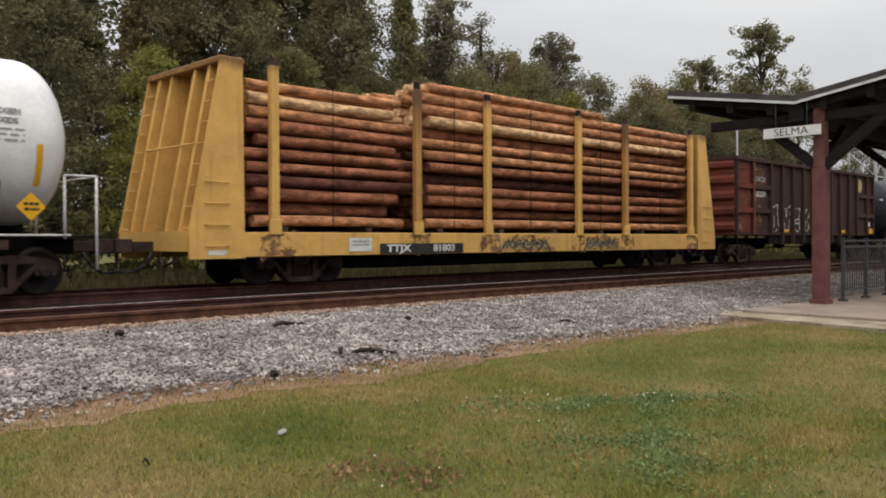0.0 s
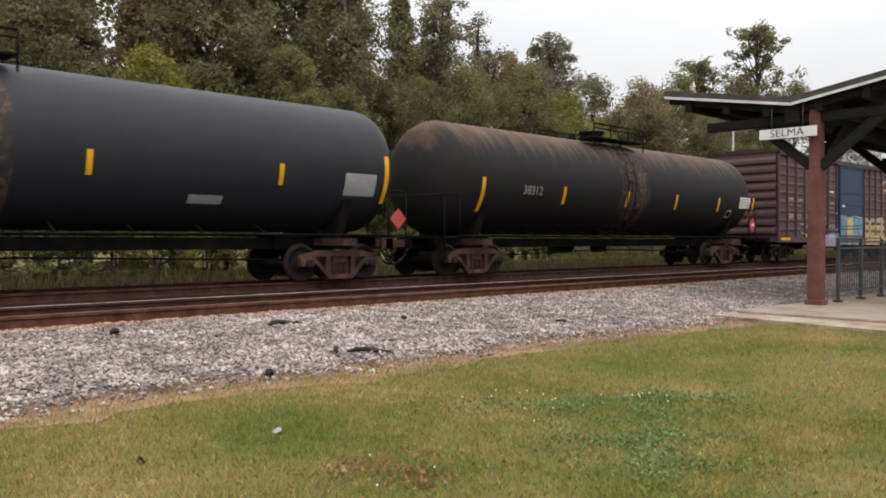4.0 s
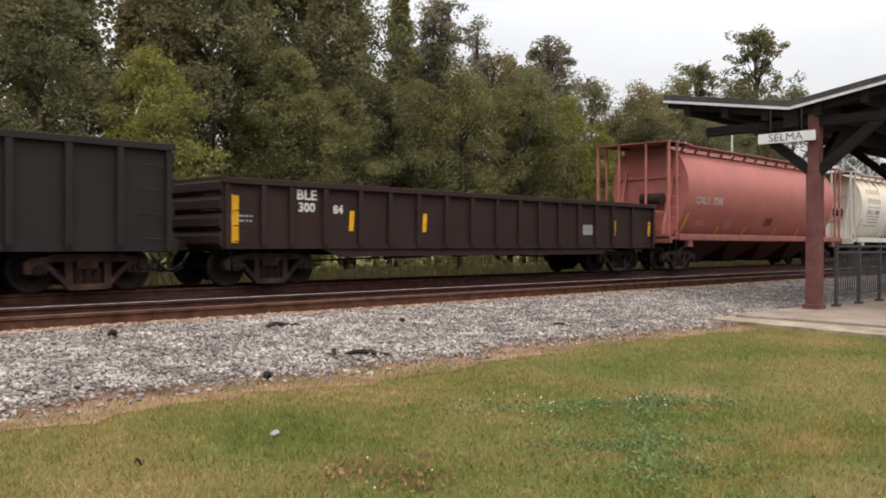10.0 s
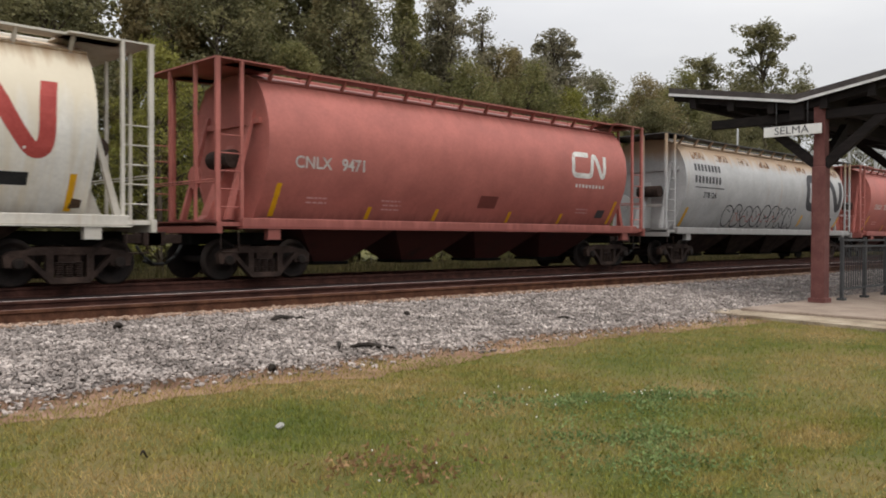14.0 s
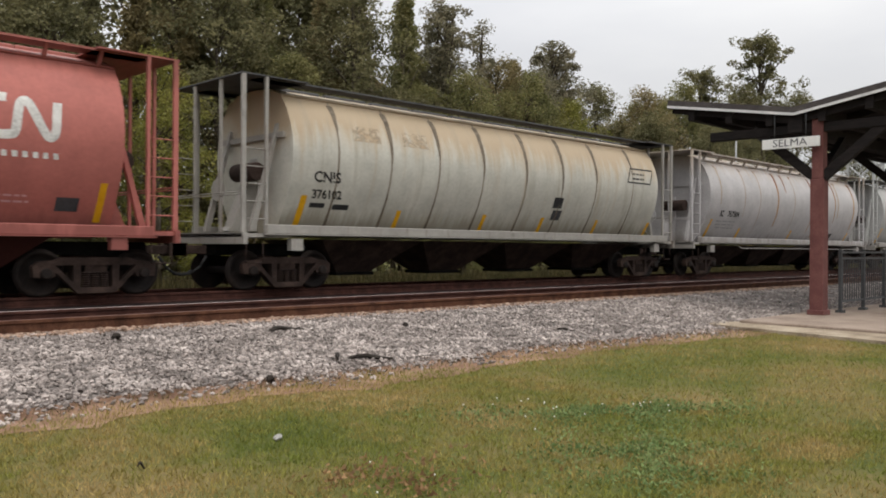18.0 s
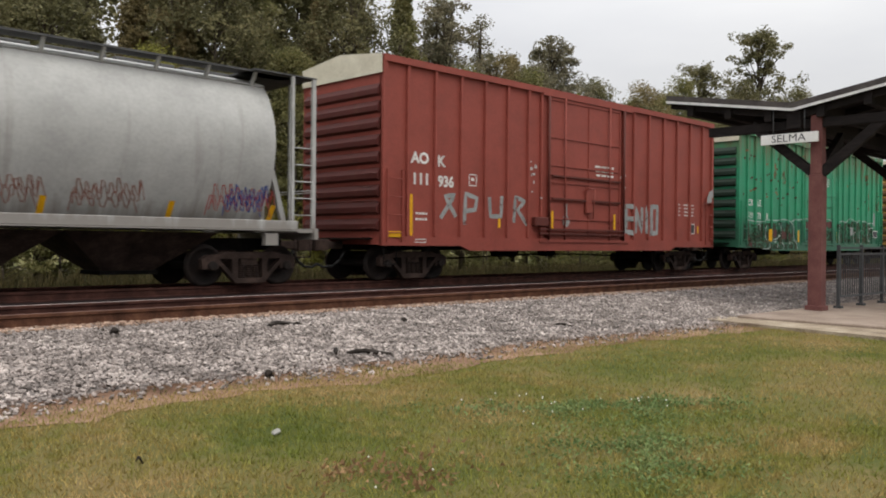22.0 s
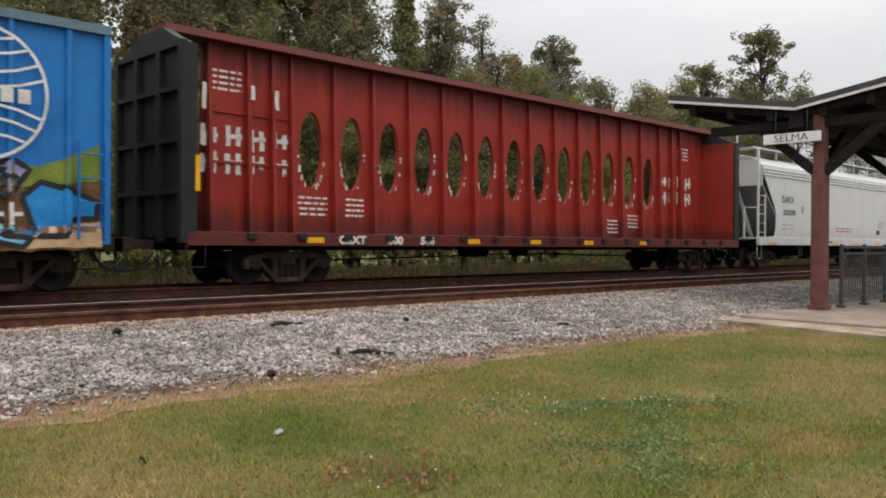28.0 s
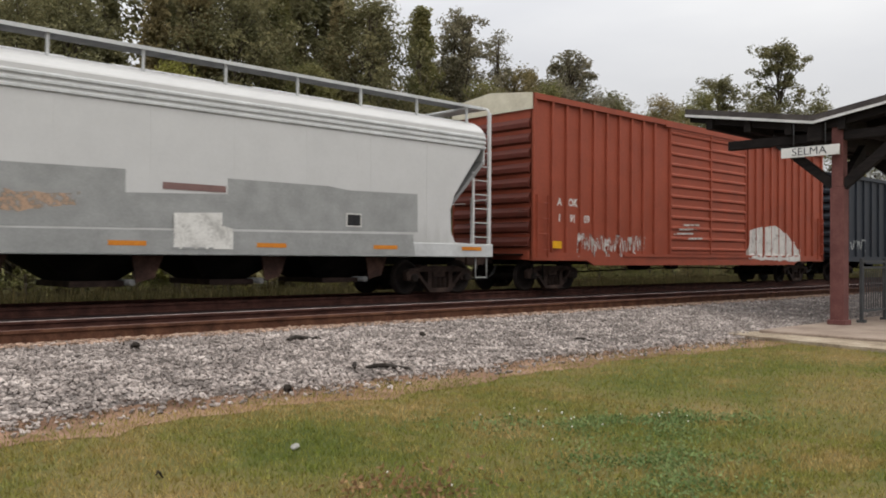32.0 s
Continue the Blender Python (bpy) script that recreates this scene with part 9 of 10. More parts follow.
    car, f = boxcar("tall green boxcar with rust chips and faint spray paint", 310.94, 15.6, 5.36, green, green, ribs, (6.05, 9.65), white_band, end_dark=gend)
    words(car, "CR", 1.1, 2.6, 0.34, f, W_WHITE, 0.9)
    words(car, "LE", 1.85, 2.6, 0.34, f, W_WHITE, 0.9)
    words(car, "119", 1.1, 2.1, 0.34, f, W_WHITE, 0.75)
    words(car, "73", 1.85, 2.1, 0.34, f, W_WHITE, 0.9)
    words(car, "8", 2.55, 2.1, 0.34, f, W_WHITE, 0.9)
    slashes(car, f, (0.9, 2.8, 5.6, 9.9, 12.9, 15.2), 1.1, 1.6, 0.14)
    small_print(car, 8.3, 3.9, 0.9, 4, f, W_WHITE, 0.05, 0.1)
    rust = rust_seam
    for k in range(70):
        rng = random.Random(k + 40)
        x, z, w = rng.choice((rng.uniform(0.2, 15.4), rng.uniform(0.3, 5.8))), rng.uniform(2.2, 5.0), rng.uniform(0.08, 0.26)
        patch(car, [(x, z), (x + w * 0.5, z - 0.03), (x + w, z + 0.02), (x + w * 0.8, z + 0.07), (x + w * 0.2, z + 0.05)], f, W_SOOT if k % 3 else rust, "rust_chip", ragged=0.05)
    old_maroon = surface("worn maroon spray paint", [(0.06, 0.025, 0.025), (0.12, 0.05, 0.045)], rough=0.7, scale=3, fine=24, bump=0, worn=0.35)
    chalk = surface("thin pale spray line", [(0.22, 0.3, 0.27), (0.4, 0.47, 0.44)], rough=0.6, scale=3, fine=24, bump=0, worn=0.25)
    deep = surface("dark green spray paint", [(0.012, 0.07, 0.045), (0.03, 0.13, 0.085)], rough=0.6, scale=2, fine=24, bump=0, worn=0.25)
    patch(car, [(0.53, 1.78), (1.52, 1.78), (2.72, 1.84), (3.84, 1.92), (4.94, 1.88), (5.2, 1.64), (5.33, 0.81), (2.01, 0.79), (0.54, 0.95)], f, W_GLOW, "sprayed_patch", lift=0.006, ragged=0.12)
    patch(car, [(6.08, 2.05), (7.64, 2.07), (9.15, 2.04), (9.24, 0.94), (6.08, 0.93)], f, W_GLOW, "sprayed_patch", lift=0.006, ragged=0.12)
    patch(car, [(9.78, 1.96), (11.03, 2.07), (12.28, 2.12), (13.88, 2.12), (14.37, 1.75), (14.13, 1.04), (9.97, 1.01)], f, W_GLOW, "sprayed_patch", lift=0.006, ragged=0.12)
    patch(car, [(3.72, 1.56), (4.68, 1.48), (4.75, 1.2), (3.84, 1.21)], f, old_maroon, "sprayed_patch", lift=0.008, ragged=0.12)
    patch(car, [(3.14, 1.6), (3.49, 1.59), (3.44, 1.29), (3.07, 1.26)], f, old_maroon, "sprayed_patch", lift=0.008, ragged=0.12)
    patch(car, [(6.08, 1.99), (7.48, 2), (7.49, 1.7), (6.08, 1.7)], f, old_maroon, "sprayed_patch", lift=0.008, ragged=0.12)
    patch(car, [(8.12, 2.02), (9.15, 2.04), (9.15, 1.78), (8.21, 1.8)], f, old_maroon, "sprayed_patch", lift=0.008, ragged=0.12)
    patch(car, [(4.56, 1.9), (5.04, 1.87), (5.12, 1.66), (4.53, 1.62)], f, deep, "sprayed_patch", lift=0.008, ragged=0.12)
    patch(car, [(3.84, 1.89), (4.34, 1.95), (4.39, 1.69), (3.86, 1.64)], f, deep, "sprayed_patch", lift=0.008, ragged=0.12)
    patch(car, [(6.08, 1.58), (6.87, 1.54), (7.49, 1.43), (6.88, 1.21), (6.08, 1.25)], f, deep, "sprayed_patch", lift=0.008, ragged=0.12)
    patch(car, [(0.71, 1.93), (0.83, 1.94), (1.14, 0.86), (0.92, 0.9)], f, old_maroon, "sprayed_patch", lift=0.008, ragged=0.12)
    patch(car, [(11.23, 1.85), (11.89, 1.87), (11.77, 1.49), (11.27, 1.42)], f, W_SILVER, "sprayed_patch", lift=0.008, ragged=0.12)
    patch(car, [(5.33, 1.96), (5.84, 1.98), (5.81, 1.66), (5.39, 1.67)], f, deep, "sprayed_patch", lift=0.008, ragged=0.12)
    stroke(car, [(0.71, 1.93), (1.06, 1.92), (1.52, 1.88), (2.21, 1.89), (2.41, 1.98), (2.72, 1.97), (3.49, 1.96), (3.84, 2.03), (4.31, 2.02), (4.68, 1.99), (5, 1.83), (5.13, 1.66), (5.07, 1.38), (5.2, 1.1), (5.33, 0.81)], 0.045, f, chalk, "sprayed_line", rounded=2, lift=0.012)
    stroke(car, [(2.52, 1.73), (2.34, 1.47), (2.52, 1.17), (2.73, 0.91), (2.57, 0.81), (2.06, 0.81)], 0.045, f, chalk, "sprayed_line", rounded=2, lift=0.012)
    stroke(car, [(3.66, 1.88), (3.7, 1.56), (3.63, 1.24), (3.1, 1.18)], 0.045, f, chalk, "sprayed_line", rounded=2, lift=0.012)
    stroke(car, [(4.87, 1.94), (5.19, 2.07), (5.59, 2.03), (6.15, 2.12), (6.58, 2.08)], 0.045, f, chalk, "sprayed_line", rounded=2, lift=0.012)
    stroke(car, [(6.88, 1.21), (7.49, 1.31), (7.56, 1.5)], 0.045, f, chalk, "sprayed_line", rounded=2, lift=0.012)
    stroke(car, [(8.12, 2.09), (8.46, 2.17), (8.97, 2.13), (9.15, 1.94)], 0.045, f, chalk, "sprayed_line", rounded=2, lift=0.012)
    stroke(car, [(9.87, 1.96), (9.96, 1.69), (9.87, 1.28), (9.97, 1.01)], 0.045, f, chalk, "sprayed_line", rounded=2, lift=0.012)
    stroke(car, [(9.96, 2.04), (10.44, 2.12), (11.03, 2.04), (11.19, 2.23), (11.64, 2.25), (12.06, 2.12), (12.28, 1.84), (11.85, 1.53), (11.96, 1.02)], 0.045, f, chalk, "sprayed_line", rounded=2, lift=0.012)
    stroke(car, [(12.28, 2.06), (12.61, 2.22), (12.95, 2.08), (12.95, 1.78), (12.61, 1.62), (12.73, 1.03)], 0.045, f, chalk, "sprayed_line", rounded=2, lift=0.012)
    stroke(car, [(13.06, 2.16), (13.52, 2.18), (13.64, 1.8), (13.46, 1.34), (14.01, 1.19)], 0.045, f, chalk, "sprayed_line", rounded=2, lift=0.012)
    stroke(car, [(13.76, 2.04), (14.24, 2.13), (14.49, 1.91), (13.88, 1.78)], 0.045, f, chalk, "sprayed_line", rounded=2, lift=0.012)
    stroke(car, [(3.72, 1.08), (4.02, 0.97), (3.96, 0.81)], 0.045, f, chalk, "sprayed_line", rounded=2, lift=0.012)
    stroke(car, [(3.1, 1.07), (3.49, 1.13), (3.38, 0.86)], 0.045, f, chalk, "sprayed_line", rounded=2, lift=0.012)
    stroke(car, [(1.72, 1.74), (1.96, 1.85), (1.91, 1.55)], 0.045, f, chalk, "sprayed_line", rounded=2, lift=0.012)
    stroke(car, [(4.5, 0.98), (4.62, 1.14), (4.81, 1.03)], 0.045, f, chalk, "sprayed_line", rounded=2, lift=0.012)
    patch(car, [(7.67, 2.55), (8.12, 2.56), (8.13, 1.92), (7.64, 1.88)], f, W_GREY, "lock_plate", lift=0.1)
    for x, z, h in ((13.83, 3.3, 1.3), (3.3, 4.0, 0.7), (13.5, 4.2, 0.5), (4.1, 3.8, 0.6), (15.0, 3.2, 0.9)):
        patch(car, [(x - 0.12, z - h / 2), (x - 0.1, z + h / 2), (x + 0.1, z + h / 2), (x + 0.14, z - h / 2)], f, W_RUST, "rust_patch", ragged=0.3)
    decal(car, "pale_notice", [[(14.35, 1.95), (14.75, 1.95), (14.75, 2.6), (14.35, 2.6)]], f, W_SILVER)
    plate(car, 14.55, 1.55, 0.6, 0.34, f, W_WHITE, "tag_board", lift=0.09)
    plate(car, 14.55, 1.55, 0.54, 0.28, f, W_DARK, "tag_board", lift=0.094)
    yellow = car_paint("yellow boxcar paint", (0.6, 0.345, 0.1), streak=0.1, dirt=0.12, rough=0.5, streak_color=(0.3, 0.14, 0.04), dirt_color=(0.45, 0.23, 0.05))
    black = car_paint("black door paint", (0.012, 0.013, 0.017), streak=0.1, dirt=0.1)
    ribs = [1.13, 1.88, 2.64, 3.42, 4.16, 4.95, 5.68, 6.38, 10.03, 10.86, 11.68, 12.33, 13.12, 14.32]
    car, f = boxcar("tall yellow boxcar with a black door and pink spray paint", 328.77, 15.68, 5.42, yellow, yellow, ribs, (6.68, 9.93), white_band, 0, black, (2.9, 0.72), 1.81, door_style="panel", end_dark=car_paint("sooty shaded yellow end", (0.4, 0.2, 0.045), streak=0.35, dirt=0.25, streak_color=(0.1, 0.045, 0.02), runs=((1.1, 2.4, (0.07, 0.032, 0.018), 0.85),)))
    for z in (1.85, 3.05, 4.3):
        for a, b in zip(ribs[:7], ribs[1:8]):
            boxes("girt", yellow, car, [(a + 0.045, b - 0.045, -1.545, -1.49, z - 0.025, z + 0.025)])
        for a, b in zip(ribs[8:-1], ribs[9:]):
            boxes("girt", yellow, car, [(a + 0.045, b - 0.045, -1.545, -1.49, z - 0.025, z + 0.025)])
    fl = lambda x, z: 1.59
    for pts, m, w in (([(1.72, 4.5), (2.25, 4.1), (2.4, 3.88), (2.25, 3.66), (1.72, 3.3)], W_BLUE, 0.2), ([(2.95, 4.42), (2.48, 4.1)], W_BLUE, 0.2), ([(2.48, 3.66), (2.95, 3.3)], W_BLUE, 0.2), ([(1.68, 4.22), (2.12, 3.88), (1.68, 3.58)], W_RED, 0.2), ([(2.98, 4.16), (2.58, 3.88), (2.98, 3.56)], W_RED, 0.2)):
        decal(car, "emblem", stroke_cells(pts, w, 0.1), fl, m, "crossed blue and red emblem")
    for x, z, line in ((1.22, 3.92, "next"), (1.22, 3.72, "load"), (3.46, 3.92, "any"), (3.46, 3.72, "road")):
        words(car, line, x, z, 0.2, f, W_DARK, 1.05)
    words(car, "FB", 1.95, 2.76, 0.42, f, W_DARK, 1.1)
    words(car, "OX", 2.66, 2.78, 0.42, f, W_DARK, 1.05)
    for x, s in ((1.27, "5"), (1.93, "02"), (2.72, "70"), (3.38, "5")):
        words(car, s, x, 2.32, 0.38, f, W_DARK, 1.1)
    ring = [(0.91, 1.15), (1.21, 1.39), (1.48, 1.46), (1.6, 1.6), (1.44, 1.79), (1.56, 2), (1.92, 2.13), (2.39, 2.17), (2.77, 2.09), (2.99, 1.82), (3.26, 1.78), (3.32, 2), (3.67, 2.18), (4.19, 2.18), (4.47, 1.97), (4.56, 1.68), (4.26, 1.38), (4.3, 1.16), (4.13, 0.79), (3.88, 0.65), (3.07, 0.65), (2.78, 0.61), (2.21, 0.73), (1.39, 0.86), (1.13, 0.86)]
    soft = round_line(ring + ring[:2], 2)[2:-2]
    decal(car, "sprayed_glow", stroke_cells(soft + soft[:1], 0.3, 0.1), f, W_GLOW, lift=0.006)
    patch(car, soft, f, W_PINK, "sprayed_shape", lift=0.009)
    decal(car, "sprayed_outline", stroke_cells(soft + soft[:1], 0.07, 0.08), f, W_BLACK, lift=0.012)
    stroke(car, [(1.44, 1.53), (1.66, 1.48), (1.78, 1.6), (2.07, 1.68)], 0.06, f, W_BLACK, "sprayed_line", rounded=2, lift=0.013)
    stroke(car, [(2.24, 1.75), (2.13, 1.95), (2.33, 2.07)], 0.06, f, W_BLACK, "sprayed_line", rounded=2, lift=0.013)
    stroke(car, [(2.11, 1.48), (2.39, 1.44), (2.45, 0.97), (2.21, 1)], 0.06, f, W_BLACK, "sprayed_line", rounded=2, lift=0.013)
    stroke(car, [(2.99, 1.82), (3.23, 1.64), (3.31, 1.15), (3.07, 0.61)], 0.06, f, W_BLACK, "sprayed_line", rounded=2, lift=0.013)
    stroke(car, [(3.71, 1.73), (3.84, 1.47), (4.13, 1.42), (4.34, 1.67)], 0.06, f, W_BLACK, "sprayed_line", rounded=2, lift=0.013)
    patch(car, [(4.3, 1.83), (5.07, 1.79), (4.73, 1.64), (4.26, 1.6)], f, W_BLACK, "sprayed_patch", lift=0.01, ragged=0.05)
    patch(car, [(4.41, 1.16), (4.96, 1.16), (4.78, 0.95), (4.3, 0.87)], f, W_BLACK, "sprayed_patch", lift=0.01, ragged=0.05)
    scribble(car, f, 4.69, 1.87, 1.23, 0.46, W_BLACK, 200, 13, 0.05)
    scribble(car, f, 5.29, 1.32, 0.58, 0.19, W_BLACK, 201, 7, 0.06)
    scribble(car, f, 5.3, 0.78, 0.62, 0.27, W_BLACK, 202, 8, 0.06)
    scribble(car, f, 1.5, 0.85, 0.47, 0.15, W_BLACK, 203, 7, 0.045)
    scribble(car, f, 3.21, 0.77, 0.63, 0.2, W_BLACK, 204, 8, 0.045)
    scribble(car, f, 4.56, 0.6, 0.51, 0.09, W_BLACK, 205, 6, 0.04)
    ring = [(9.6, 2.07), (9.99, 2.11), (10.29, 1.95), (10.5, 2.24), (11.06, 2.26), (11.32, 2.09), (11.7, 2.21), (12.2, 2.19), (12.54, 2.07), (12.88, 2.27), (13.24, 2.15), (13.24, 1.91), (13.42, 1.63), (13.24, 0.97), (9.7, 0.9), (9.61, 1.3), (9.84, 1.56), (9.6, 1.76)]
    soft = round_line(ring + ring[:2], 2)[2:-2]
    decal(car, "sprayed_glow", stroke_cells(soft + soft[:1], 0.4, 0.1), f, W_GLOW, lift=0.006)
    patch(car, soft, f, W_PINK, "sprayed_shape", lift=0.009)
    decal(car, "sprayed_outline", stroke_cells(soft + soft[:1], 0.07, 0.08), f, W_BLACK, lift=0.012)
    stroke(car, [(10.29, 1.95), (10.38, 1.66), (10.08, 1.56)], 0.07, f, W_BLACK, "sprayed_line", rounded=1, lift=0.013)
    stroke(car, [(10.6, 1.57), (10.57, 0.92)], 0.07, f, W_BLACK, "sprayed_line", rounded=1, lift=0.013)
    stroke(car, [(11, 2.08), (11.07, 1.58), (10.94, 0.92)], 0.07, f, W_BLACK, "sprayed_line", rounded=1, lift=0.013)
    stroke(car, [(11.38, 2.07), (11.52, 0.94)], 0.07, f, W_BLACK, "sprayed_line", rounded=1, lift=0.013)
    stroke(car, [(12.1, 2.15), (11.97, 1.6), (12.11, 0.94)], 0.07, f, W_BLACK, "sprayed_line", rounded=1, lift=0.013)
    stroke(car, [(12.54, 2.05), (12.65, 0.95)], 0.07, f, W_BLACK, "sprayed_line", rounded=1, lift=0.013)
    stroke(car, [(9.9, 1.3), (10.2, 1.48), (10.38, 1.25), (10.08, 1.11)], 0.07, f, W_BLACK, "sprayed_line", rounded=1, lift=0.013)
    stroke(car, [(12.99, 2.14), (12.82, 1.71), (13, 1.06)], 0.07, f, W_BLACK, "sprayed_line", rounded=1, lift=0.013)
    scribble(car, f, 9.6, 2.37, 1.46, 0.31, W_GLOW, 221, 9, 0.14)
    scribble(car, f, 11.06, 2.33, 1.72, 0.36, W_GLOW, 222, 9, 0.14)
    scribble(car, f, 13.41, 2.16, 1.32, 0.47, W_BLACK, 223, 9, 0.06)
    scribble(car, f, 13.42, 1.66, 1.32, 0.48, W_BLACK, 224, 9, 0.07)
    scribble(car, f, 13.42, 0.87, 1.17, 0.68, W_GLOW, 225, 9, 0.12)
    stroke(car, [(6.72, 1.89), (6.84, 2.21), (7.22, 2.27), (7.3, 1.91), (6.97, 1.5), (6.8, 1.26)], 0.08, f, W_SILVER, "sprayed_line", rounded=2, lift=0.011)
    stroke(car, [(7.48, 1.83), (7.61, 2.16), (7.87, 2.25), (7.96, 1.6), (8.15, 1.2)], 0.08, f, W_SILVER, "sprayed_line", rounded=2, lift=0.011)
    stroke(car, [(8.28, 1.36), (8.28, 2.1), (8.55, 2.2), (8.69, 1.79), (8.47, 1.45)], 0.08, f, W_SILVER, "sprayed_line", rounded=2, lift=0.011)
    stroke(car, [(8.83, 1.29), (8.91, 2.13), (9.14, 2.22)], 0.08, f, W_SILVER, "sprayed_line", rounded=2, lift=0.011)
    stroke(car, [(6.72, 1.58), (7.05, 1.42), (7.23, 1.19)], 0.08, f, W_SILVER, "sprayed_line", rounded=2, lift=0.011)
    stroke(car, [(7.48, 1.51), (7.74, 1.6), (7.96, 1.49)], 0.08, f, W_SILVER, "sprayed_line", rounded=2, lift=0.011)
    stroke(car, [(6.9, 1.03), (9.03, 1)], 0.08, f, W_SILVER, "sprayed_line", rounded=2, lift=0.011)
    stroke(car, [(7.48, 2.28), (7.61, 2.48), (7.87, 2.3)], 0.08, f, W_SILVER, "sprayed_line", rounded=2, lift=0.011)
    stroke(car, [(7.23, 1.27), (7.48, 1.91)], 0.08, f, W_SILVER, "sprayed_line", rounded=2, lift=0.011)
    stroke(car, [(8.58, 1.2), (8.8, 2.01)], 0.08, f, W_SILVER, "sprayed_line", rounded=2, lift=0.011)
    plate(car, 13.9, 4.15, 1.95, 0.5, f, W_BLACK, "emblem_panel", lift=0.09)
    for x in (13.28, 13.88, 14.5):
        plate(car, x, 4.16, 0.5, 0.36, lambda x, z: 1.672, W_WHITE, "emblem_block")
    small_print(car, 13.9, 3.62, 1.1, 2, f, W_MAROON, 0.09, 0.24)
    boxes("notice_plate", W_WHITE, car, [(6.75, 6.98, -1.61, -1.6, 3.12, 3.4)])
    for x0, x1, z in ((7.5, 8.7, 2.5), (8.2, 8.9, 2.92), (7.3, 7.7, 2.85)):
        boxes("door_strip", W_GREY, car, [(x0, x1, -1.62, -1.6, z, z + 0.045)])
    boxes("door_post", yellow, car, [(6.5, 6.66, -1.63, -1.5, 1.1, 5.2)])
    red2 = car_paint("orange-red boxcar paint", (0.27, 0.062, 0.034), streak=0.12, dirt=0.2, rough=0.6, streak_color=(0.16, 0.045, 0.03), dirt_color=(0.18, 0.045, 0.03))
    ribs = [0.83 + 0.64 * k for k in range(9)] + [12.2 + 0.62 * k for k in range(10)]
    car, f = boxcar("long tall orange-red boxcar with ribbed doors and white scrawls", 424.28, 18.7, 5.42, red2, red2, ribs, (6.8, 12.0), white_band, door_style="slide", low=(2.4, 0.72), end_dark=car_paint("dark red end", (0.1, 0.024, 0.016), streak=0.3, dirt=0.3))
    words(car, "A", 1.2, 2.5, 0.3, f, W_WHITE, 1.0)
    words(car, "OK", 1.8, 2.5, 0.3, f, W_WHITE, 0.9)
    words(car, "1", 1.2, 2.05, 0.3, f, W_WHITE, 1.0)
    words(car, "91", 1.8, 2.05, 0.3, f, W_WHITE, 0.9)
    words(car, "09", 2.45, 2.05, 0.3, f, W_WHITE, 0.9)
    plate(car, 1.0, 1.3, 0.4, 0.2, f, W_YELLOW, "reflector_tape", lift=0.09)
    for k, x in enumerate((2.0, 2.7, 3.3, 4.1, 4.7)):
        scribble(car, f, x, 0.98, 0.75, 0.95, W_CHIP, 60 + k, 9, 0.05)
    for k, z in enumerate((1.75, 1.9, 2.05, 1.6)):
        stroke(car, [(7.0 + 0.3 * k, z), (8.2 + 0.2 * k, z + 0.03)], 0.06, f, W_CHIP, "scrape", lift=0.05)
    patch(car, [(12.1, 0.95), (12.24, 1.9), (12.73, 2.13), (14.53, 2.23), (15.62, 1.83), (16.53, 1.32), (16.53, 0.84)], f, W_FLAKE, "sprayed_patch", ragged=0.15)
    blue = car_paint("bright blue boxcar paint", (0.016, 0.15, 0.42), streak=0.1, dirt=0.15, rough=0.5, streak_color=(0.03, 0.1, 0.25), dirt_color=(0.03, 0.16, 0.36))
    grey_top = car_paint("greyed blue roof edge", (0.11, 0.17, 0.21), streak=0.2)
    ribs = [0.9, 1.8, 2.75, 3.7, 4.65, 5.6, 6.35, 9.65, 10.59, 11.51, 12.45, 13.42, 14.34, 15.28]
    car, f = boxcar("bright blue boxcar with a white globe emblem and a spray mural", 346.58, 16.0, 4.74, blue, grey_top, ribs, (6.55, 9.5), None, 0, blue, (2.9, 0.78), 1.6, door_style="slide", end_dark=car_paint("dirty shaded blue end", (0.015, 0.03, 0.06)))
    cx, cz, rx, rz = 13.9, 3.33, 1.0, 1.08
    globe = stroke_cells([(cx + rx * math.cos(a * math.pi / 24), cz + rz * math.sin(a * math.pi / 24)) for a in range(49)], 0.055, 0.1)
    globe += stroke_cells([(cx, cz + rz), (cx, cz + 0.2)], 0.05) + stroke_cells([(cx, cz - 0.25), (cx, cz - rz)], 0.05)
    for h, sag in ((0.92, 0.05), (0.75, 0.13), (0.52, 0.2), (0.28, 0.2), (-0.38, -0.2), (-0.58, -0.18), (-0.78, -0.12)):
        half = rx * math.sqrt(max(0, 1 - (h / 1.05) ** 2)) * 0.97
        globe += stroke_cells([(cx + half * u, cz + h - sag * (1 - u * u)) for u in (-1, -0.6, -0.2, 0.2, 0.6, 1)], 0.045, 0.1)
    decal(car, "globe_emblem", globe, fl, W_WHITE, "white globe emblem")
    letter_bars(car, cx, cz - 0.02, 1.62, 0.24, 6, fl, W_WHITE, 0.72)
    small_print(car, 1.9, 3.75, 1.5, 3, f, W_WHITE, 0.2, 0.33, 9)
    plate(car, 0.55, 4.15, 0.3, 0.22, fl, W_CREAM, "small_flag_plate")
    brown = surface("brown spray paint", [(0.05, 0.026, 0.014), (0.12, 0.062, 0.03), (0.2, 0.11, 0.055)], rough=0.7, scale=3, fine=24, bump=0)
    azure = surface("azure spray paint", [(0.012, 0.16, 0.42), (0.03, 0.26, 0.58)], rough=0.55, scale=2, fine=24, bump=0)
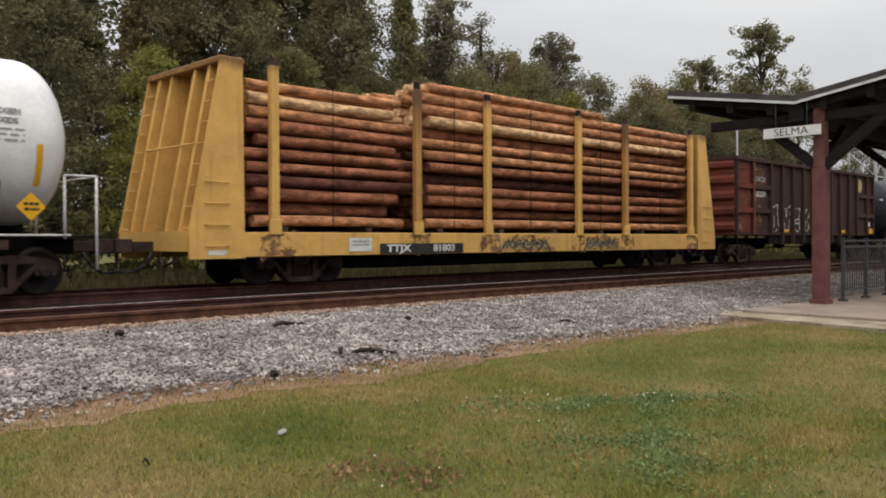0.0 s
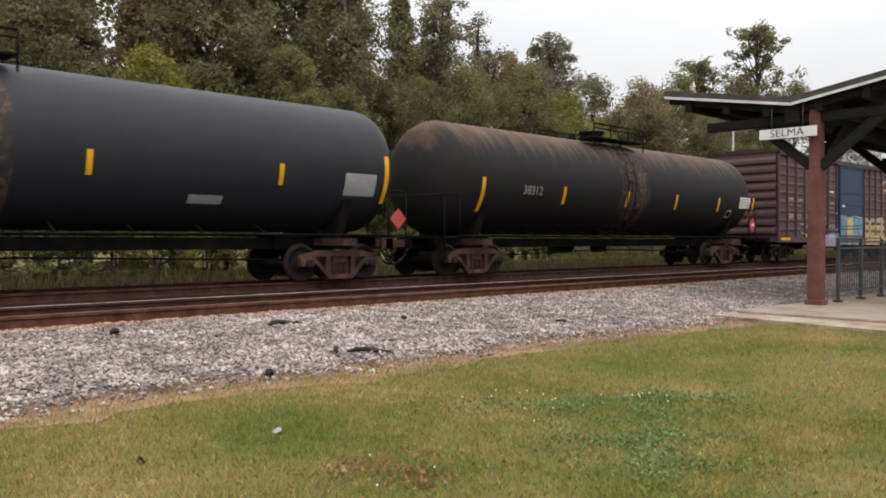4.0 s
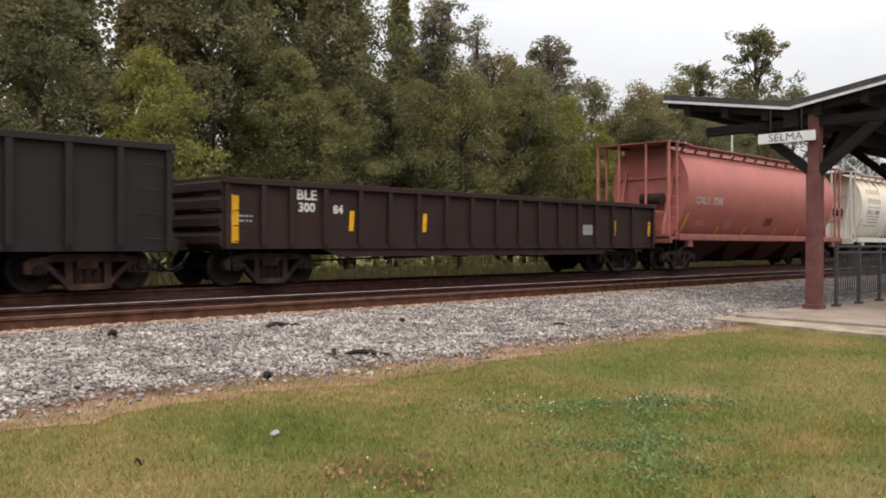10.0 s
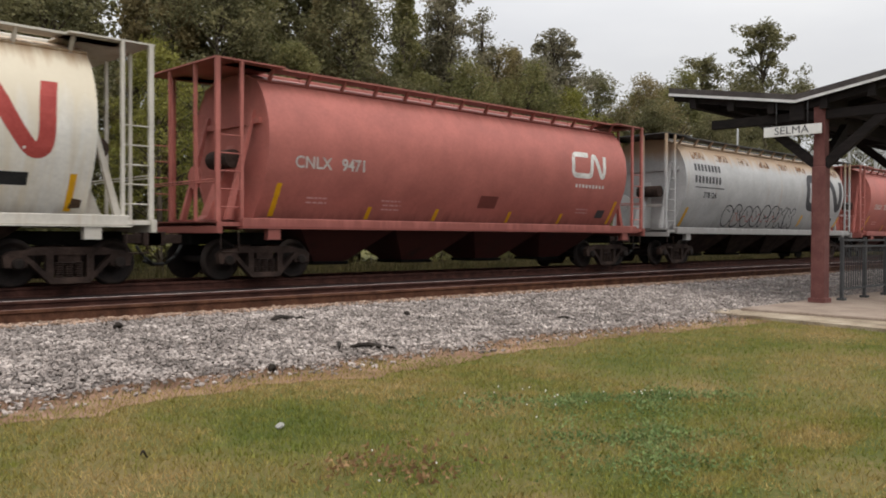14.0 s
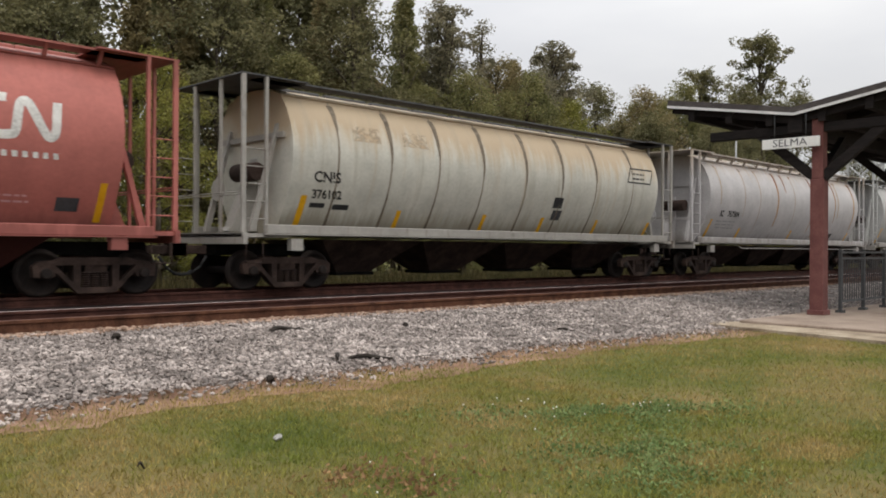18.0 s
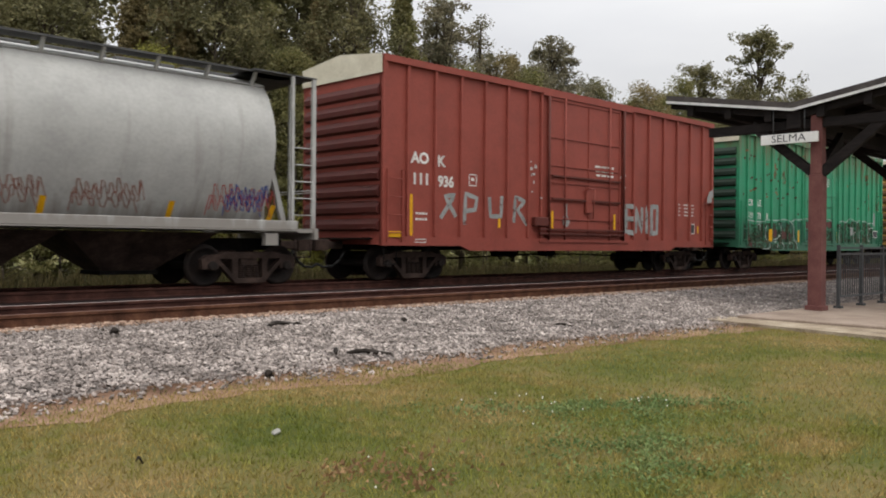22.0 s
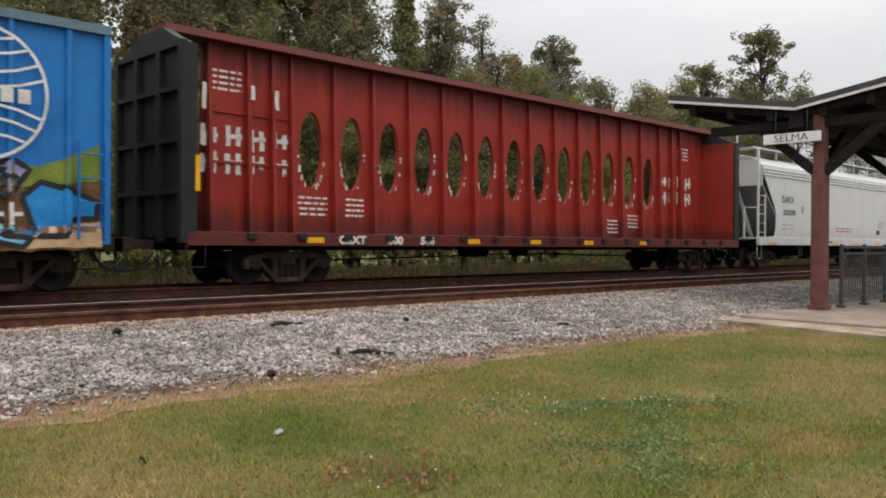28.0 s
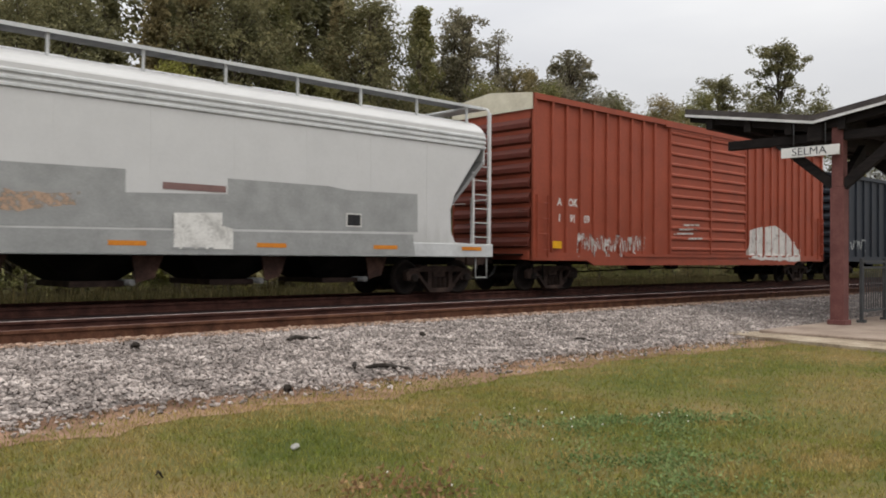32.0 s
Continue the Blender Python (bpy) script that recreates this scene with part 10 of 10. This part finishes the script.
    patch(car, [(7.88, 1.64), (9.76, 1.8), (10.84, 1.87), (14.22, 1.88), (15.84, 2.04), (15.85, 0.78), (10.84, 0.64), (7.88, 0.65)], f, brown, "mural_ground", lift=0.006, ragged=0.1)
    patch(car, [(6.4, 0.8), (6.4, 2.3), (7.0, 2.45), (7.8, 2.3), (7.8, 0.75)], f, W_OLIVE, "mural_ground", lift=0.007, ragged=0.2)
    patch(car, [(7.88, 2.45), (8.09, 2.41), (8.4, 2.36), (8.73, 2.35), (8.87, 2.48), (9.15, 2.57), (9.45, 2.56), (9.6, 2.37), (9.8, 2.55), (10.12, 2.45), (10.28, 2.3), (10.02, 1.93), (9.76, 1.77), (9.45, 1.68), (7.88, 1.64)], f, W_OLIVE, "mural_ground", lift=0.008, ragged=0.05)
    patch(car, [(10.17, 2.27), (10.83, 2.27), (11.18, 2.25), (11.78, 2.37), (12.03, 2.24), (12.54, 2.24), (12.94, 2.18), (13.35, 2.11), (14.22, 2.2), (14.83, 2.18), (15.84, 2.62), (15.84, 1.98), (14.22, 1.78), (10.84, 1.82)], f, W_OLIVE, "mural_ground", lift=0.008, ragged=0.05)
    patch(car, [(7.88, 0.99), (8.68, 1.02), (9.35, 0.9), (9.41, 0.64), (7.88, 0.65)], f, W_TAN, "mural_ground", lift=0.009, ragged=0.05)
    patch(car, [(14.45, 0.86), (15, 1.18), (15.85, 1.25), (15.85, 0.81), (14.5, 0.79)], f, W_TAN, "mural_ground", lift=0.009, ragged=0.05)
    outlined(car, [(7.96, 2.1), (8.22, 2.36), (8.59, 2.29), (8.77, 2.16), (8.68, 1.91), (8.23, 1.79), (7.98, 1.87)], f, None, W_BLACK, 0.06, 0.012, "mural_shape", 2)
    outlined(car, [(8.82, 2.16), (9.01, 2.45), (9.4, 2.48), (9.55, 2.21), (9.4, 1.9), (8.96, 1.88)], f, None, W_BLACK, 0.06, 0.012, "mural_shape", 2)
    outlined(car, [(9.63, 2.16), (9.81, 2.48), (10.09, 2.35), (9.98, 1.98), (9.7, 1.87)], f, None, W_BLACK, 0.06, 0.012, "mural_shape", 2)
    outlined(car, [(9.31, 0.65), (9.61, 0.95), (9.86, 1.16), (10.84, 1.02), (11.42, 1.11), (11.54, 0.91), (11.42, 0.64)], f, azure, W_BLACK, 0.1, 0.012, "mural_shape", 0)
    outlined(car, [(9.84, 2.23), (10.63, 2.3), (10.66, 1.67), (11.16, 1.65), (11.37, 1.22), (10.91, 1.19), (10.86, 1.38), (10.37, 1.41), (10.39, 2.14), (10.05, 2.12), (10.33, 1.53), (9.99, 1.54), (10.03, 1.73)], f, W_LILAC, W_BLACK, 0.1, 0.012, "mural_shape", 0)
    outlined(car, [(9.33, 1.52), (9.63, 1.71), (9.72, 1.63), (10.34, 1.55), (10.28, 1.45), (9.76, 1.41), (9.55, 1.43)], f, azure, W_BLACK, 0.1, 0.012, "mural_shape", 0)
    outlined(car, [(9.96, 1.5), (10.31, 1.51), (10.16, 1.22), (10.59, 1.35), (10.84, 1.23), (10.79, 1.06), (10.5, 1.03), (10.42, 0.91), (9.76, 0.88), (9.86, 1.21)], f, W_SKY, W_BLACK, 0.09, 0.012, "mural_shape", 0)
    outlined(car, [(10.67, 1.97), (11.06, 2.18), (11.36, 2.09), (11.18, 1.89), (11.04, 1.82), (10.97, 1.7), (10.84, 1.74), (10.84, 1.87)], f, azure, W_BLACK, 0.1, 0.012, "mural_shape", 0)
    outlined(car, [(11.36, 2), (11.6, 2.29), (12.03, 2.09), (12.18, 1.31), (12.29, 1.12), (12.06, 1.12), (11.93, 1.34), (11.61, 1.36), (11.54, 1.07), (11.28, 1.04), (11.44, 1.57)], f, azure, W_BLACK, 0.1, 0.012, "mural_shape", 0)
    patch(car, [(11.61, 2.26), (12.02, 2.09), (12.07, 1.79), (11.88, 1.74), (11.83, 1.89), (11.68, 1.89)], f, W_LILAC, "mural_shape", lift=0.0145)
    patch(car, [(11.68, 1.84), (11.83, 1.85), (11.86, 1.61), (11.66, 1.6)], f, W_BLACK, "mural_shape", lift=0.0146)
    outlined(car, [(12.18, 1.88), (12.28, 2.22), (12.75, 2.07), (12.7, 1.84), (13.28, 2.1), (13.42, 1.81), (13.22, 1.57), (13.08, 1.33), (12.81, 1.36), (12.94, 1.62), (12.67, 1.63), (12.35, 1.43), (12.22, 1.48)], f, azure, W_BLACK, 0.1, 0.012, "mural_shape", 0)
    outlined(car, [(13.42, 1.93), (14.22, 2.09), (14.45, 1.98), (13.93, 1.89), (13.64, 1.82), (13.61, 1.62), (14.04, 1.66), (14.08, 1.49), (13.61, 1.4), (13.53, 1.19), (13.36, 1.28), (13.36, 1.57)], f, azure, W_BLACK, 0.1, 0.012, "mural_shape", 0)
    outlined(car, [(14, 2.14), (14.4, 2.26), (14.65, 2.11), (14.52, 1.92), (14.3, 1.64), (14.19, 1.72), (14.34, 2.01)], f, W_LILAC, W_BLACK, 0.1, 0.012, "mural_shape", 0)
    outlined(car, [(12.16, 1.37), (12.54, 1.32), (12.74, 0.92), (12.42, 0.71), (12.22, 0.92)], f, W_SKY, W_BLACK, 0.09, 0.012, "mural_shape", 0)
    outlined(car, [(11.76, 0.78), (12.03, 0.97), (12.34, 0.94), (12.26, 0.69), (11.91, 0.69)], f, W_LILAC, W_BLACK, 0.1, 0.012, "mural_shape", 0)
    outlined(car, [(12.74, 1.27), (13.08, 1.32), (13.22, 0.98), (13.93, 1.05), (13.64, 0.81), (13.08, 0.71), (12.84, 0.81)], f, W_LILAC, W_BLACK, 0.1, 0.012, "mural_shape", 0)
    outlined(car, [(13.64, 1.22), (14, 1.35), (14.45, 1.11), (14.17, 1), (14.68, 0.96), (14.53, 0.81), (13.93, 0.93)], f, W_SKY, W_BLACK, 0.09, 0.012, "mural_shape", 0)
    outlined(car, [(14.53, 1.65), (14.83, 1.91), (15.31, 1.8), (15.81, 1.61), (15.76, 1.32), (15.35, 1.29), (15.24, 1), (14.76, 0.99)], f, azure, W_BLACK, 0.1, 0.012, "mural_shape", 0)
    decal(car, "mural_glint", stroke_cells([(9.1, 1.34), (9.41, 1.35)], 0.07) + stroke_cells([(9.25, 1.54), (9.26, 1.16)], 0.07), f, W_WHITE, lift=0.019)
    decal(car, "mural_glint", stroke_cells([(13.31, 2.01), (13.82, 2.03)], 0.07) + stroke_cells([(13.56, 2.28), (13.57, 1.76)], 0.07), f, W_WHITE, lift=0.019)
    decal(car, "mural_glint", stroke_cells([(11.14, 1.4), (11.47, 1.41)], 0.07) + stroke_cells([(11.3, 1.58), (11.3, 1.22)], 0.07), f, W_WHITE, lift=0.019)
    decal(car, "mural_glint", stroke_cells([(14.15, 1.35), (14.54, 1.36)], 0.07) + stroke_cells([(14.34, 1.55), (14.35, 1.17)], 0.07), f, W_WHITE, lift=0.019)
    patch(car, [(0.1, 0.85), (0.1, 1.7), (1.2, 1.85), (3.0, 1.75), (4.4, 1.9), (6.2, 1.8), (6.2, 0.85)], f, W_GLOW, "sooty_patch", ragged=0.3)
    bubble(car, f, 2.4, 1.5, 2.6, 1.0, W_DARK, W_SILVER, 71, 4, 0.08)


tall_boxcars()


def centre_beam():
    left, length = 364.12, 22.6
    red = car_paint("red centre-beam paint", (0.25, 0.025, 0.017), streak=0.18, dirt=0.15, runs=((5.2, 3.8, (0.1, 0.018, 0.015), 0.35), (1.0, 1.9, (0.08, 0.018, 0.014), 0.5)), rough=0.55, streak_color=(0.1, 0.02, 0.015), dirt_color=(0.19, 0.022, 0.016))
    dark = car_paint("sooty bulkhead paint", (0.018, 0.017, 0.018), streak=0.2, dirt=0.2)
    car = freight_car("centre_beam_flat_car", "red centre-beam flat car with oval openings and black bulkheads", left, length)
    running_gear(car, left, length, 2.6, "dark")
    sill_red = car_paint("sooty red sill", (0.1, 0.02, 0.015), streak=0.4, dirt=0.4)
    holes = [3.9 + 1.22 * k for k in range(13)]
    # the middle wall: a sheet with oval openings, thick enough to show their edges
    z0, z1 = 1.1, 5.2
    cuts = [1.2] + [3.9 + 1.22 * (k - 0.5) for k in range(14)] + [length - 0.2]
    for a, b in zip(cuts, cuts[1:]):
        bm = bmesh.new()
        hole = None
        for h in holes:
            if a < h < b:
                hole = h
        for y in (-0.06, 0.06):
            if hole is None:
                vs = [bm.verts.new(p) for p in ((a, y, z0), (b, y, z0), (b, y, z1), (a, y, z1))]
                bm.faces.new(vs)
            else:
                n = 24
                inner = [bm.verts.new((hole + 0.335 * math.cos(2 * math.pi * k / n), y, 3.1 + 0.9 * math.sin(2 * math.pi * k / n))) for k in range(n)]
                outer = []
                for k in range(n):
                    c, s = math.cos(2 * math.pi * k / n), math.sin(2 * math.pi * k / n)
                    sx = (b - hole if c > 0 else hole - a) / max(1e-6, abs(c))
                    sz = (z1 - 3.1 if s > 0 else 3.1 - z0) / max(1e-6, abs(s))
                    t = min(sx, sz)
                    outer.append(bm.verts.new((hole + t * c, y, 3.1 + t * s)))
                for k in range(n):
                    p, q = outer[k], outer[(k + 1) % n]
                    bm.faces.new((inner[k], p, q, inner[(k + 1) % n]))
                    px, qx = p.co, q.co
                    on_side = lambda v: abs(v.x - a) < 1e-4 or abs(v.x - b) < 1e-4
                    if on_side(px) != on_side(qx):
                        cx2 = b if max(px.x, qx.x) > hole else a
                        cz2 = z1 if max(px.z, qx.z) > 3.1 and min(px.z, qx.z) > 3.1 else z0
                        bm.faces.new((p, bm.verts.new((cx2, y, cz2)), q))
                if y > 0:
                    ring = [bm.verts.new((hole + 0.335 * math.cos(2 * math.pi * k / n), -0.06, 3.1 + 0.9 * math.sin(2 * math.pi * k / n))) for k in range(n)]
                    for k in range(n):
                        bm.faces.new((inner[k], inner[(k + 1) % n], ring[(k + 1) % n], ring[k]))
        part("wall_panel", bm, red, car)
    for i, x in enumerate(cuts[:-1] + [2.15, 2.78, 20.0, 20.6]):
        bm = bmesh.new()
        prism(bm, [(-0.06, z0), (-0.3, z0), (-0.16, z1), (-0.06, z1)], "x", x - 0.045, x + 0.045)
        prism(bm, [(0.06, z0), (0.06, z1), (0.16, z1), (0.3, z0)], "x", x - 0.045, x + 0.045)
        part("wall_post", bm, red, car)
    bm = bmesh.new()
    prism(bm, [(-0.4, 5.2), (0.4, 5.2), (0.36, 5.36), (-0.36, 5.36)], "x", 0.1, length - 0.2)
    part("top_chord", bm, car_paint("dark red chord", (0.11, 0.022, 0.018), streak=0.3), car)
    for z in (2.65, 3.75):
        boxes("wall_girt", red, car, [(1.2, 3.3, -0.1, -0.06, z - 0.03, z + 0.03)])
    boxes("deck", red, car, [(0.2, length - 0.2, -1.46, 1.46, 1.02, 1.1)])
    for s in (-1, 1):
        boxes("side_sill", sill_red, car, [(0.0, length, *sorted((s * 1.5, s * 1.38)), 0.84, 1.12)], bevel=0.01)
        for k in range(17):
            x = 1.4 + (length - 2.8) * k / 16
            boxes("winch_bracket", dark, car, [(x - 0.1, x + 0.1, *sorted((s * 1.58, s * 1.5)), 0.98, 1.1)])
    for e, d, m in ((-0.15, 1, dark), (length, -1, dark)):
        x = lambda v: e + d * v
        boxes("bulkhead", red if d < 0 else dark, car, [(*sorted((x(0.12), x(0.3))), -1.42, 1.42, 1.0, 4.78)])
        if d < 0:
            boxes("bulkhead_face", red, car, [(*sorted((x(0.3), x(0.33))), -1.42, 1.42, 1.0, 4.78)])
        for y in (-1.42, -0.5, 0.5, 1.42):
            boxes("bulkhead_post", m, car, [(*sorted((x(0.0), x(0.14))), y - 0.07, y + 0.07, 0.9, 4.8)])
        for s in (-1, 1):
            boxes("bulkhead_edge", dark, car, [(*sorted((x(0.02), x(0.34))), *sorted((s * 1.5, s * 1.42)), 0.95, 4.75)])
        for z in (1.9, 2.9, 3.9, 4.74):
            boxes("bulkhead_beam", m, car, [(*sorted((x(0.0), x(0.13))), -1.42, 1.42, z - 0.05, z + 0.05)])
        bm = bmesh.new()
        prism(bm, [(-1.42, 4.78), (1.42, 4.78), (0.9, 5.0), (0.5, 5.2), (-0.5, 5.2), (-0.9, 5.0)], "x", *sorted((x(0.1), x(0.3))))
        part("bulkhead_cap", bm, m, car)
        step_iron(car, x(0.35), dark)
    wf = lambda x, z: 0.06
    rng = random.Random(12)
    # what is left of two lines of large white letters
    for x0, count, step in ((1.08, 4, 0.6), (19.4, 4, 0.58)):
        for k in range(count):
            xx = x0 + step * k
            for z in (3.22, 2.66):
                bars = [(0.0, rng.uniform(-0.05, 0.05), rng.uniform(0.36, 0.5), 0.12), (0.26, rng.uniform(-0.05, 0.05), rng.uniform(0.3, 0.5), 0.12)]
                for dx, dz, h, w in bars:
                    patch(car, [(xx + dx - w / 2, z + dz - h / 2), (xx + dx + w / 2, z + dz - h / 2), (xx + dx + w / 2, z + dz + h / 2), (xx + dx - w / 2, z + dz + h / 2)], wf, W_FLAKE, "worn_mark", lift=0.012, ragged=0.07)
                patch(car, [(xx - 0.06, z - 0.05), (xx + 0.36, z - 0.04), (xx + 0.36, z + 0.06), (xx - 0.06, z + 0.04)], wf, W_FLAKE, "worn_mark", lift=0.014, ragged=0.07)
    for x in [c for c in cuts[2:-1]]:
        plate(car, x, rng.uniform(4.15, 4.35), 0.09, rng.uniform(0.16, 0.34), lambda x, z: 0.06 + 0.24 * (5.2 - z) / 4.1 * 0.6 + 0.06, W_WHITE, "paint_chip")
    for x, z, h in ((0.98, 4.0, 0.55), (2.15, 4.2, 0.3), (2.78, 4.1, 0.45), (0.98, 3.1, 0.3)):
        patch(car, [(x - 0.05, z - h / 2), (x + 0.05, z - h / 2), (x + 0.05, z + h / 2), (x - 0.05, z + h / 2)], lambda x, z: 0.31, W_FLAKE, "paint_chip", ragged=0.06)
    for h in holes:
        for k in range(9):
            a = rng.choice((rng.uniform(2.9, 4.4), rng.uniform(-1.2, 0.3)))
            w = rng.uniform(0.03, 0.07)
            plate(car, h + 0.38 * math.cos(a), 3.1 + 0.93 * math.sin(a), w, rng.uniform(0.05, 0.17), wf, W_FLAKE, "paint_chip", lift=0.01)
    for x, z, w in ((1.6, 4.6, 0.85), (3.95, 1.95, 0.85), (5.2, 1.95, 0.6), (16.4, 1.7, 0.8), (17.6, 1.9, 0.8), (20.9, 4.5, 0.8)):
        small_print(car, x, z, w, 4, wf, W_WHITE, 0.05, 0.13, int(x))
    sf = lambda x, z: 1.5
    for x, s in ((4.02, "CSXT"), (5.3, "600"), (6.35, "566")):
        words(car, s, x, 0.97, 0.25, sf, W_WHITE, 1.25, bold=0.012)
    marks(car, sf, (3.0, 8.0, 10.5, 13.0, 16.0), 0.97, 0.45, 0.12)
    slashes(car, lambda x, z: 1.505, (0.2,), 1.9, 2.6, 0.1)


centre_beam()


def white_hoppers():
    p = car_paint("white hopper paint", (0.54, 0.54, 0.535), streak=0.02, dirt=0.0, spread=0.04, runs=((1.2, 2.0, (0.45, 0.44, 0.42), 0.4),), rough=0.45, streak_color=(0.48, 0.46, 0.42), dirt_color=(0.5, 0.49, 0.47))
    s = car_paint("pale grey hopper trim", (0.5, 0.51, 0.51), streak=0.05, dirt=0.06, rough=0.5, dirt_color=(0.42, 0.42, 0.41))
    dark = car_paint("grey slope sheet", (0.2, 0.2, 0.2), streak=0.2, dirt=0.2)
    car, f = flat_hopper("white covered hopper with sloped ends and black numbers", 388.24, 16.62, p, s, dark)
    words(car, "DAKX", 2.6, 2.8, 0.38, f, W_BLACK, 1.1)
    words(car, "252500", 2.75, 2.28, 0.3, f, W_BLACK, 1.35)
    small_print(car, 2.6, 1.75, 1.1, 2, f, W_GREY, 0.05, 0.17)
    plate(car, 4.05, 2.45, 0.25, 0.3, f, W_GREY, "tag_board")
    small_print(car, 8.6, 1.7, 2.0, 2, f, W_RED, 0.05, 0.13)
    small_print(car, 13.5, 2.1, 0.9, 4, f, W_GREY, 0.05, 0.1)
    plate(car, 13.1, 1.6, 0.45, 0.22, f, W_BLACK, "tag_board")
    sf = lambda x, z: 1.605
    marks(car, sf, (1.2, 7.6, 10.2, 13.0, 15.8), 1.02, 0.7, 0.09)
    small_print(car, 6.0, 1.06, 2.4, 1, sf, W_DARK, 0.08, 0.1)
    p2 = car_paint("white hopper paint with patches", (0.54, 0.54, 0.535), streak=0.02, dirt=0.0, spread=0.04, runs=((1.2, 2.0, (0.45, 0.45, 0.44), 0.35),), rough=0.45, dirt_color=(0.5, 0.5, 0.48))
    car, f = flat_hopper("white covered hopper with grey paint patches and orange tape", 406.08, 16.6, p2, s, dark)
    words(car, "AEX", 2.53, 2.68, 0.34, f, W_DARK, 1.05)
    words(car, "5902", 2.53, 2.19, 0.3, f, W_DARK, 1.1)
    small_print(car, 2.6, 1.72, 1.1, 2, f, W_GREY, 0.05, 0.17)
    patch(car, [(3.96, 2.42), (4.23, 2.45), (6.97, 2.48), (6.97, 2.06), (9.01, 2.14), (9.01, 2.45), (11.43, 2.45), (11.98, 2.39), (13.99, 2.42), (14, 1.52), (3.97, 1.39)], f, W_GREY, "grey_patch", lift=0.004)
    patch(car, [(3.96, 1.36), (13.83, 1.46), (13.9, 0.97), (3.97, 0.96)], lambda x, z: 1.602, W_GREY, "grey_patch", lift=0.004)
    patch(car, [(7.88, 1.73), (8.88, 1.77), (8.88, 1.52), (9.12, 1.46), (9.12, 1.06), (7.88, 1.05)], lambda x, z: 1.606, W_WHITE, "white_patch", lift=0.006)
    plate(car, 8.32, 2.23, 1.3, 0.13, f, car_paint("maroon bar", (0.2, 0.12, 0.11)), "notice_band", lift=0.007)
    small_print(car, 8.2, 1.05, 1.0, 2, lambda x, z: 1.61, W_GREY, 0.04, 0.1)
    plate(car, 12.11, 1.74, 0.42, 0.3, f, W_WHITE, "tag_board", lift=0.007)
    plate(car, 12.11, 1.74, 0.36, 0.24, f, W_BLACK, "tag_board", lift=0.011)
    patch(car, [(4.31, 1.98), (4.44, 2.13), (4.59, 2.27), (4.65, 2.05), (5.24, 1.97), (6.17, 2), (6.14, 1.8), (5.25, 1.68), (4.34, 1.64)], f, surface("thin orange overspray", [(0.42, 0.28, 0.19), (0.46, 0.33, 0.24)], rough=0.6, scale=4, fine=20, bump=0, worn=0.75), "overspray", lift=0.007, ragged=0.15)
    marks(car, sf, (1.3, 4.0, 7.0, 10.0, 13.0, 15.8), 1.15, 0.7, 0.09, W_ORANGE)
    plate(car, 3.1, 1.08, 0.4, 0.16, sf, W_DARK, "tag_board")


white_hoppers()


def last_car():
    p = car_paint("dark blue-black boxcar paint", (0.02, 0.024, 0.032), streak=0.2, dirt=0.3)
    ribs = [0.9 + 0.9 * k for k in range(6)] + [10.2 + 0.9 * k for k in range(6)]
    car, f = boxcar("dark blue-black boxcar with white graffiti", 444.9, 15.6, 4.75, p, p, ribs, (6.5, 9.6), None, 0)
    scribble(car, f, 0.9, 1.3, 2.0, 0.8, W_SILVER, 91, 9, 0.1)


last_car()


# ---- everything that moves ----
def gone(t):
    """How far the train has run to the left at t seconds."""
    return 12.875 * t if t < 10 else 128.75 + 12.636 * (t - 10)


def motions():
    for ob, left in train:
        walk(ob, [(t, pose(left - gone(t), TRACK_FAR, RAIL)) for t in (0, 4, 8, 9.5, 10.5, 12, 16, 20, 24, 28, 32)])
    # the wheels roll while they pass in front of the platform
    step = 1 / FPS
    for wheelset, dx, along in rolling:
        n0 = max(0, int((along - 60) / 12.6 / step))
        n1 = min(int(32 / step), int((along + 4) / 12.6 / step))
        spin = lambda t: pose(dx, 0, WHEEL_R) @ Matrix.Rotation(-(gone(t) - gone(n0 * step)) / WHEEL_R, 4, "Y")
        rows = [(n * step, spin(n * step)) for n in range(n0, n1 + 1)]
        if n1 <= n0:
            rows = [(0, pose(dx, 0, WHEEL_R)), (32, pose(dx, 0, WHEEL_R))]
        else:
            if n0 > 0:
                rows.insert(0, (0, rows[0][1]))
            if n1 * step < 31.99:
                rows.append((32, rows[-1][1]))
        walk(wheelset, rows)


motions()
